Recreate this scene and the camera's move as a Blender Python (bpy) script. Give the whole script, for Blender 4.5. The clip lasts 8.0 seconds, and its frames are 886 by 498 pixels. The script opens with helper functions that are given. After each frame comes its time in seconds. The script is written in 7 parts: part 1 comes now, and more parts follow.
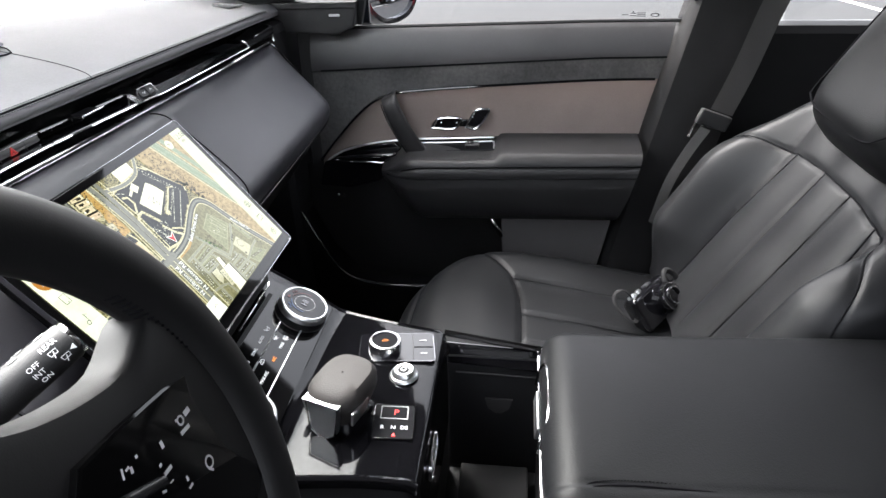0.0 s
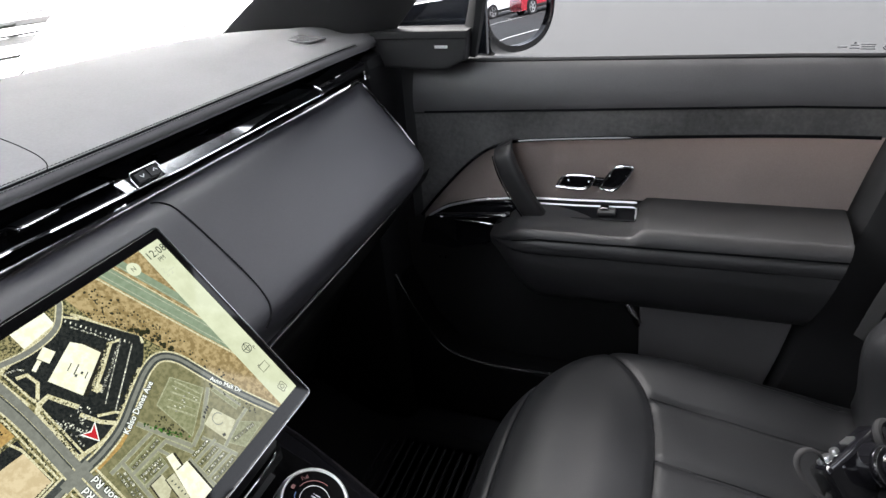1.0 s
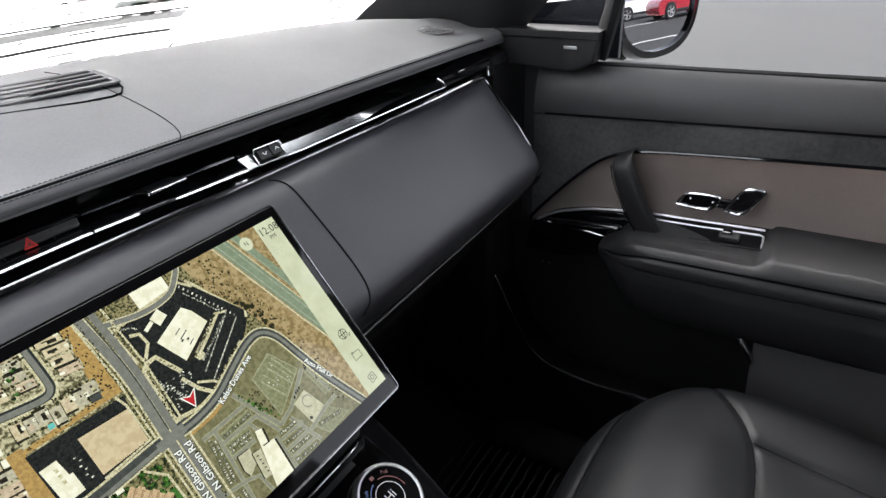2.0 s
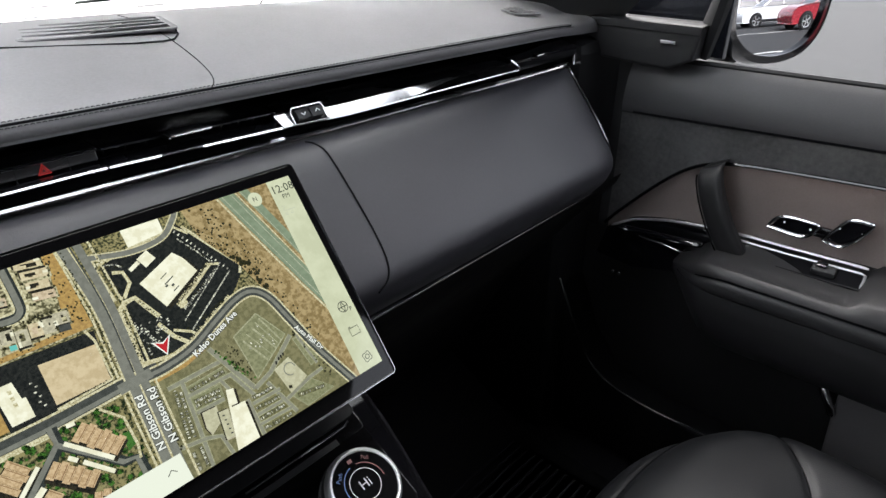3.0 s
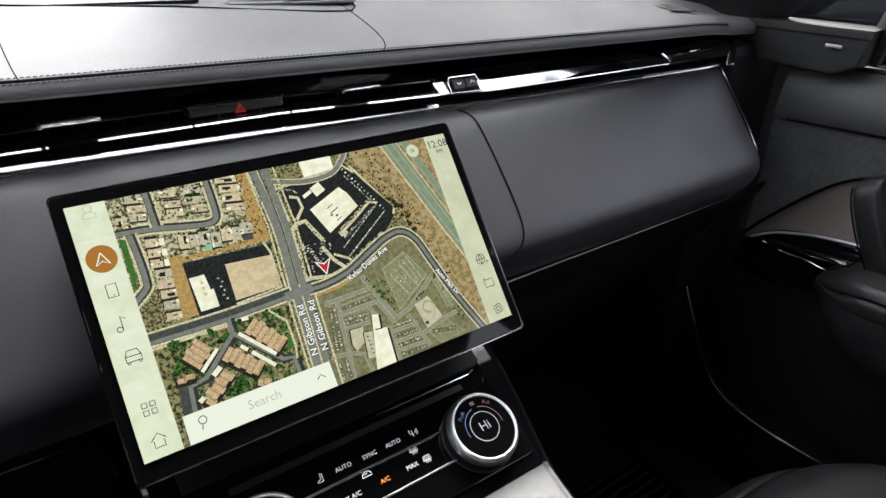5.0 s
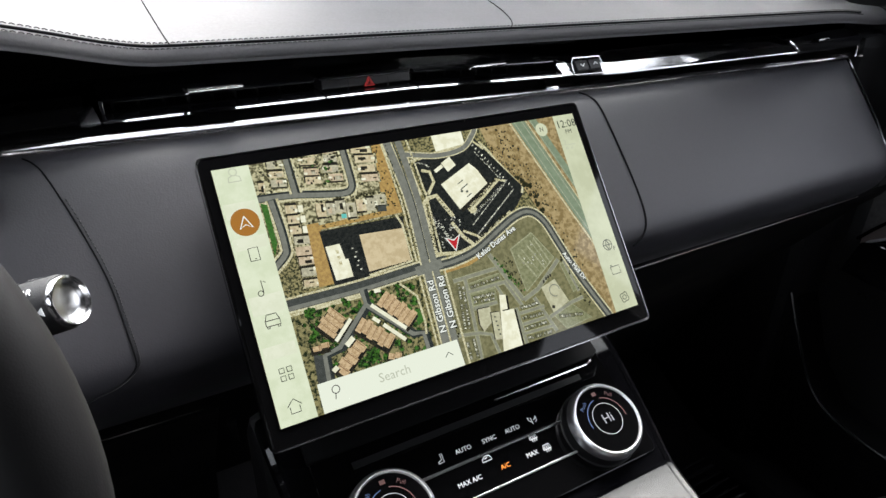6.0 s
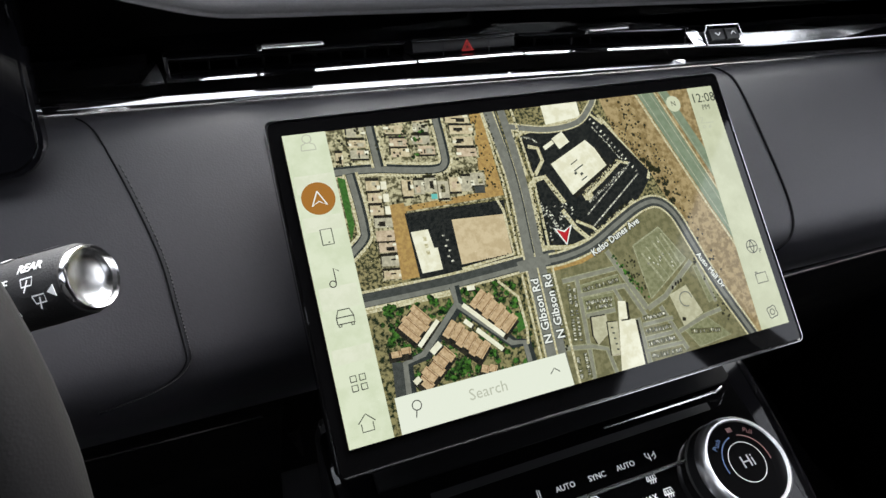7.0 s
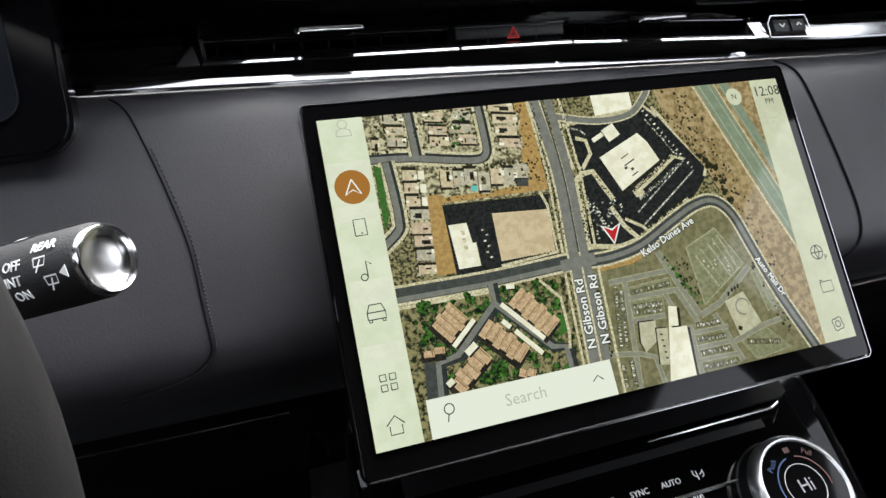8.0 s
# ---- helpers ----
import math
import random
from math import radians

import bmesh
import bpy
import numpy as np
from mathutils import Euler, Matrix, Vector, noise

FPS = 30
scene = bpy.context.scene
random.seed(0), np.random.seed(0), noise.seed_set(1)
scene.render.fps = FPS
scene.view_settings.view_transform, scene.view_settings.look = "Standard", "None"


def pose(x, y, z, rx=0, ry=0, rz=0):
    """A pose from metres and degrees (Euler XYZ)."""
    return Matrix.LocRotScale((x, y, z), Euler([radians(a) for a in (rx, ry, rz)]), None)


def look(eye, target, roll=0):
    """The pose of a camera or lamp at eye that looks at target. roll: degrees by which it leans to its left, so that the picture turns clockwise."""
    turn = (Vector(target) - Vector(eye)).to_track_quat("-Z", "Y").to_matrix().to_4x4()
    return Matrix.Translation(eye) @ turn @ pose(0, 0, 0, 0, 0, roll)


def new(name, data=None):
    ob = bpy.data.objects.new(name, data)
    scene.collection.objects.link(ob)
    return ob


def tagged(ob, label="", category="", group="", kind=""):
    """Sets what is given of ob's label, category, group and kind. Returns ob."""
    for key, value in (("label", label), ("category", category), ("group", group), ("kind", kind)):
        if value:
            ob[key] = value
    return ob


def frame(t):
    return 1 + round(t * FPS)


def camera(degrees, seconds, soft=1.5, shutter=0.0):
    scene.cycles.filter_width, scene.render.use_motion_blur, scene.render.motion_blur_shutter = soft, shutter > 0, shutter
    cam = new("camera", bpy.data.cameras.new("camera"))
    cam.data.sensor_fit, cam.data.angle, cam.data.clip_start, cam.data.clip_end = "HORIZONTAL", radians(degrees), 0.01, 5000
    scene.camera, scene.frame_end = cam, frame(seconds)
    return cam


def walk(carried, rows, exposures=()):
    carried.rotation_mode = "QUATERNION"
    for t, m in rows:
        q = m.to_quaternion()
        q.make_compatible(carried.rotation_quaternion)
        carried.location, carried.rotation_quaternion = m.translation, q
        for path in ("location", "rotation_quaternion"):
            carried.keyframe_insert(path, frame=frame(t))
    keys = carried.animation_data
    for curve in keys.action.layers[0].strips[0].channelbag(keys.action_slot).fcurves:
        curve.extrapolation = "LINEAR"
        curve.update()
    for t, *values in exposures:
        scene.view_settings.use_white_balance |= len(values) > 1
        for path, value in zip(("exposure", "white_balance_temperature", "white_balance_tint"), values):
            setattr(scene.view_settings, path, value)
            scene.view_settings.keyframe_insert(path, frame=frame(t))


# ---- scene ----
cam = camera(69.9, 8.0)
PATH = [
    (0, (-0.51, -0.328, 1.515), (1.222, -0.111, 0.537), -1.3),
    (0.5, (-0.309, -0.339, 1.511), (1.372, 0.156, 0.546), -4.1),
    (1, (-0.197, -0.33, 1.512), (1.432, 0.324, 0.554), -4.3),
    (1.5, (-0.208, -0.324, 1.512), (1.36, 0.47, 0.558), -3.3),
    (1.7, (-0.2, -0.317, 1.513), (1.34, 0.533, 0.561), -3.0),
    (2.8, (-0.129, -0.34, 1.486), (1.199, 0.806, 0.526), -0.3),
    (3, (-0.118, -0.356, 1.481), (1.175, 0.832, 0.522), 0.3),
    (3.5, (-0.125, -0.388, 1.467), (1.102, 0.877, 0.52), 0.8),
    (4, (-0.133, -0.384, 1.464), (1.038, 0.939, 0.527), 1.3),
    (4.2, (-0.137, -0.382, 1.462), (1.017, 0.958, 0.529), 1.6),
    (5.3, (-0.178, -0.37, 1.449), (0.8, 1.107, 0.521), 0.7),
    (5.5, (-0.189, -0.362, 1.445), (0.752, 1.137, 0.512), 0.7),
    (6, (-0.204, -0.344, 1.433), (0.675, 1.193, 0.504), 0.8),
    (6.5, (-0.204, -0.319, 1.414), (0.576, 1.273, 0.489), 0.2),
    (7, (-0.189, -0.281, 1.39), (0.479, 1.367, 0.474), -0.4),
    (7.5, (-0.178, -0.259, 1.372), (0.41, 1.419, 0.457), -0.7),
    (8, (-0.184, -0.266, 1.378), (0.376, 1.424, 0.466), -0.4),
]
walk(cam, [(t, look(eye, target, roll)) for t, eye, target, roll in PATH],
     [(0, 4.0), (0.5, 3.9), (1, 3.7), (1.5, 3.5), (3, 3.4), (5.5, 3.35), (8, 3.25)])

# ---- world and sun: bright, hazy midday ----
world = bpy.data.worlds.new("sky")
scene.world = world
world.use_nodes = True
wn = world.node_tree.nodes
sky = wn.new("ShaderNodeTexSky")
sky.sky_type, sky.sun_disc = "NISHITA", False
sky.sun_elevation, sky.sun_rotation = radians(52), radians(36)
sky.air_density, sky.dust_density = 1.0, 4.5
haze = wn.new("ShaderNodeHueSaturation")
haze.inputs["Saturation"].default_value = 0.25
world.node_tree.links.new(sky.outputs[0], haze.inputs["Color"])
world.node_tree.links.new(haze.outputs[0], wn["Background"].inputs[0])
wn["Background"].inputs[1].default_value = 0.15
sun = new("sun", bpy.data.lights.new("sun", "SUN"))
sun.data.energy, sun.data.angle, sun.data.color = 0.5, radians(60), (1.0, 0.97, 0.93)
sun.matrix_world = look((0, 0, 0), (math.sin(radians(36)) * -0.616, math.cos(radians(36)) * -0.616, -0.788))

# ---- materials ----
def node(nt, kind, **inputs):
    n = nt.nodes.new(kind)
    for key, value in inputs.items():
        n.inputs[key.replace("_", " ")].default_value = value
    return n


def material(name, color, rough=0.5, metal=0.0, vary=0.12, grain=400.0, bump=0.0, bump_scale=900.0, coat=0.0, spec=0.5, smudge=0.06, emit=None, power=0.0, sheen=0.0):
    """A surface with colour drift, uneven gloss and fine relief, in object metres."""
    m = bpy.data.materials.new(name)
    m.use_nodes = True
    nt = m.node_tree
    b = nt.nodes["Principled BSDF"]
    b.inputs["Metallic"].default_value = metal
    b.inputs["Specular IOR Level"].default_value = spec
    b.inputs["Coat Weight"].default_value = coat
    b.inputs["Coat Roughness"].default_value = 0.03
    b.inputs["Sheen Weight"].default_value = sheen
    b.inputs["Sheen Roughness"].default_value = 0.4
    geo = nt.nodes.new("ShaderNodeNewGeometry")
    big = node(nt, "ShaderNodeTexNoise", Scale=9.0, Detail=4.0)
    fine = node(nt, "ShaderNodeTexNoise", Scale=grain, Detail=2.0)
    nt.links.new(geo.outputs["Position"], big.inputs["Vector"])
    nt.links.new(geo.outputs["Position"], fine.inputs["Vector"])
    add = nt.nodes.new("ShaderNodeMath")
    add.operation = "MULTIPLY_ADD"
    nt.links.new(fine.outputs["Fac"], add.inputs[0])
    add.inputs[1].default_value = 0.5
    nt.links.new(big.outputs["Fac"], add.inputs[2])
    ramp = nt.nodes.new("ShaderNodeMapRange")
    ramp.inputs["From Min"].default_value, ramp.inputs["From Max"].default_value = 0.45, 1.05
    ramp.inputs["To Min"].default_value, ramp.inputs["To Max"].default_value = 1 - vary, 1 + vary
    nt.links.new(add.outputs[0], ramp.inputs["Value"])
    mul = nt.nodes.new("ShaderNodeVectorMath")
    mul.operation = "SCALE"
    mul.inputs[0].default_value = color[:3]
    nt.links.new(ramp.outputs[0], mul.inputs["Scale"])
    nt.links.new(mul.outputs[0], b.inputs["Base Color"])
    rr = nt.nodes.new("ShaderNodeMapRange")
    rr.inputs["From Min"].default_value, rr.inputs["From Max"].default_value = 0.3, 0.7
    rr.inputs["To Min"].default_value, rr.inputs["To Max"].default_value = max(0.0, rough - smudge), rough + smudge
    nt.links.new(big.outputs["Fac"], rr.inputs["Value"])
    nt.links.new(rr.outputs[0], b.inputs["Roughness"])
    if bump:
        vor = nt.nodes.new("ShaderNodeTexVoronoi")
        vor.inputs["Scale"].default_value = bump_scale
        nt.links.new(geo.outputs["Position"], vor.inputs["Vector"])
        bp = node(nt, "ShaderNodeBump", Strength=bump, Distance=0.0004)
        nt.links.new(vor.outputs["Distance"], bp.inputs["Height"])
        nt.links.new(bp.outputs[0], b.inputs["Normal"])
    if emit:
        b.inputs["Emission Color"].default_value = (*emit, 1)
        b.inputs["Emission Strength"].default_value = power
    return m


# Sky glare through the windscreen is put into the top pad's pale base colour.
TOPPAD = material("stitched top pad leather, glare in its colour", (0.235, 0.229, 0.238), 0.84, bump=0.12, bump_scale=900, spec=0.28)
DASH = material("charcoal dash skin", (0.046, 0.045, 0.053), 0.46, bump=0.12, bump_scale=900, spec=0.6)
SEAT = material("black seat leather", (0.0085, 0.0088, 0.0098), 0.44, bump=0.25, bump_scale=650, spec=0.20)
ARMSKIN = material("matt black armrest leather", (0.0055, 0.0058, 0.0065), 0.46, bump=0.4, bump_scale=650, spec=0.12)
DOORLEATHER = material("charcoal door leather", (0.085, 0.080, 0.081), 0.48, bump=0.25, bump_scale=800, spec=0.3)
PILLAR = material("charcoal pillar trim", (0.038, 0.037, 0.038), 0.5, bump=0.25, bump_scale=800, spec=0.25)
PULL = material("black pull leather", (0.016, 0.0155, 0.016), 0.46, bump=0.2, bump_scale=900, spec=0.3)
DOORARM = material("black door armrest leather", (0.042, 0.041, 0.0425), 0.42, bump=0.3, bump_scale=800, spec=0.45)
DOORTOP = material("charcoal door top leather", (0.068, 0.066, 0.070), 0.46, bump=0.15, bump_scale=900, spec=0.6)
LOWCARD = material("black lower card", (0.022, 0.0215, 0.022), 0.5, bump=0.3, bump_scale=1200, spec=0.4)
WHEELSKIN = material("smooth wheel leather", (0.0075, 0.0073, 0.0078), 0.52, bump=0.08, bump_scale=1200, spec=0.17)
PAD = material("satin black switch", (0.004, 0.004, 0.005), 0.4, spec=0.04, smudge=0.04)
DIALRING = material("brushed pale metal", (0.86, 0.86, 0.88), 0.36, 1.0)
PANEL = material("dark glass panel", (0.002, 0.002, 0.0022), 0.05, vary=0.05, spec=0.26, smudge=0.02)
THREAD = material("charcoal thread", (0.02, 0.02, 0.022), 0.8)
SEAM = material("dark thread seam", (0.005, 0.005, 0.006), 0.9, spec=0.05)
BRIGHT = material("soft bright chrome", (0.84, 0.84, 0.86), 0.18, 1.0, vary=0.03, smudge=0.01)
STRIP = material("polished chrome strip", (0.80, 0.80, 0.82), 0.07, 1.0, vary=0.02, smudge=0.01)
PLASTIC = material("black soft plastic", (0.024, 0.024, 0.025), 0.55, bump=0.3, bump_scale=1200, spec=0.35)
DARK = material("dark moulded plastic", (0.009, 0.009, 0.010), 0.6, spec=0.25)
GLOSS = material("piano black", (0.004, 0.004, 0.005), 0.06, vary=0.05, coat=0.5, smudge=0.03)
CONSOLE = material("gloss black console", (0.004, 0.004, 0.005), 0.05, vary=0.05, spec=0.42, smudge=0.02)
CHROME = material("bright chrome", (0.75, 0.75, 0.76), 0.12, 1.0, smudge=0.04)
SATIN = material("satin silver", (0.55, 0.56, 0.57), 0.3, 1.0)
MIDCHROME = material("smoked chrome", (0.42, 0.42, 0.43), 0.16, 1.0)
DARKCHROME = material("dark chrome", (0.22, 0.22, 0.23), 0.12, 1.0)
RAIL = material("gloss black rail", (0.005, 0.005, 0.006), 0.05, coat=0.5, smudge=0.02)
SUEDE = material("charcoal suede", (0.105, 0.103, 0.104), 0.95, vary=0.45, grain=160, bump=0.6, bump_scale=500, spec=0.2)
INSERT = material("taupe metal weave", (0.36, 0.300, 0.279), 0.45, 0.3, bump=0.5, bump_scale=1500)
CARPET = material("black carpet", (0.020, 0.020, 0.0215), 0.95, vary=0.4, bump=0.8, bump_scale=600, spec=0.1)
BELT = material("grey belt webbing", (0.085, 0.082, 0.082), 0.6, bump=0.5, bump_scale=900)
HEADLINER = material("black headliner", (0.025, 0.025, 0.027), 0.9)
INK = material("grey print", (0.12, 0.12, 0.13), 0.8)
ASPHALT = material("asphalt", (0.036, 0.0365, 0.037), 0.95, vary=0.2, grain=60, bump=0.5, bump_scale=120, spec=0.15)
RUBBER = material("black rubber", (0.012, 0.012, 0.013), 0.7, spec=0.25)
REDPAINT = material("red car paint", (0.26, 0.010, 0.02), 0.25, 0.1, coat=1.0)
WHITEPAINT = material("white car paint", (0.75, 0.75, 0.76), 0.3, coat=1.0)
BODY = material("dark body paint", (0.012, 0.015, 0.022), 0.2, 0.2, coat=1.0)
MIRROR = material("mirror silver", (0.40, 0.41, 0.43), 0.005, 1.0, vary=0.0, smudge=0.0)
WHITEMARK = material("white print", (0.75, 0.75, 0.76), 0.5, emit=(0.8, 0.85, 0.9), power=0.03)
GREYMARK = material("grey print light", (0.4, 0.4, 0.41), 0.5)
REDGLOW = material("red symbol", (0.5, 0.02, 0.02), 0.5, emit=(1.0, 0.03, 0.02), power=0.075)
DULLRED = material("dull red symbol", (0.4, 0.02, 0.02), 0.5, emit=(1.0, 0.03, 0.02), power=0.007)
AMBER = material("amber symbol", (0.5, 0.15, 0.02), 0.5, emit=(1.0, 0.3, 0.03), power=0.10)
WARMGREY = material("warm grey shifter leather", (0.026, 0.0235, 0.0225), 0.62, bump=0.4, bump_scale=800, spec=0.3)


def glass(name, tint):
    m = bpy.data.materials.new(name)
    m.use_nodes = True
    nt = m.node_tree
    nt.nodes.remove(nt.nodes["Principled BSDF"])
    facing = node(nt, "ShaderNodeLayerWeight", Blend=0.5)
    power = node(nt, "ShaderNodeMath")
    power.operation = "POWER"
    power.inputs[1].default_value = 5.0
    nt.links.new(facing.outputs["Facing"], power.inputs[0])
    fres = node(nt, "ShaderNodeMath")
    fres.operation = "MULTIPLY_ADD"
    fres.inputs[1].default_value, fres.inputs[2].default_value = 0.96, 0.04
    nt.links.new(power.outputs[0], fres.inputs[0])
    clear = nt.nodes.new("ShaderNodeBsdfTransparent")
    clear.inputs[0].default_value = (*tint, 1)
    shine = nt.nodes.new("ShaderNodeBsdfGlossy")
    shine.inputs["Roughness"].default_value = 0.01
    mix = nt.nodes.new("ShaderNodeMixShader")
    nt.links.new(fres.outputs[0], mix.inputs[0])
    nt.links.new(clear.outputs[0], mix.inputs[1])
    nt.links.new(shine.outputs[0], mix.inputs[2])
    nt.links.new(mix.outputs[0], nt.nodes["Material Output"].inputs[0])
    return m


ROOFGLASS = glass("tinted roof glass", (0.012, 0.012, 0.012))
GLASS = glass("window glass", (0.68, 0.68, 0.69))
WINDSCREEN = glass("windscreen glass", (0.93, 0.95, 0.94))


# ---- mesh tools ----
def thing(name, label, category, group="", kind=""):
    return tagged(new(name), label, category, group, kind)


def solid(name, bm, mat, parent=None, label="", smooth=True, split=40):
    me = bpy.data.meshes.new(name)
    bmesh.ops.recalc_face_normals(bm, faces=bm.faces[:])
    if smooth:
        for e in bm.edges:
            if len(e.link_faces) != 2:
                continue
            turn = e.calc_face_angle(0)
            small, large = sorted(f.calc_area() for f in e.link_faces)
            if turn > radians(split) or (turn > 0.08 and large > 12 * small):
                e.smooth = False
        for f in bm.faces:
            f.smooth = True
    bm.to_mesh(me)
    bm.free()
    me.materials.append(mat)
    ob = new(name, me)
    if parent:
        ob.parent = parent
    return tagged(ob, label)


def part(name, bm, mat, parent, label="", **k):
    return solid(name, bm, mat, parent, label, **k)


def sheet(rows, thick=0.0, bm=None, closed=False):
    """A skin over a grid of points; thick gives it a back."""
    bm = bm or bmesh.new()
    grid = [[bm.verts.new(p) for p in r] for r in rows]
    n = len(grid[0])
    faces = []
    for i in range(len(grid) - 1):
        for j in range(n if closed else n - 1):
            faces.append(bm.faces.new((grid[i][j], grid[i][(j + 1) % n], grid[i + 1][(j + 1) % n], grid[i + 1][j])))
    if thick:
        bmesh.ops.solidify(bm, geom=faces, thickness=thick)
    return bm


def spline(points, n=8):
    """Catmull-Rom through the points."""
    p = [Vector(q) for q in points]
    p = [2 * p[0] - p[1]] + p + [2 * p[-1] - p[-2]]
    out = []
    for i in range(1, len(p) - 2):
        for k in range(n):
            t = k / n
            a, b, c, d = p[i - 1:i + 3]
            out.append(0.5 * ((2 * b) + (c - a) * t + (2 * a - 5 * b + 4 * c - d) * t * t + (3 * b - a - 3 * c + d) * t ** 3))
    return out + [p[-2]]


def tube(points, r, sides=8, bm=None, flat=1.0, up=(0, 0, 1), ends=True, closed=False):
    """A round or flattened bar along points; r may be a list."""
    bm = bm or bmesh.new()
    pts = [Vector(p) for p in points]
    rings = []
    n = len(pts)
    for i, p in enumerate(pts):
        if closed:
            d = pts[(i + 1) % n] - pts[i - 1]
        else:
            d = pts[min(i + 1, n - 1)] - pts[max(i - 1, 0)]
        d.normalize()
        a = d.cross(Vector(up))
        if a.length < 1e-4:
            a = d.cross(Vector((1, 0, 0)))
        a.normalize()
        b = a.cross(d)
        rr = r[i] if isinstance(r, (list, tuple)) else r
        rings.append([bm.verts.new(p + a * rr * math.cos(k * math.tau / sides) + b * rr * flat * math.sin(k * math.tau / sides)) for k in range(sides)])
    for i in range(n if closed else n - 1):
        for k in range(sides):
            bm.faces.new((rings[i][k], rings[i][(k + 1) % sides], rings[(i + 1) % n][(k + 1) % sides], rings[(i + 1) % n][k]))
    if ends and not closed:
        bm.faces.new(rings[0][::-1])
        bm.faces.new(rings[-1])
    return bm


def box(size, m=None, bevel=0.0, bm=None, seg=2):
    bm2 = bmesh.new()
    bmesh.ops.create_cube(bm2, size=1, matrix=Matrix.Diagonal((*size, 1)))
    if bevel:
        bmesh.ops.bevel(bm2, geom=bm2.edges[:], offset=bevel, segments=seg, profile=0.5, affect="EDGES")
    if m is not None:
        bm2.transform(m)
    return merge(bm, bm2)


def merge(bm, other):
    if bm is None:
        return other
    me = bpy.data.meshes.new("tmp")
    other.to_mesh(me)
    other.free()
    bm.from_mesh(me)
    bpy.data.meshes.remove(me)
    return bm


def lathe(profile, m=None, sides=48, bm=None):
    """Turns (radius, height) about z."""
    b = bmesh.new()
    rings = []
    for r, h in profile:
        if r < 1e-6:
            rings.append([b.verts.new((0, 0, h))])
        else:
            rings.append([b.verts.new((r * math.cos(k * math.tau / sides), r * math.sin(k * math.tau / sides), h)) for k in range(sides)])
    for a, c in zip(rings, rings[1:]):
        for k in range(sides):
            q = [a[k % len(a)], a[(k + 1) % len(a)], c[(k + 1) % len(c)], c[k % len(c)]]
            q = list(dict.fromkeys(q))
            if len(q) > 2:
                b.faces.new(q)
    if m is not None:
        b.transform(m)
    return merge(bm, b)


def prism(outline, depth, m=None, bevel=0.0, bm=None):
    """A plate with that outline in x, y, from z = 0 down to -depth; bevel rounds its top edge."""
    b = bmesh.new()
    top = [b.verts.new((x, y, 0)) for x, y in outline]
    f = b.faces.new(top)
    f.normal_update()
    if f.normal.z < 0:
        f.normal_flip()
    r = bmesh.ops.extrude_face_region(b, geom=[f])
    low = [v for v in r["geom"] if isinstance(v, bmesh.types.BMVert)]
    bmesh.ops.translate(b, verts=low, vec=(0, 0, -depth))
    bmesh.ops.recalc_face_normals(b, faces=b.faces[:])
    if bevel:
        edges = [e for e in b.edges if all(abs(v.co.z) < 1e-7 for v in e.verts)]
        bmesh.ops.bevel(b, geom=edges, offset=bevel, segments=2, profile=0.5, affect="EDGES")
    if m is not None:
        b.transform(m)
    return merge(bm, b)


def rounded(w, h, r, n=5, cx=0.0, cy=0.0):
    """Outline of a rounded rectangle."""
    out = []
    for sx, sy, a in ((1, 1, 0), (-1, 1, 90), (-1, -1, 180), (1, -1, 270)):
        for k in range(n + 1):
            t = radians(a + 90 * k / n)
            out.append((cx + sx * (w / 2 - r) + r * math.cos(t), cy + sy * (h / 2 - r) + r * math.sin(t)))
    return out


def ring_plate(outer, inner, depth, m=None):
    """A flat frame between two outlines of the same count."""
    b = bmesh.new()
    n = len(outer)
    v = [[b.verts.new((*p, z)) for p in o] for o, z in ((outer, 0), (inner, 0), (inner, -depth), (outer, -depth))]
    for i in range(4):
        for k in range(n):
            b.faces.new((v[i][k], v[i][(k + 1) % n], v[(i + 1) % 4][(k + 1) % n], v[(i + 1) % 4][k]))
    if m is not None:
        b.transform(m)
    return b


def frame_at(origin, x_axis, y_axis):
    """A matrix whose x and y run along those axes."""
    x = Vector(x_axis).normalized()
    z = x.cross(Vector(y_axis)).normalized()
    y = z.cross(x)
    m = Matrix((x, y, z)).transposed().to_4x4()
    m.translation = origin
    return m


def smooth01(a, b, x):
    t = max(0.0, min(1.0, (x - a) / (b - a)))
    return t * t * (3 - 2 * t)


def words(text, size, m, mat, parent, name="lettering", extrude=0.00015, align="CENTER"):
    c = bpy.data.curves.new(name, "FONT")
    c.body, c.size, c.extrude = text, size, extrude
    c.align_x, c.align_y = align, "CENTER"
    c.resolution_u = 2
    tmp = bpy.data.objects.new(name, c)
    scene.collection.objects.link(tmp)
    bpy.context.view_layer.update()
    me = bpy.data.meshes.new_from_object(tmp.evaluated_get(bpy.context.evaluated_depsgraph_get()))
    bpy.data.objects.remove(tmp)
    me.transform(m)
    me.materials.clear()
    me.materials.append(mat)
    ob = new(name, me)
    ob.parent = parent
    return ob


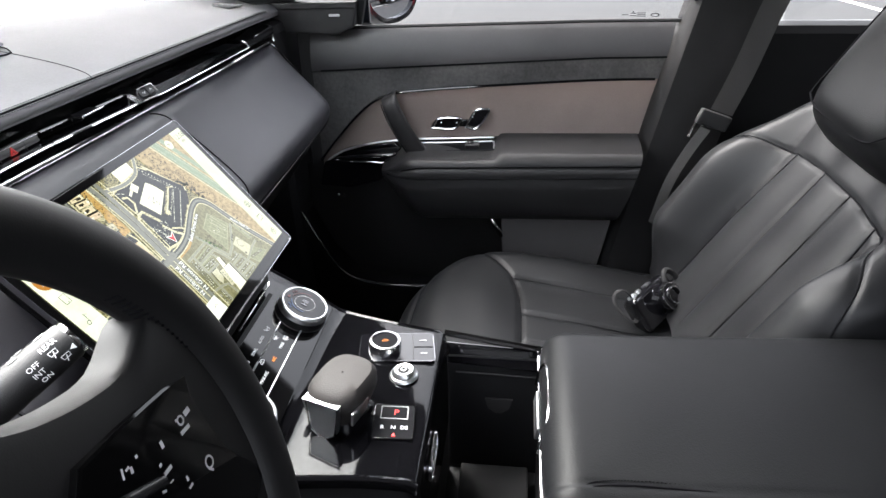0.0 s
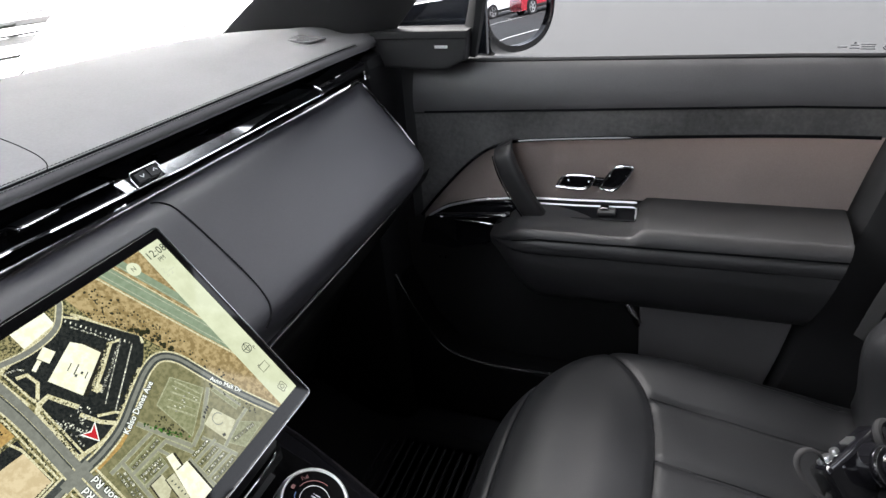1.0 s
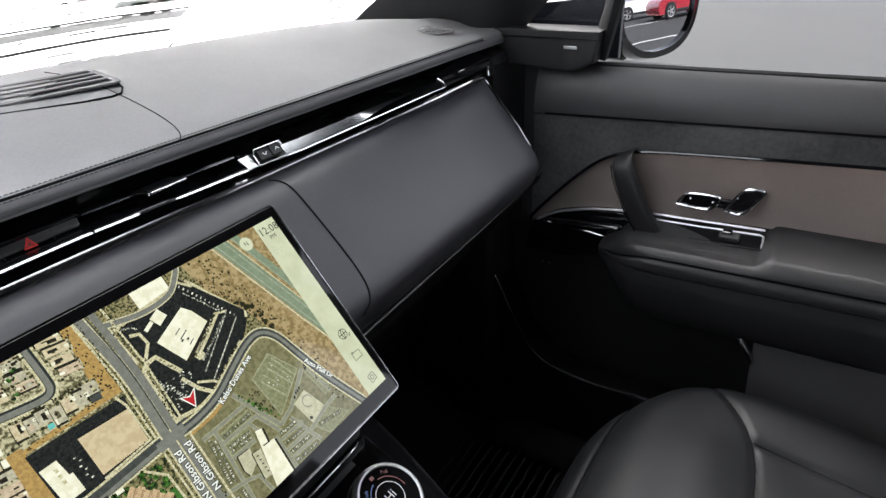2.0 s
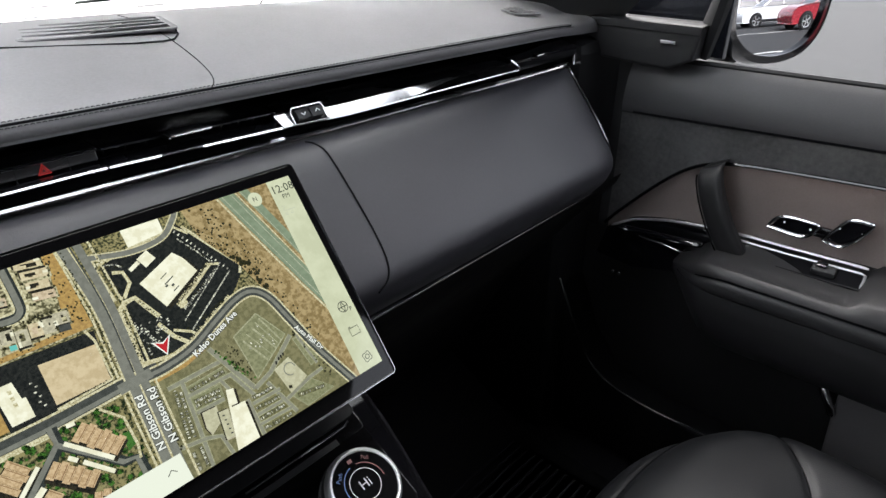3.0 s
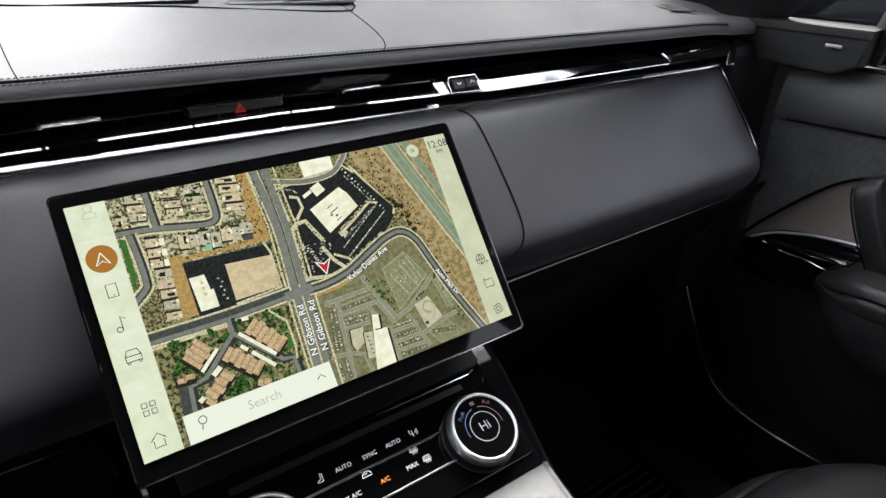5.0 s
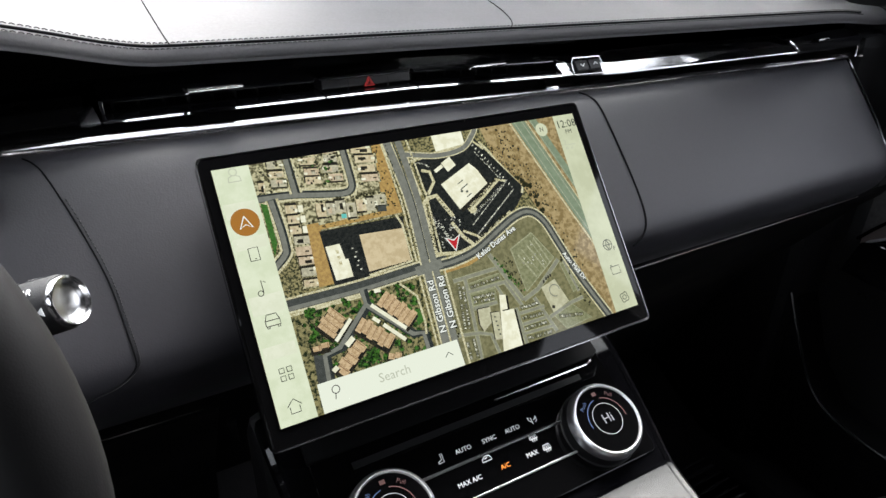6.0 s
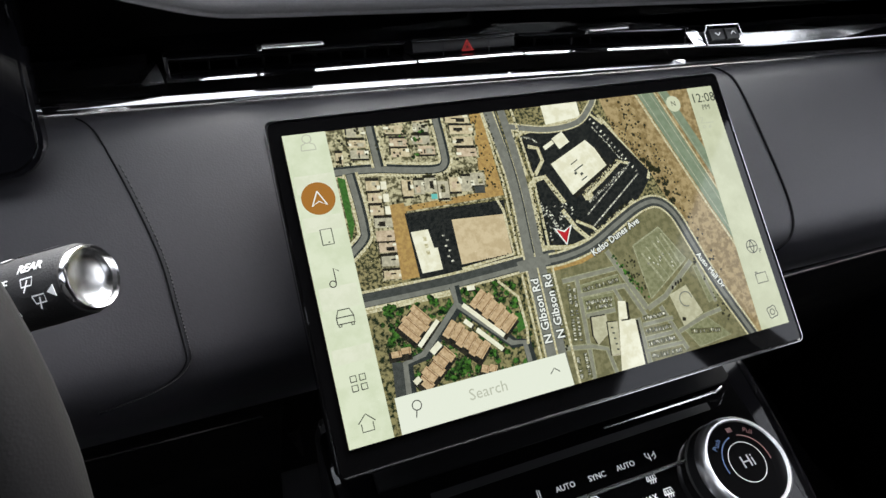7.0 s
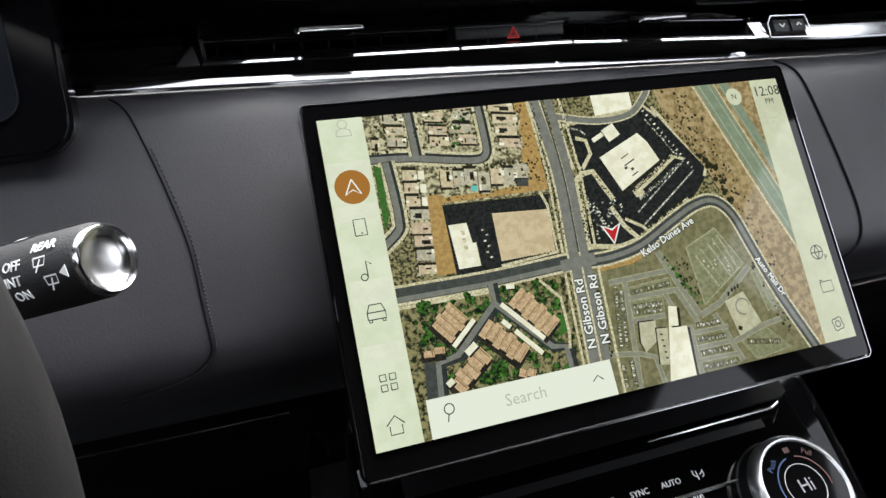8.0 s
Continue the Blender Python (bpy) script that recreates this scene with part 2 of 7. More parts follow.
def on_path(points, width, m, mat, parent, name, label="", lift=0.0):
    """A flat ribbon along 2D points on a plane."""
    pts = [Vector((*p, 0)) for p in points]
    b = bmesh.new()
    rows = []
    for i, p in enumerate(pts):
        d = (pts[min(i + 1, len(pts) - 1)] - pts[max(i - 1, 0)]).normalized()
        s = Vector((-d.y, d.x, 0)) * width / 2
        rows.append((b.verts.new(p + s + Vector((0, 0, lift))), b.verts.new(p - s + Vector((0, 0, lift)))))
    for a, c in zip(rows, rows[1:]):
        b.faces.new((a[0], a[1], c[1], c[0]))
    b.transform(m)
    return solid(name, b, mat, parent, label, smooth=False)

# ---- shell of the cabin and the ground ----
def quad_panel(name, pts, mat, thick, label="", category="", kind="structure", n=10):
    """A curved panel between four corners, thick outward."""
    a, b, c, d = [Vector(p) for p in pts]
    rows = [[a.lerp(b, i / n).lerp(d.lerp(c, i / n), j / n) for j in range(n + 1)] for i in range(n + 1)]
    ob = solid(name, sheet(rows, thick), mat, smooth=n > 1)
    return tagged(ob, label, category, "", kind)


GROUND_Z = 0.1
g = bmesh.new()
bmesh.ops.create_grid(g, x_segments=2, y_segments=2, size=400, matrix=Matrix.Translation((0, 0, GROUND_Z)))
tagged(solid("ground", g, ASPHALT), "grey asphalt of a car park", "ground", "", "structure")

tagged(solid("floor", box((1.7, 3.2, 0.04), pose(0, -1.0, 0.50)), CARPET), "black carpeted cabin floor", "floor", "", "structure")
for y0, y1, n in ((-0.10, -0.24, "ceiling_front"), (-2.10, -2.52, "ceiling_rear")):
    tagged(solid(n, box((1.36, y0 - y1, 0.05), pose(0, (y0 + y1) / 2, 1.75), 0.01), HEADLINER), "black headliner under the roof", "ceiling", "", "structure")
for s, n in ((1, "ceiling_right"), (-1, "ceiling_left")):
    tagged(solid(n, box((0.16, 1.9, 0.05), pose(s * 0.60, -1.15, 1.75), 0.01), HEADLINER), "black headliner beside the glass roof", "ceiling", "", "structure")
tagged(solid("roof_glass", box((1.04, 1.9, 0.006), pose(0, -1.15, 1.765)), ROOFGLASS), "tinted panoramic roof glass", "window", "", "structure")
# Unseen panel across the cabin, added to stop light from behind.
tagged(solid("blocker_rear", box((1.7, 0.06, 1.30), pose(0, -1.48, 1.13)), HEADLINER), "unseen dark panel added to shut out light from behind", "wall", "", "structure")
tagged(solid("wall_left", box((0.08, 1.85, 0.78), pose(-0.87, -1.725, 0.885)), PLASTIC), "dark plain side of the cabin", "wall", "", "structure")
# Unseen plain stand-in for the driver's door, added to cut light from that side.
tagged(solid("blocker_left_front", box((0.08, 1.02, 0.78), pose(-0.87, -0.29, 0.885), 0.01), PLASTIC), "unseen dark panel in place of the driver's door, cutting side light", "wall", "", "structure")
# Unseen rails added to stop sky light leaking in beside the ceiling.
for s, n in ((1, "roof_rail_right"), (-1, "roof_rail_left")):
    tagged(solid(n, tube([(s * 0.655, -0.10, 1.745), (s * 0.675, -0.20, 1.752), (s * 0.688, -0.30, 1.755), (s * 0.692, -1.2, 1.758), (s * 0.685, -2.45, 1.755)], 0.030, 10), HEADLINER), "unseen black roof rail added to close the sky gap above the windows", "trim", "", "structure")
tagged(solid("wall_right_rear", box((0.06, 1.75, 0.78), pose(0.90, -1.73, 0.885)), PLASTIC), "dark rear side of the cabin", "wall", "", "structure")
tagged(solid("firewall", box((1.7, 0.06, 0.8), pose(0, 0.62, 0.88)), DARK), "black firewall under the dashboard", "wall", "", "structure")

for s, n in ((1, "footwell_side_right"), (-1, "footwell_side_left")):
    tagged(solid(n, box((0.14, 0.56, 0.80), pose(s * 0.81, 0.43, 0.90), 0.02), DARK), "black side of the footwell", "wall", "", "structure")
    tagged(solid(n.replace("footwell", "cowl"), box((0.12, 0.60, 0.06), pose(s * 0.82, 0.47, 1.275), 0.02), PLASTIC), "black end of the cowl", "trim", "", "structure")
# windows of the cabin
def screen_point(x, v, inset=0.0):
    """On the curved windscreen: x across at its foot, v up it."""
    b = Vector((x, 0.64 - 0.22 * (x / 0.72) ** 2, 1.332))
    t = Vector((x * 0.86, -0.08 - 0.10 * (x / 0.62) ** 2, 1.728))
    return b.lerp(t, v) + Vector((0, -0.5, -0.86)) * inset


rows = [[screen_point(-0.74 + 1.48 * i / 24, -0.03 + 1.05 * j / 16) for j in range(17)] for i in range(25)]
tagged(solid("windscreen", sheet(rows, 0.005), WINDSCREEN), "clear raked windscreen", "window", "", "structure").visible_shadow = False
# Opaque unseen panel in place of the left rear window, to block its light.
quad_panel("blocker_left_upper", [(-0.85, -0.85, 1.27), (-0.85, -1.48, 1.27), (-0.67, -1.48, 1.74), (-0.67, -0.80, 1.74)], HEADLINER, 0.02, "unseen dark panel added to shut out light from the left", "wall", n=1)
quad_panel("window_driver_door", [(-0.845, 0.19, 1.265), (-0.85, -0.80, 1.275), (-0.69, -0.76, 1.73), (-0.69, -0.24, 1.73)], GLASS, 0.004, "clear driver's window", "window", n=1)
quad_panel("window_front_door", [(0.845, 0.19, 1.265), (0.840, -0.70, 1.28), (0.69, -0.62, 1.73), (0.69, -0.24, 1.73)], GLASS, 0.004, "clear front passenger window", "window", n=1).visible_shadow = False
quad_panel("window_rear_door", [(0.86, -0.84, 1.285), (0.86, -1.75, 1.30), (0.69, -1.65, 1.73), (0.69, -0.74, 1.73)], GLASS, 0.004, "clear rear passenger window", "window", n=1)

# pillars
def pillar(name, base, top, label):
    rows = []
    for k in range(9):
        t = k / 8
        ring = []
        for (x0, y0, z0), (x1, y1, z1) in zip(base, top):
            ring.append((x0 + (x1 - x0) * t, y0 + (y1 - y0) * t, z0 + (z1 - z0) * t))
        rows.append(ring)
    return tagged(solid(name, sheet(rows, closed=True), PLASTIC, split=50), label, "pillar", "", "structure")


for s, n in ((1, "a_pillar_right"), (-1, "a_pillar_left")):
    pillar(n, [(s * 0.712, 0.43, 1.32), (s * 0.745, 0.34, 1.33), (s * 0.79, 0.22, 1.31), (s * 0.835, 0.165, 1.30), (s * 0.88, 0.26, 1.29), (s * 0.80, 0.50, 1.28)],
           [(s * 0.60, -0.17, 1.74), (s * 0.61, -0.22, 1.73), (s * 0.63, -0.27, 1.73), (s * 0.67, -0.29, 1.74), (s * 0.69, -0.23, 1.76), (s * 0.66, -0.14, 1.77)],
           "charcoal trimmed windscreen pillar")

# ---- dashboard ----
dashboard = thing("dashboard", "black leather dashboard with stitched top, slim vents and chrome strip", "dashboard")


def hood(x):
    return smooth01(-0.15, -0.27, x)


def pad_drop(x):
    return -0.022 * x


def top_section(x):
    h = hood(x)
    e = smooth01(0.60, 0.80, abs(x))
    zz = pad_drop(x) - 0.012 * e
    pts = [(0.70, 1.330), (0.55, 1.362), (0.42, 1.378), (0.30, 1.377), (0.21, 1.366), (0.165, 1.358), (0.145, 1.3535), (0.136, 1.3510), (0.1320, 1.3487), (0.1302, 1.3455), (0.1298, 1.3425), (0.1308, 1.3392), (0.1350, 1.3362), (0.176, 1.3345)]
    out = []
    for i, (y, z) in enumerate(pts):
        k = smooth01(2, 8, i)
        back = 0.64 - 0.22 * (x / 0.72) ** 2
        if y > 0.2:
            y = 0.2 + (y - 0.2) * (back - 0.2) / 0.5
            z -= 0.006 * smooth01(0.5, 0.75, abs(x))
        out.append((y - 0.045 * h * k + 0.03 * e * k, z + zz + 0.026 * h * smooth01(1, 6, i)))
    return out


xs = [-0.80 + 1.60 * i / 120 for i in range(121)]
rows = [[(x, p.x, p.y) for p in spline([(y, z, 0) for y, z in top_section(x)], 3)] for x in xs]
part("top_pad", sheet(rows, -0.006), TOPPAD, dashboard, "stitched charcoal leather top pad, windscreen glare in its colour")


def top_point(x, f):
    s = spline([(y, z, 0) for y, z in top_section(x)], 3)
    a = f * (len(s) - 1)
    i = min(int(a), len(s) - 2)
    p = s[i].lerp(s[i + 1], a - i)
    return Vector((x, p.x, p.y))


# stitching along the front edge: two rows of short threads and a seam line
edge_f = 7.6 / 13
line = [top_point(x, edge_f) + Vector((0, 0, 0.0003)) for x in xs[4:-8]]
part("edge_seam", tube(line, 0.0011, 6), SEAM, dashboard)
st = bmesh.new()
for f in (7.0 / 13, 8.3 / 13):
    x = -0.70
    while x < 0.70:
        a, b = top_point(x, f), top_point(x + 0.0027, f)
        tube([a + Vector((0, 0, 0.0004)), (a + b) / 2 + Vector((0, -0.0003, 0.0009)), b + Vector((0, 0, 0.0004))], 0.00036, 4, st)
        x += 0.0038
tagged(part("stitching", st, THREAD, dashboard, "rows of dark stitches"), kind="stuff")
for x0, x1 in ((0.133, 0.168), (-0.146, -0.151)):
    ln = [top_point(x0 + (x1 - x0) * k / 20, edge_f * (1 - k / 20 * 0.72)) + Vector((0, 0, 0.0002)) for k in range(21)]
    part("cross_seam", tube(ln, 0.0005, 5), SEAM, dashboard)


VENTBLACK = material("matt black vent", (0.006, 0.006, 0.0065), 0.75, spec=0.12)


TRIM = material("charcoal grille plastic", (0.085, 0.083, 0.088), 0.85, bump=0.2, bump_scale=1200, spec=0.25)


def pad_z(x, y):
    """Height of the top pad."""
    return min(spline([(a, b, 0) for a, b in top_section(x)], 6), key=lambda p: abs(p.x - y)).y


def grille(cx, cy, w, d, slats, tilt, turn, name, label, along_x=True, lean=0.0, lift=0.001):
    m = pose(cx, cy, pad_z(cx, cy) + lift, tilt, lean, turn)
    g = part(name, ring_plate(rounded(w + 0.012, d + 0.012, 0.008), rounded(w, d, 0.004), 0.0020, m @ pose(0, 0, 0.0004)), TRIM, dashboard, label)
    part("well", prism(rounded(w, d, 0.004), 0.002, m @ pose(0, 0, -0.0012)), SEAM, g)
    for i in range(1, slats):
        if along_x:
            sl = box((w, d / slats * 0.24, 0.0012), m @ pose(0, -d / 2 + d * i / slats, 0.0004, 3, 0, 0), 0.0003)
        else:
            sl = box((w / slats * 0.3, d, 0.0012), m @ pose(-w / 2 + w * i / slats, 0, 0.0004, 0, 3, 0), 0.0003)
        part("slat", sl, TRIM, g)


grille(0.118, 0.307, 0.122, 0.064, 4, 1, -12, "demister_grille", "charcoal demister grille with black slots")
grille(0.641, 0.207, 0.038, 0.050, 4, 3, -6, "side_grille", "charcoal side grille with black slots", False, 3.5, 0.0024)
sm = pose(-0.080, 0.338, pad_z(-0.080, 0.338) + 0.0002, 1, 0, -9)
cover = part("sensor_panel", prism(rounded(0.214, 0.056, 0.006), 0.003, sm, 0.0006), TRIM, dashboard, "flat charcoal sensor cover")
part("cover_line", ring_plate(rounded(0.219, 0.061, 0.008), rounded(0.2145, 0.0565, 0.006), 0.0026, sm), SEAM, cover)
part("grille_seam", tube([(x, y, pad_z(x, y) + 0.0003) for x, y in ((-0.19, 0.318), (-0.10, 0.305), (-0.005, 0.281), (0.06, 0.263), (0.125, 0.243), (0.150, 0.238), (0.162, 0.242), (0.172, 0.254), (0.184, 0.285))], 0.0009, 6), SEAM, dashboard)

part("rear_lip", box((0.122, 0.012, 0.008), pose(0.586, 0.469, 1.3385, 0, 4, 3), 0.002), DARK, dashboard, "dark lip at the foot of the windscreen")

# recess that carries the vents
def strip_line(x):
    """Middle of the chrome strip."""
    return 0.128 + 0.03 * x, 1.2921 - 0.0275 * x


BLADE_Z = [(0.75, 1.290), (0.53, 1.295), (0.265, 1.2975), (0.19, 1.302), (0.03, 1.3075), (-0.20, 1.3083), (-0.76, 1.309)]


def blade_z(x):
    """Height of the line on which the lower vent blades lie."""
    for (x1, z1), (x0, z0) in zip(BLADE_Z, BLADE_Z[1:]):
        if x >= x0:
            return z0 + (z1 - z0) * (x - x0) / (x1 - x0)
    return BLADE_Z[-1][1]


SLOPE = material("satin black ledge", (0.010, 0.010, 0.011), 0.20, vary=0.05, spec=0.5, smudge=0.03)
span = [-0.76 + 1.50 * i / 40 for i in range(41)]
rows = []
for x in span:
    sy, sz = strip_line(x)
    rows.append([(x, 0.172, 1.3375 + pad_drop(x)), (x, 0.184, 1.332 + pad_drop(x)), (x, 0.188, 1.318), (x, 0.188, 1.310 - 0.012 * x), (x, 0.180, 1.305 - 0.02 * x)])
part("vent_recess", sheet(rows, 0.003), GLOSS, dashboard, "gloss black recess")
rows = []
for x in span:
    sy, sz = strip_line(x)
    rows.append([(x, sy + 0.0030, sz + 0.0015), (x, sy + 0.0045, sz + 0.0032), (x, sy + 0.012, sz + 0.0065), (x, sy + 0.030, sz + 0.0105), (x, 0.185, 1.307 - 0.02 * x)])
part("ledge", sheet(rows, 0.002), SLOPE, dashboard, "satin black ledge above the chrome strip")
rows = []
for k in range(33):
    x = -0.76 + 0.64 * k / 32
    h, zz = hood(x), pad_drop(x)
    low, high = Vector((0.182, 1.326)), Vector((0.176 - 0.045 * h, 1.3350 + 0.026 * h + zz))
    rows.append([(x, *low), (x, *low.lerp(high, 0.5)), (x, *high), (x, high.x + 0.012, high.y + 0.004)])
part("hood_lining", sheet(rows, 0.003), DARK, dashboard, "black lining under the hood")
facet = [(0.0050, 0.0036), (0.0030, 0.0034), (0.0018, 0.0029), (-0.0010, 0.0002), (-0.0016, -0.0007), (-0.0017, -0.0018), (-0.0004, -0.0032), (0.0050, -0.0036)]
part("chrome_strip", sheet([[(x, strip_line(x)[0] + dy, strip_line(x)[1] + dz) for dy, dz in facet] for x in [-0.74 + 1.445 * i / 40 for i in range(41)]], 0.0006), STRIP, dashboard, "full-width bright chrome strip", split=20)


def bevel_edge(x0, x1, y0):
    """A narrow polished facet along the front of the lower blades."""
    return sheet([[(x, y0 + 0.0003, blade_z(x) - 0.0006), (x, y0 + 0.0016, blade_z(x) + 0.0005), (x, y0 + 0.0030, blade_z(x) + 0.0006)] for x in [x0 + (x1 - x0) * k / 6 for k in range(7)]], -0.0008)


def blade(name, x0, x1, y0, lift, depth, thick, mat, edge=None, edge_mat=None):
    """A vent blade that follows the blade line, its front edge at y0, lift above it."""
    prof = [(0.0, 0.0), (0.0006, thick * 0.5), (depth, thick * 0.5 + 0.001), (depth, -thick * 0.5 + 0.001), (0.0006, -thick * 0.5)]
    xs_ = [x0 + (x1 - x0) * k / 6 for k in range(7)]
    b = sheet([[(x, y0 + dy, blade_z(x) + lift + dz) for dy, dz in prof] for x in xs_], closed=True)
    b.verts.ensure_lookup_table()
    b.faces.new(b.verts[:5])
    b.faces.new(b.verts[-5:])
    ob = part(name, b, mat, dashboard)
    if edge:
        if edge_mat:
            part("bright_edge", tube([(x, y0 - 0.0003, blade_z(x) + lift) for x in xs_], edge, 8), edge_mat, ob, "thin dark chrome edge")
        else:
            part("bright_edge", bevel_edge(x0, x1, y0 - 0.0016), STRIP, ob, "thin chrome edge", split=20)
    return ob


for x0, x1 in ((-0.197, -0.0425), (0.0400, 0.192)):
    blade("vent_blade", x0, x1, 0.1265, 0.0, 0.050, 0.0028, GLOSS, 0.0014)
    blade("vent_blade", x0 + 0.001, x1 - 0.003, 0.1385, 0.0108, 0.045, 0.0022, GLOSS, 0.00045, DARKCHROME)
    b = blade("vent_vane", x0, x1, 0.155, 0.0055, 0.03, 0.0015, DARK)
    for k in range(9):
        xf = x0 + (k + 0.5) * (x1 - x0) / 9
        part("fin", box((0.0015, 0.024, 0.008), pose(xf, 0.170, blade_z(xf) + 0.0055)), DARK, b)
    part("vent_end", box((0.0025, 0.045, 0.014), pose(x1 - 0.001 if x0 > 0 else x0 + 0.001, 0.158, blade_z(x1 if x0 > 0 else x0) + 0.0055), 0.0005), GLOSS, b)
for x0, x1, y, z in ((-0.1420, -0.1050, 0.1195, 1.3250), (0.0882, 0.1225, 0.1225, 1.3200)):
    t = part("vent_grip", box((x1 - x0, 0.005, 0.0020), pose((x0 + x1) / 2, y, z), 0.0007), BRIGHT, dashboard, "chrome vent grip")
    part("grip_end", box((0.003, 0.012, 0.0030), pose(x0 - 0.001, y + 0.005, z - 0.0012), 0.0008), DARKCHROME, t)
    part("grip_stem", box((x1 - x0 - 0.004, 0.014, 0.0016), pose((x0 + x1) / 2, y + 0.009, z - 0.0010), 0.0004), GLOSS, t)
SWITCH = material("dark grey switch face", (0.011, 0.011, 0.012), 0.30, vary=0.05, spec=0.5)
mid = part("hazard_panel", box((0.0775, 0.02, 0.0095), pose(-0.0015, 0.1480, 1.3130, -14), 0.001), SWITCH, dashboard, "dark hazard switch panel")
part("bright_edge", bevel_edge(-0.0405, 0.0380, 0.1249), STRIP, mid, split=20)
part("lower_lip", box((0.0785, 0.030, 0.0026), pose(-0.0015, 0.1415, 1.3078), 0.0006), GLOSS, mid)
part("upper_lip", box((0.0785, 0.030, 0.0022), pose(-0.0015, 0.1535, 1.3185), 0.0006), GLOSS, mid)
part("bright_edge", tube([(-0.0400, 0.1384, 1.3187), (0.0372, 0.1384, 1.3180)], 0.00045, 6), DARKCHROME, mid)
for x in (-0.018, 0.017):
    part("switch_split", box((0.0006, 0.002, 0.0092), pose(x, 0.1386, 1.3130, -14)), DARK, mid)
tri = [(0.0054 * math.sin(a), 0.0054 * math.cos(a)) for a in (0, math.tau / 3, 2 * math.tau / 3)]
tm = frame_at((0.0, 0.1370, 1.3128), (1, 0, 0), (0, 0.25, 1))
part("hazard_triangle", ring_plate(tri, [(x * 0.70, y * 0.70) for x, y in tri], 0.0006, tm), DULLRED, mid, "red hazard triangle")
part("hazard_triangle", ring_plate([(x * 0.50, y * 0.50) for x, y in tri], [(x * 0.34, y * 0.34) for x, y in tri], 0.0006, tm), DULLRED, mid)

# brackets, air direction buttons and, on both sides, long blades with the sky's reflection as a bright wedge
for s in (1, -1):
    x0, x1 = (0.1935, 0.2045) if s > 0 else (-0.2110, -0.1985)
    tall = 0.0095 if s > 0 else 0.0055
    zb = blade_z((x0 + x1) / 2)
    b = sheet([[(x0, 0.1270, zb - 0.0013), (x0, 0.1262, zb), (x0 - 0.0035 * (s > 0), 0.1355, zb + tall), (x0 - 0.0035 * (s > 0), 0.1400, zb + tall + 0.001)],
               [(x1, 0.1270, zb - 0.0013), (x1, 0.1262, zb), (x1 - 0.0025, 0.1355, zb + tall * (1 if s > 0 else 1.6)), (x1 - 0.0025, 0.1400, zb + tall * (1 if s > 0 else 1.6) + 0.001)]], 0.002)
    part("vent_bracket", b, BRIGHT, dashboard, "bright bracket at the vent's end", smooth=False)
    # The sky's reflection in the dark blade is built as a tapering chrome wedge.
    rows = []
    for k in range(25):
        x = (0.2465 if s > 0 else 0.2125) + (0.335 if s > 0 else 0.06) * k / 24
        h = 0.0088 * (1 - smooth01(0.32, 0.46, x) * 0.97) if s > 0 else 0.004 * max(0.05, 1 - k / 12)
        zb = blade_z(s * x)
        cut = max(0.0, (x - 0.36) / 0.06) * 0.0075 if s > 0 else 0.0
        rows.append([(s * x, 0.1300, zb + min(cut, 0.0080)), (s * x, 0.1378, zb + 0.0082 if s > 0 else zb + h)])
    part("sky_wedge", sheet(rows, -0.002), BRIGHT, dashboard, "bright wedge shaped as the sky's reflection in the long blade")
    rows = [[(s * x, 0.1300, blade_z(s * x) - 0.0016), (s * x, 0.1294, blade_z(s * x) - 0.0006), (s * x, 0.1312, blade_z(s * x) - 0.0004), (s * x, 0.1392, blade_z(s * x) + 0.0086 - 0.004 * k / 16), (s * x, 0.170, blade_z(s * x) + 0.0095 - 0.004 * k / 16)] for k, x in [(k, 0.2065 + 0.345 * k / 16) for k in range(17)]]
    part("blade_back", sheet(rows, 0.001), SWITCH, dashboard, "dark satin body of the long blade")
    part("blade_foot_edge", tube([(s * x, 0.1292, blade_z(s * x) - 0.0010) for x in [0.2065 + 0.345 * k / 16 for k in range(17)]], 0.0008, 6), DARKCHROME if s < 0 else BRIGHT, dashboard)
bt = part("airflow_buttons", box((0.030, 0.008, 0.0100), pose(0.2270, 0.1345, 1.3058, -40), 0.001), PLASTIC, dashboard, "pair of black arrow buttons")
part("surround", tube([(0.2065, 0.1262, 1.3012), (0.2042, 0.1300, 1.3110), (0.2065, 0.1315, 1.3155), (0.2385, 0.1315, 1.3150), (0.2470, 0.1285, 1.3025)], 0.0006, 6), BRIGHT, bt, "chrome surround")
part("foot_bar", box((0.039, 0.003, 0.0014), pose(0.2265, 0.1278, 1.3000, 0, 2, 0), 0.0004), BRIGHT, bt)
bm_ = frame_at((0.2270, 0.1312, 1.3082), (1, 0, 0), (0, 0.64, 0.77))
for dx, sg in ((-0.008, -1), (0.008, 1)):
    on_path([(dx - 0.0025, -0.001 * sg), (dx, 0.0016 * sg), (dx + 0.0025, -0.001 * sg)], 0.0008, bm_, WHITEMARK, bt, "arrow", lift=0.0009)
part("split", box((0.0006, 0.003, 0.010), pose(0.2270, 0.1314, 1.3080, -40)), DARK, bt)

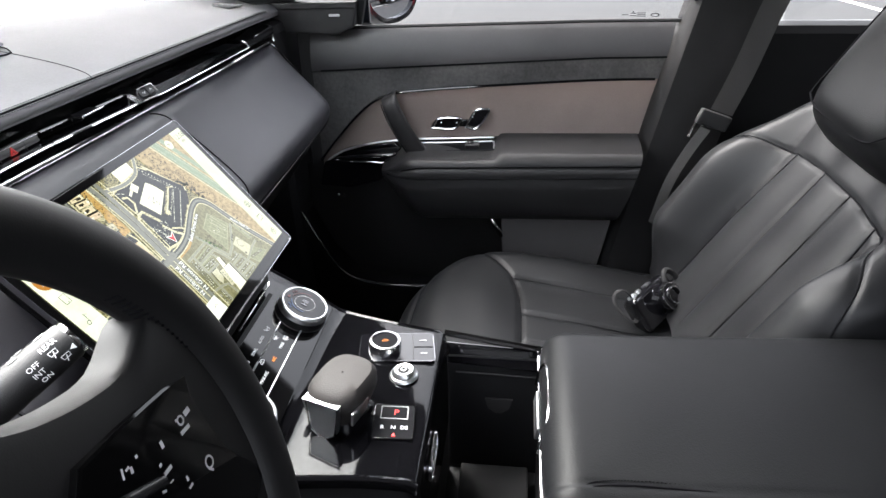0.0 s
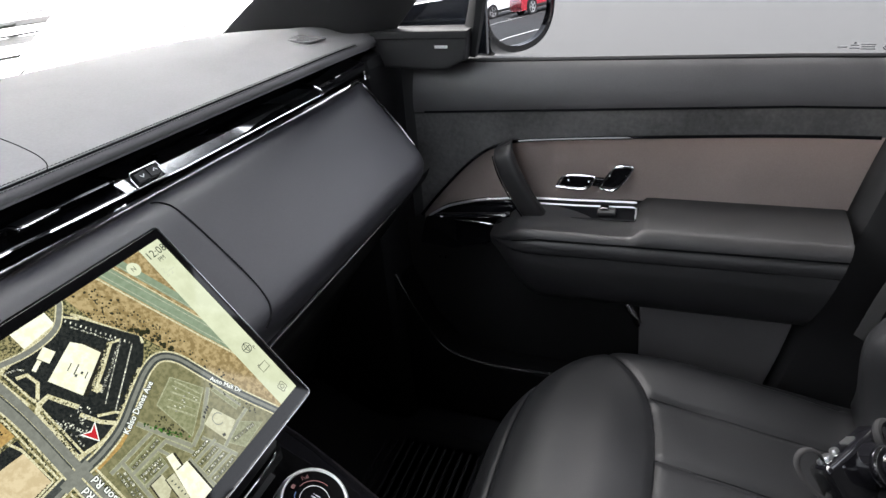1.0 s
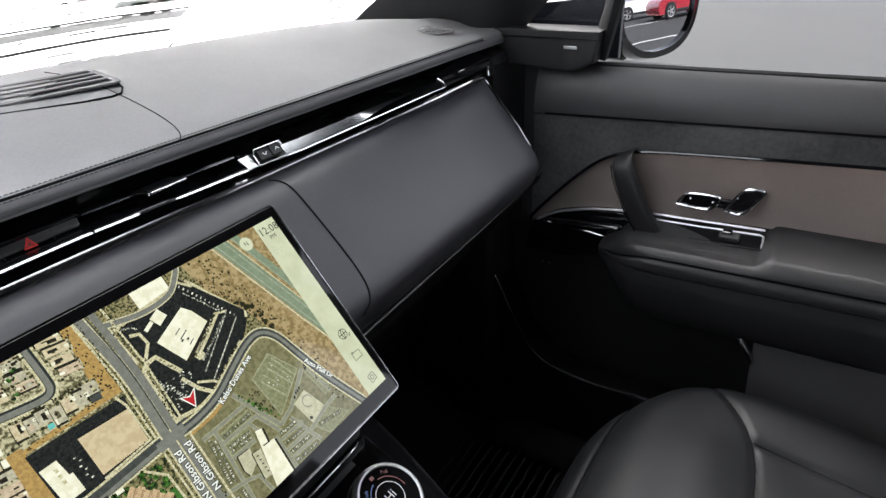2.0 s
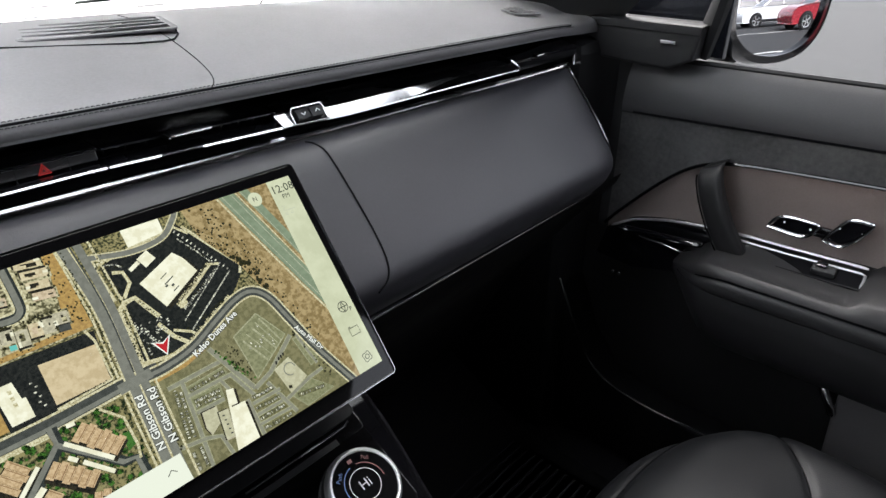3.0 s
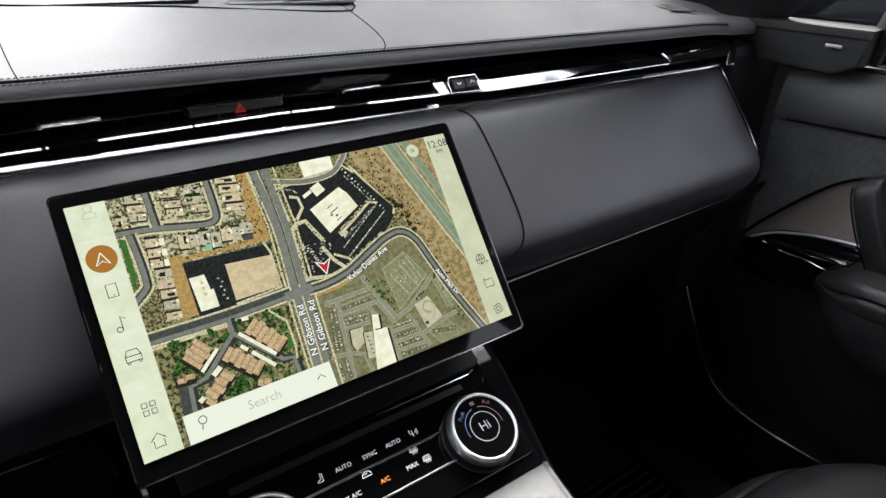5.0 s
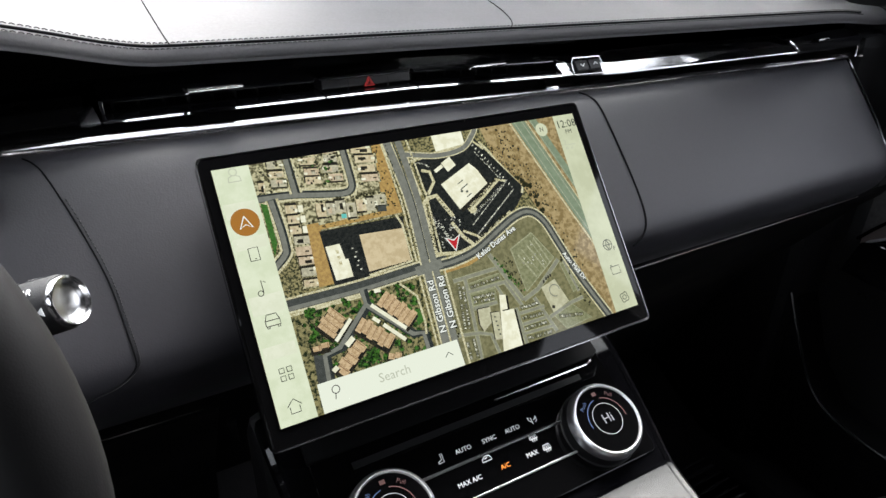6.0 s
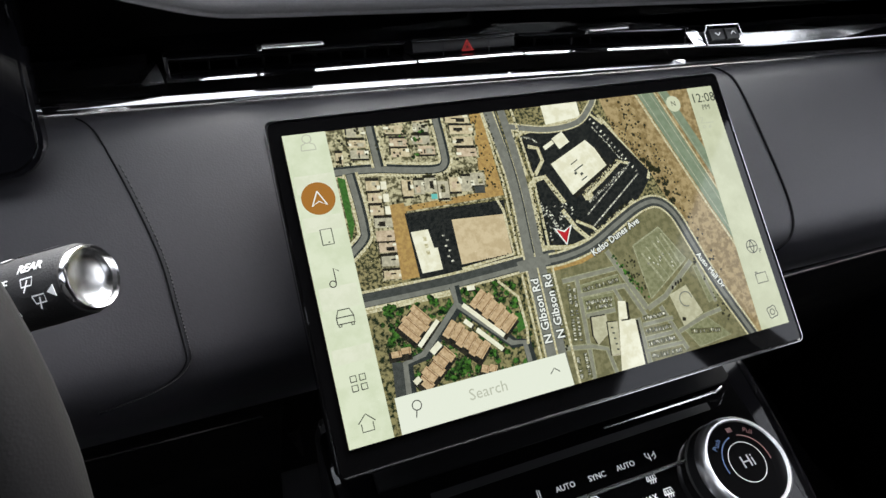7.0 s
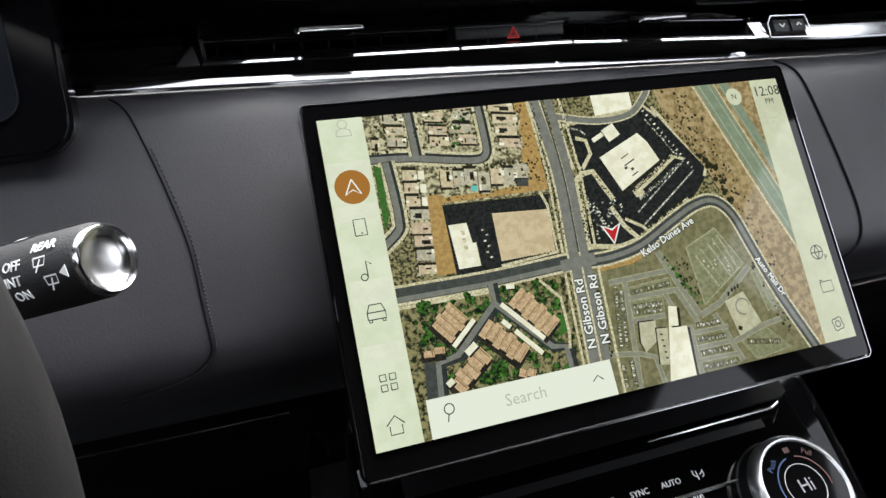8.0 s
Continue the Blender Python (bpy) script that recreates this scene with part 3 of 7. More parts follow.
# outer vents
for s in (1, -1):
    v = part("outer_vent", box((0.150, 0.03, 0.016), pose(s * 0.630, 0.155, 1.297, 10), 0.003), GLOSS, dashboard, "gloss black outer vent")
    part("vent_tab", box((0.022, 0.01, 0.005), pose(s * 0.608, 0.137, 1.3035), 0.002), DARKCHROME, v)
    part("vent_hook", tube([(s * 0.543, 0.136, 1.306), (s * 0.548, 0.132, 1.301), (s * 0.557, 0.131, 1.2945)], 0.0014, 6), CHROME, v)
    f = prism([(0, 0), (0.03, -0.005), (0.008, 0.026)], 0.003, frame_at((s * 0.707, 0.142, 1.274 + 0.004 * (s < 0)), (s, 0.25, 0), (0, 0.25, 1)), 0.0008)
    part("end_fin", f, CHROME, dashboard, "bright chrome end fin")

# padded lower face, in three panels
def face_section(x):
    e = smooth01(0.60, 0.72, abs(x))
    pts = [(0.132, 1.2880), (0.1235, 1.2882), (0.114, 1.2855), (0.101, 1.2765), (0.072, 1.248), (0.040, 1.216), (0.020, 1.195), (0.013, 1.183), (0.012, 1.172), (0.018, 1.155), (0.032, 1.137), (0.046, 1.125), (0.060, 1.122)]
    out = []
    for k, (y, z) in enumerate(pts):
        w = 1 - 0.6 * k / 12
        out.append((y + 0.03 * x * w + 0.05 * e * e * min(k, 6) / 6, z - 0.0275 * x * w))
    return out


def face_panel(x0, x1, label, round0=True, round1=True):
    n = 60
    rows = []
    for i in range(n + 1):
        t = 0.5 - 0.5 * math.cos(math.pi * i / n)
        x = x0 + (x1 - x0) * t
        edge = min((x - x0) if round0 else 9, (x1 - x) if round1 else 9)
        sink = 0.003 * (1 - min(1, edge / 0.004)) ** 2
        sec = spline([(y, z, 0) for y, z in face_section(x)], 4)
        rows.append([(x, p.x + sink, p.y - sink * 0.6) for p in sec])
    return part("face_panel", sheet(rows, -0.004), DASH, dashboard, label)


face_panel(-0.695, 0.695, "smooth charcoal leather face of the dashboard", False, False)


def face_at(x, f):
    s = spline([(y, z, 0) for y, z in face_section(x)], 4)
    a = f * (len(s) - 1)
    i = min(int(a), len(s) - 2)
    p = s[i].lerp(s[i + 1], a - i)
    return Vector((x, p.x - 0.0004, p.y + 0.0003))


# joints: a curved shut line beside the screen, a stitched one before the driver
joint = [(0.215, 0.10), (0.2215, 0.16), (0.226, 0.24), (0.2265, 0.34), (0.224, 0.44), (0.219, 0.52), (0.212, 0.60), (0.200, 0.66)]
part("shut_line", tube([face_at(x, f) for x, f in [(p.x, p.y) for p in spline([(x, f, 0) for x, f in joint], 5)]], 0.0009, 6), SEAM, dashboard, "dark shut line")
joint = [(-0.247, 0.09), (-0.240, 0.17), (-0.234, 0.25), (-0.2235, 0.325), (-0.216, 0.385), (-0.2135, 0.44), (-0.2118, 0.51), (-0.2125, 0.55), (-0.217, 0.585), (-0.225, 0.62), (-0.237, 0.65), (-0.256, 0.675)]
sj = [(p.x, p.y) for p in spline([(x, f, 0) for x, f in joint], 6)]
part("shut_line", tube([face_at(x, f) for x, f in sj], 0.0005, 6), SEAM, dashboard)
st = bmesh.new()
for (x0, f0), (x1, f1) in zip(sj[14:], sj[15:]):
    for k in range(2):
        a, b = face_at(x0 + (x1 - x0) * k / 2 + 0.0022, f0 + (f1 - f0) * k / 2), face_at(x0 + (x1 - x0) * (k / 2 + 0.32) + 0.0022, f0 + (f1 - f0) * (k / 2 + 0.32))
        tube([a, (a + b) / 2 + Vector((0, -0.0006, 0.0005)), b], 0.00035, 4, st)
tagged(part("stitching", st, THREAD, dashboard), kind="stuff")
for s in (1, -1):
    side = [(s * 0.696, y, z) for y, z in face_section(s * 0.695)]
    b = bmesh.new()
    vs = [b.verts.new(p) for p in side] + [b.verts.new((s * 0.70, 0.3, 1.12)), b.verts.new((s * 0.70, 0.3, 1.27))]
    b.faces.new(vs)
    bmesh.ops.solidify(b, geom=b.faces[:], thickness=0.006)
    part("side_cap", b, PLASTIC, dashboard)
    part("side_trim", tube([(s * 0.698, y - 0.002, z) for y, z in face_section(s * 0.695)[1:9]], 0.0014, 6), DARKCHROME, dashboard)
part("lower_trim", tube([(x, 0.035 + 0.073 * (x - 0.2) * 0.5, 1.1280 - 0.022 * (x - 0.2)) for x in (0.16, 0.3, 0.45, 0.56, 0.64)], [0.0018, 0.0018, 0.0016, 0.0012, 0.0006], 8), BRIGHT, dashboard, "thin bright lower trim line")
part("lower_trim", tube([(-x, 0.030 + 0.073 * (x - 0.2) * 0.5, 1.1285 - 0.025 * (x - 0.2)) for x in (0.18, 0.3, 0.45, 0.56, 0.64)], 0.0009, 6), CHROME, dashboard)
# dark underside running forward into the footwell
under = [(0.060, 1.117), (0.07, 1.095), (0.10, 1.06), (0.16, 0.98), (0.24, 0.88), (0.32, 0.74), (0.42, 0.56), (0.56, 0.53)]
for x0, x1 in ((0.165, 0.74), (-0.74, -0.165)):
    rows = [[(x0 + (x1 - x0) * k / 6, p.x, p.y) for p in spline([(y, z, 0) for y, z in under], 3)] for k in range(7)]
    part("underside", sheet(rows, 0.006), DARK, dashboard, "black underside of the dashboard")

# ---- touchscreen ----
touchscreen = thing("touchscreen", "wide floating touchscreen showing a satellite map, black bezel", "screen")
SC = frame_at((0, 0, 1.2195), (1, 0, 0), (0, 0.115, 0.145))
W, H0, H1 = 0.306, -0.0905, 0.0978
LW, L0, L1 = 0.2905, -0.0772, 0.0885
part("casing", prism(rounded(W, H1 - H0, 0.0038, cy=(H0 + H1) / 2), 0.012, SC, 0.0015), PANEL, touchscreen, "gloss black casing")
part("rim", ring_plate(rounded(W + 0.0004, H1 - H0 + 0.0004, 0.0042, cy=(H0 + H1) / 2), rounded(W - 0.0006, H1 - H0 - 0.0006, 0.0036, cy=(H0 + H1) / 2), 0.006, SC @ pose(0, 0, 0.0006)), MIDCHROME, touchscreen, "fine silver rim")
part("back_shell", prism(rounded(W * 0.9, 0.15, 0.02), 0.03, SC @ pose(0, 0, -0.012)), PLASTIC, touchscreen)
display = part("display", prism(rounded(LW, L1 - L0, 0.0005, cy=(L0 + L1) / 2), 0.0004, SC @ pose(0, 0, 0.0005)), GLOSS, touchscreen, "lit map display")
GLOW = 0.094


def lit(name, a, b=None, scale=300.0, detail=4.0, lo=0.42, hi=0.58, power=1.0, rand=0.0):
    """A patch of the lit display: two tones mixed by noise, under gloss."""
    a, b = [(c[0] * 0.98, c[1] * 1.03, c[2] * 1.0) for c in (a, b or a)]
    m = bpy.data.materials.new(name)
    m.use_nodes = True
    nt = m.node_tree
    p = nt.nodes["Principled BSDF"]
    p.inputs["Base Color"].default_value = (0.004, 0.004, 0.004, 1)
    p.inputs["Roughness"].default_value = 0.06
    p.inputs["Specular IOR Level"].default_value = 0.32
    geo = nt.nodes.new("ShaderNodeNewGeometry")
    n = node(nt, "ShaderNodeTexNoise", Scale=scale, Detail=detail, Roughness=0.65)
    nt.links.new(geo.outputs["Position"], n.inputs["Vector"])
    r = nt.nodes.new("ShaderNodeMapRange")
    r.inputs["From Min"].default_value, r.inputs["From Max"].default_value = lo, hi
    nt.links.new(n.outputs["Fac"], r.inputs["Value"])
    mx = nt.nodes.new("ShaderNodeMix")
    mx.data_type = "RGBA"
    mx.inputs["A"].default_value, mx.inputs["B"].default_value = (*a, 1), (*b, 1)
    nt.links.new(r.outputs[0], mx.inputs["Factor"])
    out = mx.outputs["Result"]
    if rand:
        isl = nt.nodes.new("ShaderNodeMapRange")
        isl.inputs["To Min"].default_value, isl.inputs["To Max"].default_value = 1 - rand, 1 + rand
        nt.links.new(geo.outputs["Random Per Island"], isl.inputs["Value"])
        sc = nt.nodes.new("ShaderNodeVectorMath")
        sc.operation = "SCALE"
        nt.links.new(out, sc.inputs[0])
        nt.links.new(isl.outputs[0], sc.inputs["Scale"])
        out = sc.outputs[0]
    nt.links.new(out, p.inputs["Emission Color"])
    p.inputs["Emission Strength"].default_value = GLOW * power
    return m


M_LAND = lit("map scrub", (0.34, 0.29, 0.14), (0.03, 0.035, 0.015), 620, 2.0)
M_DESERT = lit("map desert", (0.46, 0.34, 0.17), (0.25, 0.175, 0.075), 260)
M_ROAD = lit("map road", (0.225, 0.225, 0.195), (0.185, 0.185, 0.16), 300)
M_SIDING = lit("map street shade", (0.035, 0.042, 0.04), (0.022, 0.028, 0.027), 300)
M_ROADD = lit("map dark road", (0.07, 0.075, 0.07), (0.05, 0.055, 0.05), 300)
M_KERB = lit("map kerb", (0.80, 0.74, 0.52), (0.42, 0.36, 0.19), 1000, 2.0, lo=0.40, hi=0.62)
M_LOT = lit("map dark lot", (0.006, 0.008, 0.008), (0.022, 0.024, 0.022), 500)
M_PARK = lit("map parking", (0.24, 0.22, 0.115), (0.16, 0.15, 0.075), 300, 2.0)
M_PARK2 = lit("map pale parking", (0.29, 0.29, 0.165), (0.20, 0.205, 0.11), 420)
M_ROOFW = lit("map white roof", (0.97, 0.93, 0.76), (0.84, 0.79, 0.60), 160)
M_ROOF = lit("map tan roof", (0.80, 0.68, 0.46), (0.60, 0.48, 0.30), 500, rand=0.25)
M_SHADOW = lit("map shade", (0.008, 0.008, 0.006), (0.03, 0.026, 0.016), 500)
M_CLAY = lit("map clay roof", (0.74, 0.53, 0.32), (0.52, 0.35, 0.19), 620, rand=0.2)
M_SAND = lit("map sand lot", (0.70, 0.56, 0.36), (0.58, 0.45, 0.27), 200)
M_TREE = lit("map trees", (0.06, 0.17, 0.025), (0.003, 0.010, 0.003), 480, rand=0.6)
M_BUSH = lit("map bushes", (0.010, 0.012, 0.005), (0.035, 0.032, 0.012), 900)
M_GRASS = lit("map grass", (0.06, 0.18, 0.03), (0.04, 0.12, 0.02), 700)
M_POOL = lit("map pool", (0.15, 0.55, 0.5))
M_CAR = lit("map cars", (0.85, 0.82, 0.68), (0.12, 0.12, 0.12), 900, rand=0.5)
M_DIRT = lit("map orange dirt", (0.52, 0.33, 0.11), (0.38, 0.23, 0.08), 500)
M_HWY = lit("map highway", (0.25, 0.31, 0.21), (0.21, 0.265, 0.175), 200)
M_PANEL = lit("menu panel", (0.80, 0.83, 0.64), (0.72, 0.76, 0.56), 60)
M_PANEL2 = lit("status panel", (0.68, 0.69, 0.50), (0.60, 0.61, 0.43), 40)
M_SEARCH = lit("search bar", (0.88, 0.89, 0.77))
M_INK = lit("menu ink", (0.03, 0.03, 0.03))
M_PALE = lit("pale ink", (0.55, 0.55, 0.45))
M_WHITE = lit("map lettering", (0.95, 0.95, 0.9))
M_ORANGE = lit("orange button", (0.42, 0.17, 0.03))
M_RED = lit("red marker", (0.55, 0.02, 0.03))
level = [0.0006]


def up():
    level[0] += 0.0000012
    return SC @ pose(0, 0, level[0])


def clip_poly(pts, inside, cut):
    out = []
    for a, b in zip(pts, pts[1:] + pts[:1]):
        if inside(a):
            out.append(a)
        if inside(a) != inside(b):
            out.append(cut(a, b))
    return out


def in_display(pts):
    """Cuts a patch (in mm) at the display's edge."""
    for ax, lim, sg in ((0, LW * 500, 1), (0, -LW * 500, -1), (1, L1 * 1000, 1), (1, L0 * 1000, -1)):
        pts = clip_poly(pts, lambda p: (p[ax] - lim) * sg <= 0, lambda a, b: tuple(a[i] + (b[i] - a[i]) * (lim - a[ax]) / (b[ax] - a[ax]) for i in (0, 1)))
        if not pts:
            return []
    return pts


def patches(name, polys, mat, label=""):
    """Flat map patches, given in millimetres on the display."""
    b = bmesh.new()
    for q in polys:
        q = in_display(list(q))
        if len(q) > 2:
            b.faces.new([b.verts.new((x / 1000, y / 1000, 0)) for x, y in q])
    b.transform(up())
    return solid(name, b, mat, display, label, smooth=False)


def strip_polys(pts, w):
    c = [Vector(p) for p in pts]
    rows = []
    for i, p in enumerate(c):
        d = (c[min(i + 1, len(c) - 1)] - c[max(i - 1, 0)]).normalized()
        n = Vector((-d.y, d.x)) * w / 2
        rows.append((p + n, p - n))
    return [[tuple(a[0]), tuple(a[1]), tuple(b[1]), tuple(b[0])] for a, b in zip(rows, rows[1:])]


def road(pts, w, mat=None, kerb=1.6, n=5):
    c = [(p.x, p.y) for p in spline([(x, y, 0) for x, y in pts], n)] if len(pts) > 2 else pts
    if kerb:
        patches("verge", strip_polys(c, w + kerb * 2), M_KERB)
    patches("street", strip_polys(c, w), mat or M_ROAD)


rng = random.Random(7)


def disc(x, y, r, n=7):
    a0 = rng.random() * 6
    return [(x + r * rng.uniform(0.7, 1.2) * math.cos(a0 + math.tau * k / n), y + r * rng.uniform(0.7, 1.2) * math.sin(a0 + math.tau * k / n)) for k in range(n)]


def scatter(name, area, count, r0, r1, mat):
    """Round clumps strewn over a quadrilateral."""
    (ax, ay), (bx, by), (cx, cy), (dx, dy) = area
    out = []
    for _ in range(count):
        u, v = rng.random(), rng.random()
        out.append(disc((ax * (1 - u) + bx * u) * (1 - v) + (dx * (1 - u) + cx * u) * v, (ay * (1 - u) + by * u) * (1 - v) + (dy * (1 - u) + cy * u) * v, rng.uniform(r0, r1), 6))
    tagged(patches(name, out, mat), kind="stuff")


def rect(cx, cy, w, h, a=0.0):
    c, s = math.cos(radians(a)), math.sin(radians(a))
    return [(cx + x * c - y * s, cy + x * s + y * c) for x, y in ((-w / 2, -h / 2), (w / 2, -h / 2), (w / 2, h / 2), (-w / 2, h / 2))]


def houses(cells, a=-7.0):
    """Beige roofs with a deep shade on one side, ridge tones, yards and shrubs; cells of (x, y, w, h)."""
    for x, y, w, h in cells:
        patches("yard", [rect(x, y, w * 1.22, h * 1.3, a)], M_YARD)
    tagged(patches("shade", [rect(x + rng.uniform(-0.8, 0.2), y + rng.choice((1.5, 1.2, -0.9)), w * 1.02, h * 1.02, a) for x, y, w, h in cells], M_SHADOW), kind="stuff")
    for x, y, w, h in cells:
        patches("roof", [rect(x, y, w, h * 0.94, a)], rng.choice((M_ROOF, M_ROOF, M_ROOF2, M_ROOF3)))
        patches("ridge", [rect(x + rng.uniform(-0.25, 0.25) * w, y + rng.uniform(-0.2, 0.2) * h, w * rng.uniform(0.25, 0.45), h * rng.uniform(0.3, 0.6), a)], rng.choice((M_ROOF3, M_ROOF2, M_SHADOW, M_YARD)))
        if rng.random() < 0.75:
            patches("patio", [rect(x + rng.choice((-0.42, 0.42)) * w, y + rng.uniform(-0.3, 0.3) * h, w * rng.uniform(0.16, 0.3), h * rng.uniform(0.2, 0.4), a)], M_ROOFW)
        patches("shade", [rect(x + rng.uniform(-0.3, 0.3) * w, y + rng.choice((-0.1, 0.1)) * h, w * rng.uniform(0.12, 0.3), h * 0.16, a + rng.choice((0, 90)))], M_SHADOW)
    trees = []
    for x, y, w, h in cells:
        for _ in range(6):
            trees.append(disc(x + rng.choice((-0.58, 0.58, rng.uniform(-0.6, 0.6))) * w, y + rng.choice((-0.6, 0.6, rng.uniform(-0.6, 0.6))) * h, rng.uniform(0.3, 1.0), 6))
    tagged(patches("garden_tree", trees, M_BUSH), kind="stuff")


M_YARD = lit("map yard", (0.60, 0.54, 0.34), (0.10, 0.09, 0.045), 420, 2.0, lo=0.42, hi=0.58)
M_ROOF2 = lit("map grey roof", (0.66, 0.60, 0.44), (0.46, 0.42, 0.31), 500, rand=0.25)
M_ROOF3 = lit("map rose roof", (0.76, 0.60, 0.43), (0.56, 0.43, 0.29), 500, rand=0.25)
patches("land", [rect(0, 5.6, 291, 166)], M_LAND, "satellite ground of scrub and sand")
# housing, upper left
patches("housing", [[(-122, 36), (-30, 36), (-30, 90), (-122, 90)]], M_YARD)
patches("dirt", [[(-37, 92), (-28, 92), (-27.5, 37), (-88, 37), (-88, 40), (-42, 41), (-38, 60)]], M_DIRT)
scatter("shrubs", [(-36, 90), (-30, 90), (-29, 40), (-35, 40)], 46, 0.3, 0.8, M_BUSH)
scatter("shrubs", [(-86, 39.5), (-40, 41), (-40, 39), (-86, 37.5)], 22, 0.3, 0.6, M_BUSH)
for pts in ([(-124, 65), (-112, 64.6), (-97, 63.4), (-78, 60.2), (-64, 58.6), (-58.5, 61), (-57, 68), (-57, 92)], [(-113.6, 63), (-112.5, 45), (-112.5, 32), (-114, 26), (-124, 18)], [(-97, 92), (-96.7, 64.3)]):
    road(pts, 5.4, M_SIDING)
    c = [(p.x, p.y) for p in spline([(x, y, 0) for x, y in pts], 5)] if len(pts) > 2 else pts
    patches("street", strip_polys([(x - 0.6, y - 0.4) for x, y in c], 3.4), M_ROAD)
houses([(-105.5, 86, 10, 6), (-106.3, 79.2, 10, 4.6), (-106, 73, 10, 5.2), (-117.5, 72, 4, 7)])
houses([(-81, 90, 10, 3.6), (-83.5, 84.8, 10.5, 5.4), (-82.6, 77, 10, 5), (-83, 71, 10.5, 5.2), (-67, 89, 9, 3), (-67.5, 84.2, 9, 5.6), (-69, 76.8, 10.4, 5.4), (-67.2, 70.3, 9.6, 5.4)])
houses([(-44.6, 86.7, 14, 5), (-43.3, 79.8, 14.4, 5.6), (-44, 72.8, 12.4, 5.6), (-43.4, 65.7, 12, 5.4)])
houses([(-83.7, 50, 6.4, 10), (-76.9, 49.4, 6, 8.6), (-70, 49.7, 7, 8.8), (-63.2, 46, 6.4, 10.6), (-55.4, 47.8, 7.2, 9), (-48.8, 47.2, 6.6, 9.6), (-41.2, 49, 8.2, 8)])
houses([(-103, 54.3, 7.4, 5.8), (-103.3, 47.3, 7.4, 5.8), (-103.6, 40.2, 7.4, 5.8), (-101.6, 32.8, 10, 5.8), (-102.3, 25.6, 10.2, 6.2), (-102.3, 19, 9.8, 5.6), (-102.6, 11.5, 9.8, 5.8), (-103, 4, 10, 5)])
for x, y in ((-96.8, 53.5), (-97, 46.4), (-97.5, 39.3)):
    patches("patio", [rect(x, y, 3.2, 4.6, -7)], M_ROOFW)
scatter("garden_tree", [(-118, 88), (-60, 90), (-60, 66), (-118, 68)], 60, 0.4, 1.1, M_BUSH)
scatter("garden_tree", [(-94, 44), (-88, 44), (-90, 4), (-97, 4)], 26, 0.4, 1.2, M_BUSH)
scatter("garden_tree", [(-86, 57), (-38, 55), (-38, 53.5), (-86, 55)], 40, 0.4, 1.0, M_BUSH)
scatter("garden_tree", [(-86, 92), (-62, 92), (-72, 66), (-76, 66)], 12, 0.6, 1.5, M_TREE)
for x, y, w, h in ((-69.5, 42.8, 3.6, 3), (-41.5, 42.5, 6.4, 4.2), (-119, -21.4, 3.4, 6.6), (-119.3, -27.5, 3.6, 4)):
    patches("pool", [rect(x, y, w, h, -7)], M_POOL if x < -50 else M_ROADD)
patches("dirt", [[(-96, 42), (-88, 42), (-87, 0), (-99, 0)]], M_DIRT)
patches("lawn", [[(-121, 62), (-117, 60), (-117.5, 34), (-121, 26)]], M_GRASS)
# shop and sand lot
patches("lot", [[(-89, 36), (-28.5, 34.3), (-32, -3), (-89, -2)]], M_LOT)
patches("sand", [[(-63, 28), (-31, 26), (-32, 2.5), (-63.5, 2)]], M_SAND, "bare sandy plot")
patches("kerb_line", strip_polys([(-33, 36), (-30.5, 28), (-31, 2), (-64, -0.5)], 1.6), M_KERB)
patches("white_roof", [[(-88, 25), (-78, 25), (-77, 14), (-75, 14), (-75, 1.5), (-87, 1.5)]], M_ROOFW, "white shop roof")
tagged(patches("roof_units", [rect(-81, 12 + 4 * k, 2, 2.4) for k in range(3)], M_KERB), kind="stuff")
tagged(patches("parked", [rect(-70 + 1.6 * (k % 2), 20 - 3 * k, 1.6, 0.9) for k in range(6)], M_CAR), kind="stuff")
scatter("shrubs", [(-62, 0), (-32, 2), (-32, 3.5), (-62, 1.5)], 16, 0.3, 0.6, M_BUSH)
# main roads
road([(-128, -6.5), (-73, -6.5), (-28, -4.5), (-5, -3.5)], 7.5, M_ROADD, 1.4)
patches("street", strip_polys([(-128, -8.6), (-73, -8.6), (-28, -6.4), (-8, -5.5)], 2.6), M_ROAD)
M_GARDEN = lit("map garden", (0.30, 0.26, 0.12), (0.008, 0.018, 0.006), 380, lo=0.44, hi=0.58)
M_CLAY2 = lit("map roof ridge", (0.33, 0.20, 0.10), (0.26, 0.15, 0.08), 500)
# apartments, lower left: long ridged roofs, pale carports and gardens
patches("garden", [[(-122, -13), (-30, -10), (-30, -78), (-122, -78)]], M_GARDEN)
patches("verge", strip_polys([(-122, -12.8), (-74, -12.5), (-73, -10.5)], 1.8), M_KERB)
scatter("tree_clump", [(-118, -14), (-36, -12), (-34, -60), (-112, -60)], 240, 0.8, 2.3, M_TREE)
for x, y, r in ((-109.6, -14.3, 3.6), (-84.7, -13.6, 3.6), (-110.6, -28.9, 4), (-77.3, -51.5, 5), (-83.6, -55, 4.2), (-38.2, -15.3, 3), (-47, -12.4, 2.6), (-67.5, -55, 4), (-66.5, -13.6, 3), (-101.8, -34.6, 2), (-83, -36, 2), (-58.7, -48.5, 2.6), (-104, -49.8, 2.4)):
    tagged(patches("tree_clump", [disc(x + rng.uniform(-r, r) * 0.7, y + rng.uniform(-r, r) * 0.7, r * rng.uniform(0.25, 0.6), 8) for _ in range(9)], M_TREE), kind="stuff")
patches("lawn", [[(-41, -31), (-36.5, -31), (-36, -40), (-41, -42)]], M_GRASS)
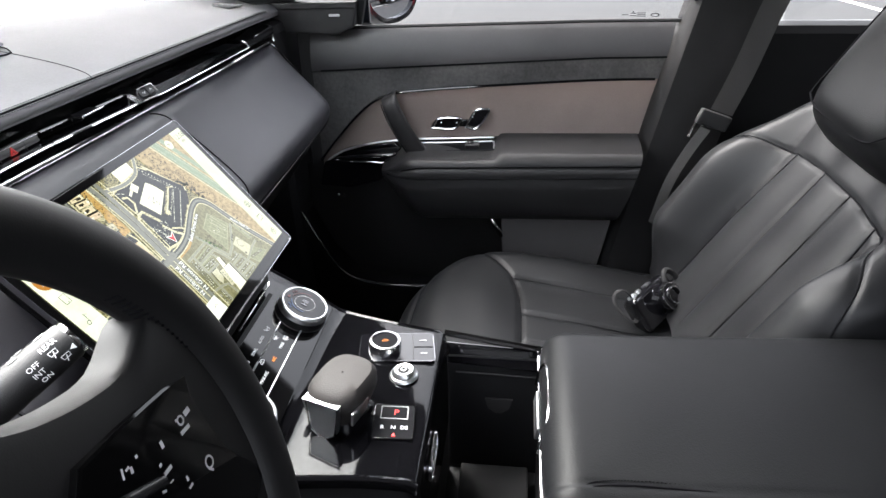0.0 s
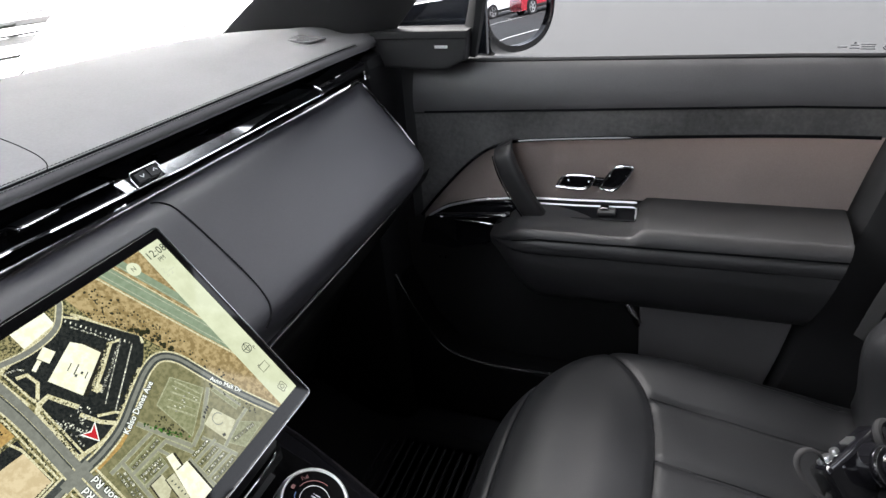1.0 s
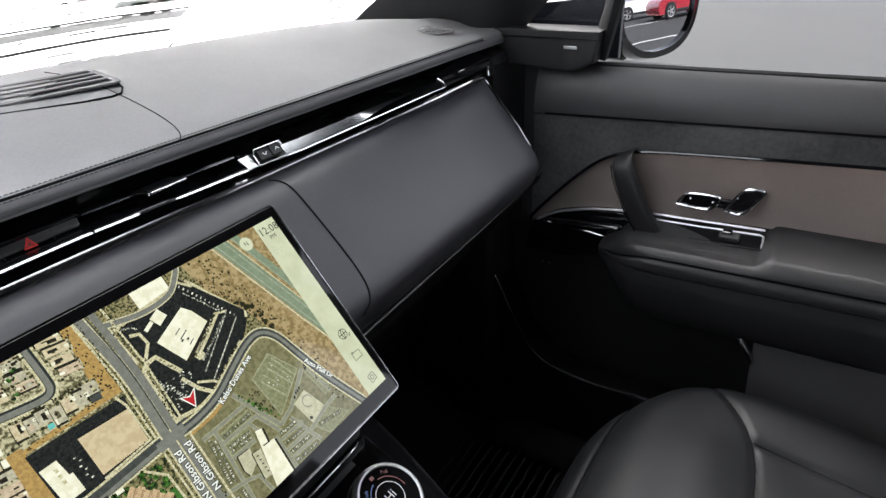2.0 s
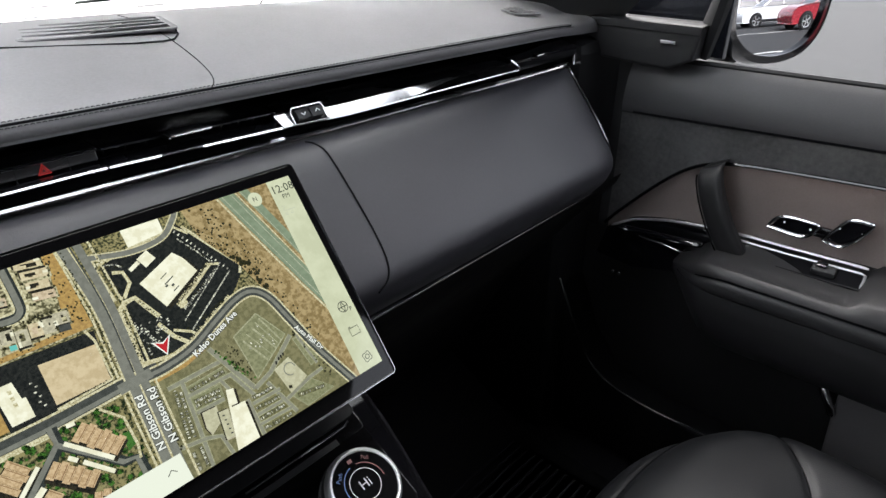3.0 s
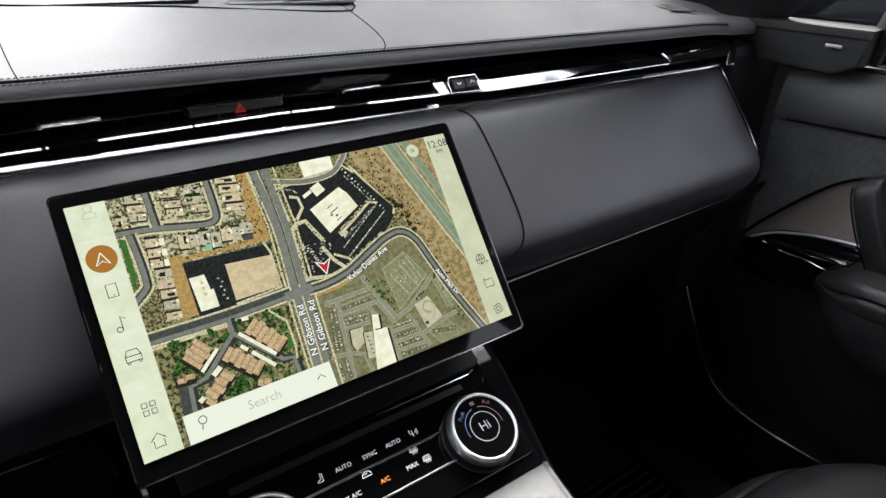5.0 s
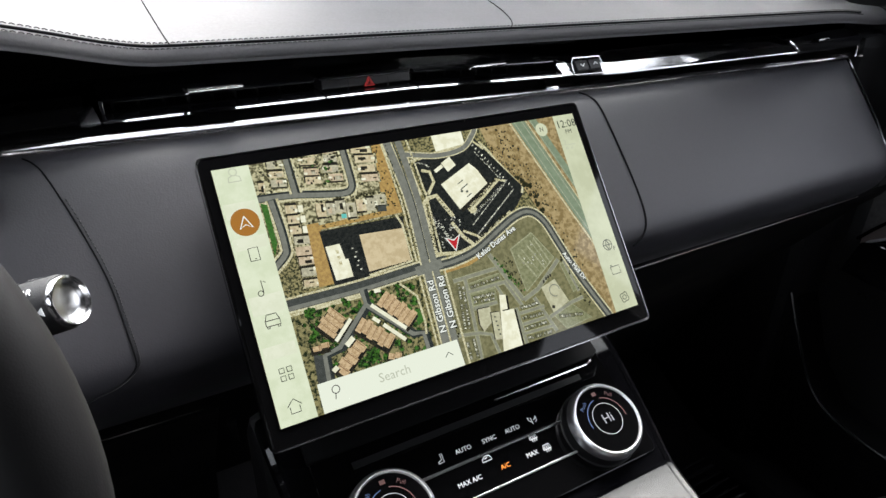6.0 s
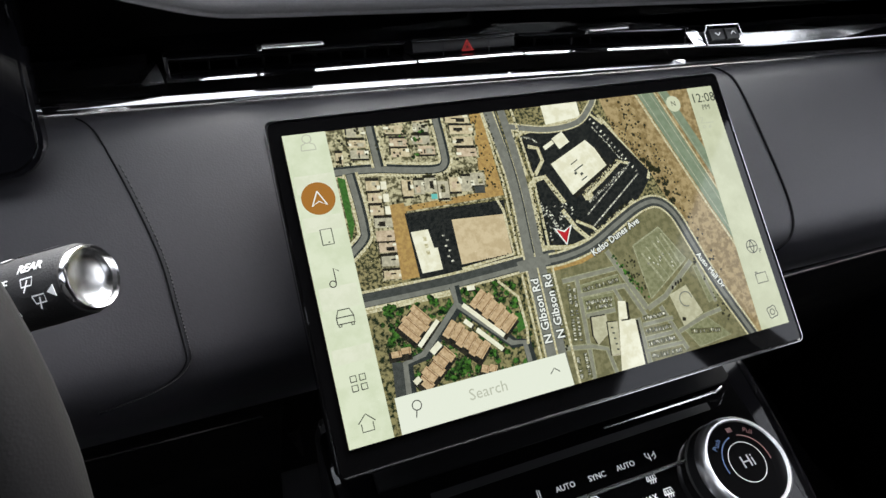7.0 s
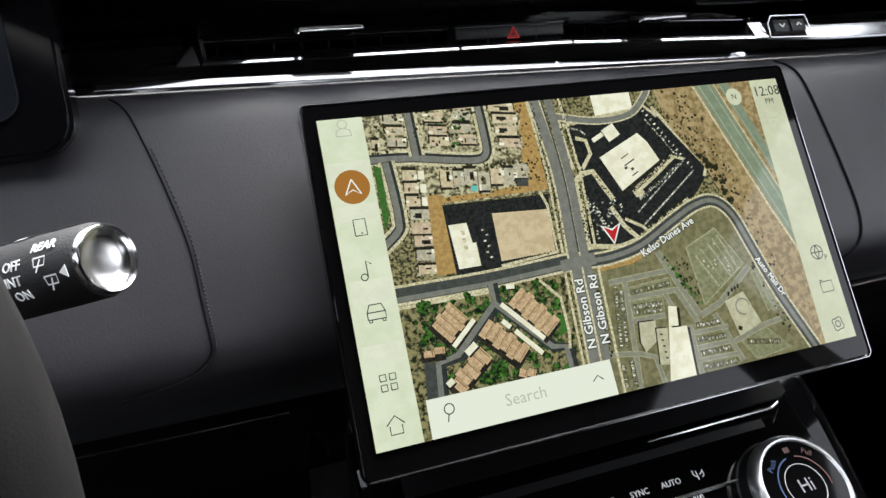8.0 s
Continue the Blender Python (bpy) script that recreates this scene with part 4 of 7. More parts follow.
patches("lot", [[(-114.6, -40.6), (-108.1, -42.2), (-110, -62), (-117, -62)]], M_ROADD)
for pts in ([(-72.5, -8.2), (-72.3, -18.6), (-96.9, -40.7), (-107.7, -42.9), (-109.8, -62)], [(-72.5, -18.8), (-46.1, -46.3), (-38.7, -47.4), (-38.5, -60)]):
    patches("street", strip_polys([(x + 1.2, y - 0.6) for x, y in pts], 6.0), M_SIDING)
    patches("street", strip_polys(pts, 3.0), M_ROAD)
patches("footpath", strip_polys([(-45.3, -11.1), (-35.5, -22.4), (-35.2, -41), (-37, -49)], 1.6), M_KERB)
for cx, cy, w, h, a, n in ((-52, -27, 27, 12.5, -52, 6), (-97.5, -24, 15.5, 14, 38, 4), (-71.5, -38.5, 26, 11, -46.5, 6), (-92, -49, 24, 9.5, 38, 5), (-108.5, -37, 11, 4.2, -4, 2), (-63, -56.5, 9, 5, -25, 2)):
    patches("shade", [rect(cx - 0.8, cy - 1.8, w + 1.4, h + 1.0, a)], M_SHADOW)
    ca, sa = math.cos(radians(a)), math.sin(radians(a))
    for k in range(n):
        o = w * ((k + 0.5) / n - 0.5)
        v = (k % 2) * 1.2 - 0.6
        patches("clay_roof", [rect(cx + o * ca - v * sa, cy + o * sa + v * ca, w / n * 0.97, h - 1.0, a)], M_CLAY, "brown tiled roof")
        patches("ridge", [rect(cx + (o + w / n * 0.3) * ca, cy + (o + w / n * 0.3) * sa, w / n * 0.12, h * 0.8, a)], M_CLAY2)
for cx, cy, w, h, a in ((-59.4, -30.6, 29, 2.6, -48), (-91.6, -30.6, 17.5, 2.4, 40.5), (-58.5, -41.5, 18.5, 2.6, -49), (-68.5, -30.3, 5.4, 2.6, -47), (-89.6, -39, 7, 3.4, 34), (-62, -11.7, 4.6, 2.6, -5), (-103.5, -53, 4, 3, 30)):
    patches("shade", [rect(cx + 0.7, cy - 0.9, w, h, a)], M_SHADOW)
    patches("carport", [rect(cx, cy, w, h, a)], M_ROOFW)
# dealership, upper right
patches("dark_lot", [[(-9, 70), (20, 78), (46, 82), (58, 66), (78, 36), (66, 24), (40, 6), (20, 0), (-11, 2), (-6, 40)]], M_LOT)
patches("kerb_line", strip_polys([(-10, 72), (20, 76), (44, 80), (52, 72)], 2.0), M_KERB)
patches("kerb_line", strip_polys([(50, 78), (60, 62), (76, 38), (73, 32)], 2.2), M_KERB)
patches("kerb_line", strip_polys([(24, 27), (40, 36), (56, 46), (62, 44)], 2.0), M_KERB)
patches("kerb_line", strip_polys([(-11, 2), (6, -1), (22, 2), (42, 11), (58, 20)], 2.6), M_KERB)
patches("kerb_line", strip_polys([(-10.8, 39), (-5, 43), (1.5, 43.6), (5, 36), (9.8, 26)], 3.2), M_KERB)
patches("kerb_line", strip_polys([(-12.4, 75), (-12.0, 60), (-10.5, 46)], 3.4), M_KERB)
patches("kerb_line", strip_polys([(-11, 38), (-12.4, 18), (-12.6, 1)], 4.0), M_KERB)
patches("kerb_line", strip_polys([(7.1, 22), (12.6, 10), (19.4, 2)], 2.8), M_KERB)
scatter("shrubs", [(-13.5, 74), (-11, 74), (-11, 2), (-14, 2)], 60, 0.3, 0.8, M_BUSH)
scatter("shrubs", [(0, 42), (4, 42), (10, 26), (7, 26)], 20, 0.3, 0.6, M_BUSH)
scatter("shrubs", [(-10, 3), (40, 11), (58, 21), (50, 18)], 50, 0.3, 0.8, M_BUSH)
patches("kerb_line", strip_polys([(-4, 64), (2, 62), (3, 54), (-4, 46), (-7, 48)], 2.4), M_KERB)
patches("kerb_line", strip_polys([(14, 14), (24, 8), (28, 3)], 1.8), M_KERB)
patches("planter", [disc(27, 27.5, 3.2, 10)], M_KERB)
patches("shade", [[(9.5, 49), (37, 61.5), (43, 56), (48, 44), (18.5, 27.5)]], M_SHADOW)
patches("showroom", [[(8, 51), (36, 63), (41, 57), (46, 45), (17, 30)]], M_ROOFW, "white showroom roof")
patches("showroom", [rect(19, 65, 9, 8, 25), rect(10, 63, 8, 2.6, 25)], M_ROOFW)
tagged(patches("roof_units", [rect(26, 46, 8, 0.8, 25), rect(24, 50, 6, 0.6, 25), rect(27, 42, 2, 1.5, 25), rect(23, 43, 2, 1.5, 25), rect(28, 39, 5, 0.7, 25)], M_ROADD), kind="stuff")
cars = []
for i in range(24):
    cars.append(rect(26 + 1.75 * i, 9.5 + 1.15 * i, 0.9, 2.2, -55))
    cars.append(rect(24 + 1.6 * i, 17 + 1.1 * i, 0.8, 1.8, -55))
for i in range(14):
    cars.append(rect(44 + 1.7 * i, 76 - 2.9 * i, 1.8, 0.9, 30))
    cars.append(rect(-7 + 0.8 * i + rng.uniform(-1, 1), 30 - 1.7 * i, 1.6, 0.9, 20))
for i in range(40):
    cars.append(rect(rng.uniform(-6, 14), rng.uniform(4, 26), 1.5, 0.8, rng.choice((20, -60))))
tagged(patches("parked", cars, M_CAR), kind="stuff")
patches("top_roof", [[(12, 92), (38, 92), (37.4, 78.5), (12, 76)]], M_ROOFW, "pale warehouse roof")
road([(-14, 78), (12, 73), (34, 75), (46, 84), (52, 92)], 3.4, M_ROAD, 0.8)
# highway and desert, upper right
patches("desert", [[(54, 92), (146, 92), (146, -80), (118, -80), (92, -16), (84, 12), (76, 36), (58, 66)]], M_DESERT)
scatter("shrubs", [(58, 88), (78, 88), (110, -50), (92, -10)], 90, 0.4, 1.2, M_BUSH)
scatter("shrubs", [(72, 48), (82, 40), (88, 14), (84, 6)], 30, 1.2, 2.2, M_BUSH)
patches("highway", strip_polys([(88, 95), (120, 8), (150, -70)], 12), M_HWY, "pale highway")
patches("highway", strip_polys([(102, 95), (134, 8), (160, -60)], 7), M_HWY)
patches("highway_edge", strip_polys([(80, 95), (112, 8), (146, -78)], 1.4), M_KERB)
patches("highway_edge", strip_polys([(95.5, 95), (127, 8), (150, -50)], 0.9), M_KERB)
M_LANE = lit("map lane", (0.30, 0.295, 0.225), (0.25, 0.245, 0.185), 300)
M_LINE = lit("map lane line", (0.55, 0.55, 0.42), (0.40, 0.40, 0.30), 500)
for pts, w in (([(84.5, 95), (116.5, 8), (150, -80)], 0.5), ([(91.5, 95), (123.5, 8), (152, -64)], 0.5), ([(99.4, 95), (131.4, 8), (157, -58)], 0.4)):
    patches("lane_line", strip_polys(pts, w), M_LINE)
scatter("shrubs", [(62, 84), (76, 84), (100, 10), (88, 10)], 60, 0.3, 0.9, M_BUSH)
scatter("shrubs", [(54, 76), (57, 77), (80, 40), (76, 36)], 70, 0.3, 0.9, M_BUSH)
for x0, y0, x1, y1, n in ((44, 70, 60, 44, 16), (24, 29, 56, 48, 26), (27, 24, 60, 42, 26), (-9, 36, -11, 6, 24), (-6, 70, 4, 66, 8), (18, 2, 56, 19, 34)):
    tagged(patches("parked", [rect(x0 + (x1 - x0) * (k + rng.uniform(-0.3, 0.3)) / n, y0 + (y1 - y0) * k / n + rng.uniform(-0.7, 0.7), rng.uniform(0.6, 1.2), rng.uniform(1.0, 2.0), 30) for k in range(n)], rng.choice((M_CAR, M_KERB))), kind="stuff")
    tagged(patches("shrubs", [disc(x0 + (x1 - x0) * (k + 0.5) / n, y0 + (y1 - y0) * (k + 0.5) / n + rng.uniform(-1.2, 1.2), rng.uniform(0.3, 0.8), 6) for k in range(n)], M_BUSH), kind="stuff")
M_BAY = lit("map bay line", (0.46, 0.45, 0.30), (0.30, 0.30, 0.18), 500)
M_SCRUB = lit("map bays", (0.20, 0.19, 0.10), (0.07, 0.07, 0.035), 700)
M_ROOFP = lit("map pale roof", (0.60, 0.57, 0.40), (0.50, 0.47, 0.32), 260)
# shops, lower right: lots between lanes, with rows of bays
patches("parking", [[(-12, -8), (20, -4), (56, 10), (74, 14), (84, 4), (94, -22), (118, -78), (-26, -78), (-22, -10)]], M_PARK)
patches("dirt", strip_polys([(-11, -11), (10, -10), (26, -5.5)], 3.2), M_DIRT)
for q in ([(47.6, -7.8), (69.4, 0.4), (82.4, -22.4), (49.6, -41.4)], [(4.5, -24.3), (31.4, -22.8), (32.8, -29.3), (5, -28.2)], [(3.8, -31.7), (24.6, -32.3), (23.1, -41.9), (3.7, -39.9)], [(66.6, -64.5), (83.9, -59.7), (98.2, -74.1), (73.6, -76.2)], [(86, -28), (93, -30), (98, -50), (90, -52)]):
    patches("bay_edge", strip_polys(q + q[:1], 1.1), M_BAY)
    patches("bay_field", [q], M_PARK2)
for pts, w in (([(47.6, -7.8), (69.4, 0.4), (82.4, -22.4), (49.6, -41.4), (47.6, -7.8)], 1.0), ([(52.1, -13.4), (62.1, -32.9)], 1.4), ([(61.9, -7.2), (71.4, -28.4)], 1.4), ([(69.8, -3.7), (77.6, -24.7)], 1.2), ([(56.5, -10), (66.5, -31)], 0.7), ([(66, -5), (74.5, -26)], 0.7)):
    patches("bay_line", strip_polys(pts, w), M_BAY)
for pts, w in (([(-6, -19.5), (33.7, -18.6)], 2.4), ([(28.5, -7.4), (36, -26), (45, -46.6)], 3.0), ([(3.6, -20), (0.6, -50), (-2.5, -77.2)], 2.4), ([(2.9, -29.6), (35.3, -30)], 2.2), ([(3.3, -42), (23.1, -42.4)], 2.2), ([(26.2, -30.3), (28.7, -38.5)], 2.0), ([(34.2, -30.4), (43, -52.3)], 2.4), ([(54.1, -47), (64.3, -75.6)], 2.6), ([(45, -46.6), (59.7, -41.9), (85.5, -24.6)], 2.8), ([(-15.9, -56.7), (1.6, -59.4), (10.7, -63), (12.6, -78.1)], 2.2), ([(38.3, -55.1), (60.5, -55.4)], 2.0), ([(36.8, -63.4), (58.2, -63.6)], 2.0), ([(36.5, -50.4), (36, -79)], 2.4), ([(62, -64.4), (84.2, -59), (96.7, -57.7)], 2.2), ([(89.3, -25.4), (94.7, -52.5)], 1.8), ([(36, -70), (62, -71)], 1.8)):
    patches("lane_edge", strip_polys(pts, w + 1.0), M_BAY)
    patches("lane", strip_polys(pts, w), M_LANE)
cars, dots = [], []
for x0, y0, x1, y1, n in ((-2.7, -22.8, -8.1, -55.7, 34), (0.2, -25, -4.6, -55, 30), (-12, -14, -14.5, -52, 30), (5, -34.8, 23, -35.8, 24), (5, -38, 22, -39, 22), (5.4, -26.8, 31, -25.9, 26), (39.8, -51.4, 56.3, -51.9, 20), (39.6, -59.2, 57.7, -60, 20), (38.8, -66.6, 58.2, -67, 22), (38.5, -74, 60.2, -75, 22), (-9.5, -62.6, -10.3, -75.3, 14), (-4, -62, -5, -76, 12), (70, -66, 92, -70, 16)):
    a = math.degrees(math.atan2(y1 - y0, x1 - x0))
    dots += strip_polys([(x0, y0), (x1, y1)], 3.2)
    for k in range(n):
        if rng.random() < 0.62:
            cars.append(rect(x0 + (x1 - x0) * k / n, y0 + (y1 - y0) * k / n + rng.uniform(-0.5, 0.5), 0.62, 1.5, a))
for k in range(12):
    cars.append(rect(53 + rng.uniform(-2, 20), -12 - rng.uniform(-6, 14), 0.7, 1.4, 28))
tagged(patches("bay_strip", dots, M_SCRUB), kind="stuff")
tagged(patches("parked", cars, M_CAR), kind="stuff")
scatter("tree_clump", [(30, -11), (33, -10), (49, -40), (46, -42)], 40, 0.5, 1.2, M_TREE)
scatter("shrubs", [(34, -14), (44, -8), (50, -34), (46, -42)], 30, 0.4, 0.9, M_BUSH)
scatter("shrubs", [(86, -20), (94, -20), (112, -70), (98, -66)], 46, 0.5, 1.1, M_BUSH)
for q in ([(23.4, -48.7), (34.5, -50.4), (32.3, -79), (15.4, -79)], [(26.2, -37.9), (31.3, -39), (29.5, -49.3), (23.4, -48.7)]):
    patches("shade", [[(x + 1.5, y - 1.0) for x, y in q]], M_SHADOW)
    patches("long_roof", [q], M_ROOFW, "white shop roof")
for q in ([(6, -43.4), (16.2, -44.1), (14.3, -54.9), (5.8, -59.6), (4.2, -54.1)], [(15.6, -48.5), (22.4, -49.3), (18.4, -68.5), (12.6, -67.8)]):
    patches("shade", [[(x - 0.9, y + 0.7) for x, y in q]], M_SHADOW)
    patches("shop_roof", [q], M_ROOF2)
    patches("shop_roof", [[(x * 0.94 + 0.7, y * 0.94 - 3.0) for x, y in q]], M_ROOFP)
tagged(patches("roof_units", [rect(17.5, -52 - 3.2 * k, 1.6, 0.9, -15) for k in range(5)], M_ROADD), kind="stuff")
patches("long_roof", [[(-16.3, -58.1), (-17.6, -78), (-22.4, -78)]], M_ROOFW)
patches("pale_roof", [[(62.7, -41.7), (76.5, -38.2), (83, -57.2), (66.5, -62.2)]], M_ROOFP, "pale shop roof")
tagged(patches("roof_units", [rect(66.5, -38 + 0.2 * k, 1.4, 2.4, -20) for k in range(1)] + [rect(69.5 + 2.2 * k, -36.2 + 0.7 * k, 1.4, 2.2, -20) for k in range(3)] + [rect(68, -58, 2.6, 2.2, -20)], M_SHADOW), kind="stuff")
patches("ring", strip_polys([(73.5 + 4.5 * math.cos(a), -46.5 + 4.5 * math.sin(a)) for a in [math.tau * k / 18 for k in range(15)]], 0.7), M_ROAD)
scatter("shrubs", [(-14, -9), (20, -6), (50, 6), (30, -4)], 30, 0.4, 0.9, M_BUSH)
scatter("shrubs", [(-14, -12), (-12, -12), (-14, -58), (-16, -58)], 26, 0.4, 1.0, M_BUSH)
road([(-16, -6), (0, -5.8), (20, -2), (42, 8), (60, 15.5), (74, 16.5), (84, 7), (91, -14), (100, -42), (116, -80)], 6.2, M_ROADD, 1.2)
patches("street", strip_polys([(p.x, p.y) for p in spline([(-16, -6, 0), (0, -5.8, 0), (20, -2, 0), (42, 8, 0), (60, 15.5, 0), (74, 16.5, 0), (84, 7, 0), (91, -14, 0), (100, -42, 0), (116, -80, 0)], 5)], 2.6), M_ROAD)
# avenue
road([(-24.5, 92), (-20, 45), (-22.5, -5), (-26, -80)], 6.0, M_ROAD, 1.2)
patches("street", strip_polys([(p.x, p.y) for p in spline([(-15.5, 92, 0), (-13.5, 45, 0), (-16, -5, 0), (-19, -80, 0)], 5)], 5.0), M_ROAD)
patches("median", strip_polys([(p.x, p.y) for p in spline([(-19.8, 92, 0), (-16.8, 45, 0), (-19, 0, 0)], 5)], 1.0), M_ROADD)
patches("crossing", [[(-31, -3), (-10, -1.5), (-10, -8), (-31, -9.5)]], M_ROAD)
for dx, w in ((-29.2, 1.4), (-9.2, 1.5)):
    patches("kerb_line", strip_polys([(dx + 0.6, 92), (dx + 3.0, 45), (dx + 0.8, 0)], w), M_KERB)
    patches("kerb_line", strip_polys([(dx - 0.6, -10), (dx - 3.2, -80)], w), M_KERB)
    tagged(patches("shrubs", [disc(dx + 3.0 + rng.uniform(-2.0, 2.0), 88 - 1.35 * k, rng.uniform(0.3, 0.8), 6) for k in range(60)], M_BUSH), kind="stuff")
# lettering of the map
patches("marker", [[(-2.2, 12.3), (4.2, 9.6), (10.6, 12.5), (3.6, 0.6)]], M_WHITE)
patches("marker", [[(-0.6, 11.2), (4.2, 8.6), (9.0, 11.4), (3.7, 2.0)]], M_RED, "red position arrow")


def map_text(txt, x, y, size, ang):
    for k in range(8):
        dx, dy = 0.62 * math.cos(math.tau * k / 8), 0.62 * math.sin(math.tau * k / 8)
        words(txt, size, up() @ pose((x + dx) / 1000, (y + dy) / 1000, 0, 0, 0, ang), M_INK, display, extrude=0)
    for dx, dy in ((0.14, 0), (-0.14, 0), (0, 0.14), (0, -0.14)):
        words(txt, size, up() @ pose((x + dx) / 1000, (y + dy) / 1000, 0, 0, 0, ang), M_WHITE, display, extrude=0)


map_text("N Gibson Rd", -23.6, -33, 0.0070, 88)
map_text("N Gibson Rd", -15.2, -32, 0.0070, 88)
map_text("Kelso Dunes Ave", 37.5, 0.0, 0.0058, 21)
map_text("Auto Mall Dr", 98, -33, 0.0050, -64)
# menus
patches("menu", [rect(-133.6, 5.7, 23.3, 165.7)], M_PANEL, "pale menu column")
tagged(patches("menu_shade", [rect(-133.6, y, 20, h) for y, h in ((60, 10), (38, 8), (-2, 12), (-32, 8))], lit("menu shade", (0.78, 0.79, 0.62), (0.84, 0.84, 0.68), 120)), kind="stuff")
patches("status", [[(124.5, 90), (146, 90), (146, -78), (122, -78)]], M_PANEL2, "pale status column")
patches("search_bar", [[(-117.5, -58.6), (-16.6, -58.8), (-16.1, -78), (-117.9, -78)]], M_SEARCH, "white search bar")
words("Search", 0.0085, up() @ pose(-0.0667, -0.0675, 0), M_PALE, display, extrude=0)
words("12:08", 0.0092, up() @ pose(0.1355, 0.0805, 0), M_INK, display, extrude=0)
words("PM", 0.0052, up() @ pose(0.1355, 0.0738, 0), M_INK, display, extrude=0)
patches("compass", [[(110 + 5.6 * math.cos(math.tau * k / 24), 79 + 5.6 * math.sin(math.tau * k / 24)) for k in range(24)]], M_PANEL2)
words("N", 0.0050, up() @ pose(0.110, 0.079, 0), M_INK, display, extrude=0)
patches("nav_button", [[(-133.3 + 9.0 * math.cos(math.tau * k / 32), 51.7 + 9.0 * math.sin(math.tau * k / 32)) for k in range(32)]], M_ORANGE, "orange navigation button")


def icon(lines, cx, cy, mat, w=0.55, s=1.0):
    out = []
    for ln in lines:
        out += strip_polys([(cx + x * s, cy + y * s) for x, y in ln], w)
    patches("icon", out, mat)


circ = lambda r, n=14, x=0, y=0: [(x + r * math.cos(math.tau * k / n), y + r * math.sin(math.tau * k / n)) for k in range(n + 1)]
icon([[(0, 4), (4, -4), (0, -1.6), (-4, -4), (0, 4)]], -133.3, 51.7, M_WHITE, 0.7)
icon([[(-4, -4), (-3.5, -1), (-1.2, 0), (-1.2, 0.8)], [(4, -4), (3.5, -1), (1.2, 0), (1.2, 0.8)], [(-4, -4), (4, -4)], circ(2.4, x=0, y=2.4)], -132.7, 82.9, M_PALE)
icon([[(-3, -4.2), (3, -4.2), (3, 4.2), (-3, 4.2), (-3, -4.2)], [(0, -3), (1, -3)]], -133.2, 30.5, M_INK)
icon([circ(1.7, x=-1.8, y=-3.6), [(0, -3.6), (0, 4.5), (2.6, 2.6)]], -133.7, 8.9, M_INK)
icon([[(-4.5, -3.5), (-4.5, 0), (-3, 3.8), (3, 3.8), (4.5, 0), (4.5, -3.5), (-4.5, -3.5)], [(-4.5, 0), (4.5, 0)], [(-4, -3.5), (-4, -4.8), (-2.6, -4.8), (-2.6, -3.5)], [(4, -3.5), (4, -4.8), (2.6, -4.8), (2.6, -3.5)]], -133.1, -12.4, M_INK)
icon([[(x - 1.5, y - 1.5), (x + 1.5, y - 1.5), (x + 1.5, y + 1.5), (x - 1.5, y + 1.5), (x - 1.5, y - 1.5)] for x in (-2.4, 2.4) for y in (-2.4, 2.4)], -133.5, -46.5, M_INK)
icon([[(-4.4, 0.4), (0, 4.6), (4.4, 0.4)], [(-3, 0), (-3, -4), (3, -4), (3, 0)]], -133.8, -66.8, M_INK)
icon([circ(2.5, x=0, y=1.6), [(-0.6, -0.8), (-1.6, -4.4)]], -106.9, -66.5, M_INK)
icon([[(-3, -1), (0, 1.6), (3, -1)]], -25.6, -67.0, M_INK)
icon([circ(3.6), [(-3.6, 0), (3.6, 0)], [(0, -3.6), (-1.4, 0), (0, 3.6)], [(0, -3.6), (1.4, 0), (0, 3.6)]], 135.6, -24.4, M_INK, 0.6, 1.2)
icon([[(-3.6, 2.6), (3.6, 2.6), (3.6, -2.6), (-3.6, -2.6), (-3.6, 2.6)], [(-3.6, 3.4), (-2, 3.4)]], 135.4, -45.4, M_INK, 0.6, 1.2)
icon([circ(1.5), [(r * math.cos(math.tau * k / 16), r * math.sin(math.tau * k / 16)) for k, r in [(k, 3.6 if (k // 2) % 2 else 2.8) for k in range(17)]]], 134.9, -68.0, M_INK, 0.6, 1.2)
icon([[(-3.5, 3), (-1, 3), (-3.5, -1), (-0.5, -1)], [(-3, -4.5), (-1, -4.5), (-1, -3), (-3, -3), (-3, -4.5)], [(1.5, -4.5), (3.6, -4.5), (3.6, -2.6), (1.5, -4.5)], [(0, -1.2), (7, -1.2)]], 131.0, 64.0, M_PALE, 0.45)
words("P", 0.0048, up() @ pose(0.1412, -0.0285, 0), M_INK, display, extrude=0)

# ---- steering wheel ----
wheel = thing("steering_wheel", "black leather steering wheel with gloss black switch pads", "steering wheel")
WM = frame_at((-0.413, -0.161, 1.276), (1, 0, 0), (0, math.sin(0.34), math.cos(0.34)))
RX = WM.to_3x3()
rim = [WM @ Vector((0.171 * math.cos(a), 0.171 * math.sin(a), 0)) for a in [math.tau * k / 120 for k in range(120)]]
rim_ob = part("rim", tube(rim, 0.0185, 20, closed=True, up=RX @ Vector((0, 0, 1)), flat=0.9), WHEELSKIN, wheel, "thick black leather rim")
hub = part("hub", lathe([(0, 0.034), (0.03, 0.033), (0.046, 0.028), (0.053, 0.018), (0.055, 0.0), (0.055, -0.06), (0, -0.06)], WM @ pose(0, 0.0, 0)), WHEELSKIN, wheel, "padded hub")
part("column", lathe([(0.05, 0), (0.055, -0.03), (0.06, -0.2), (0, -0.2)], WM @ pose(0, -0.03, -0.05)), PLASTIC, wheel, "black column shroud")


def mirrored(points):
    """Outline symmetric about the wheel's middle, from its right half, top to bottom."""
    return points + [(-x, y) for x, y in reversed(points)]


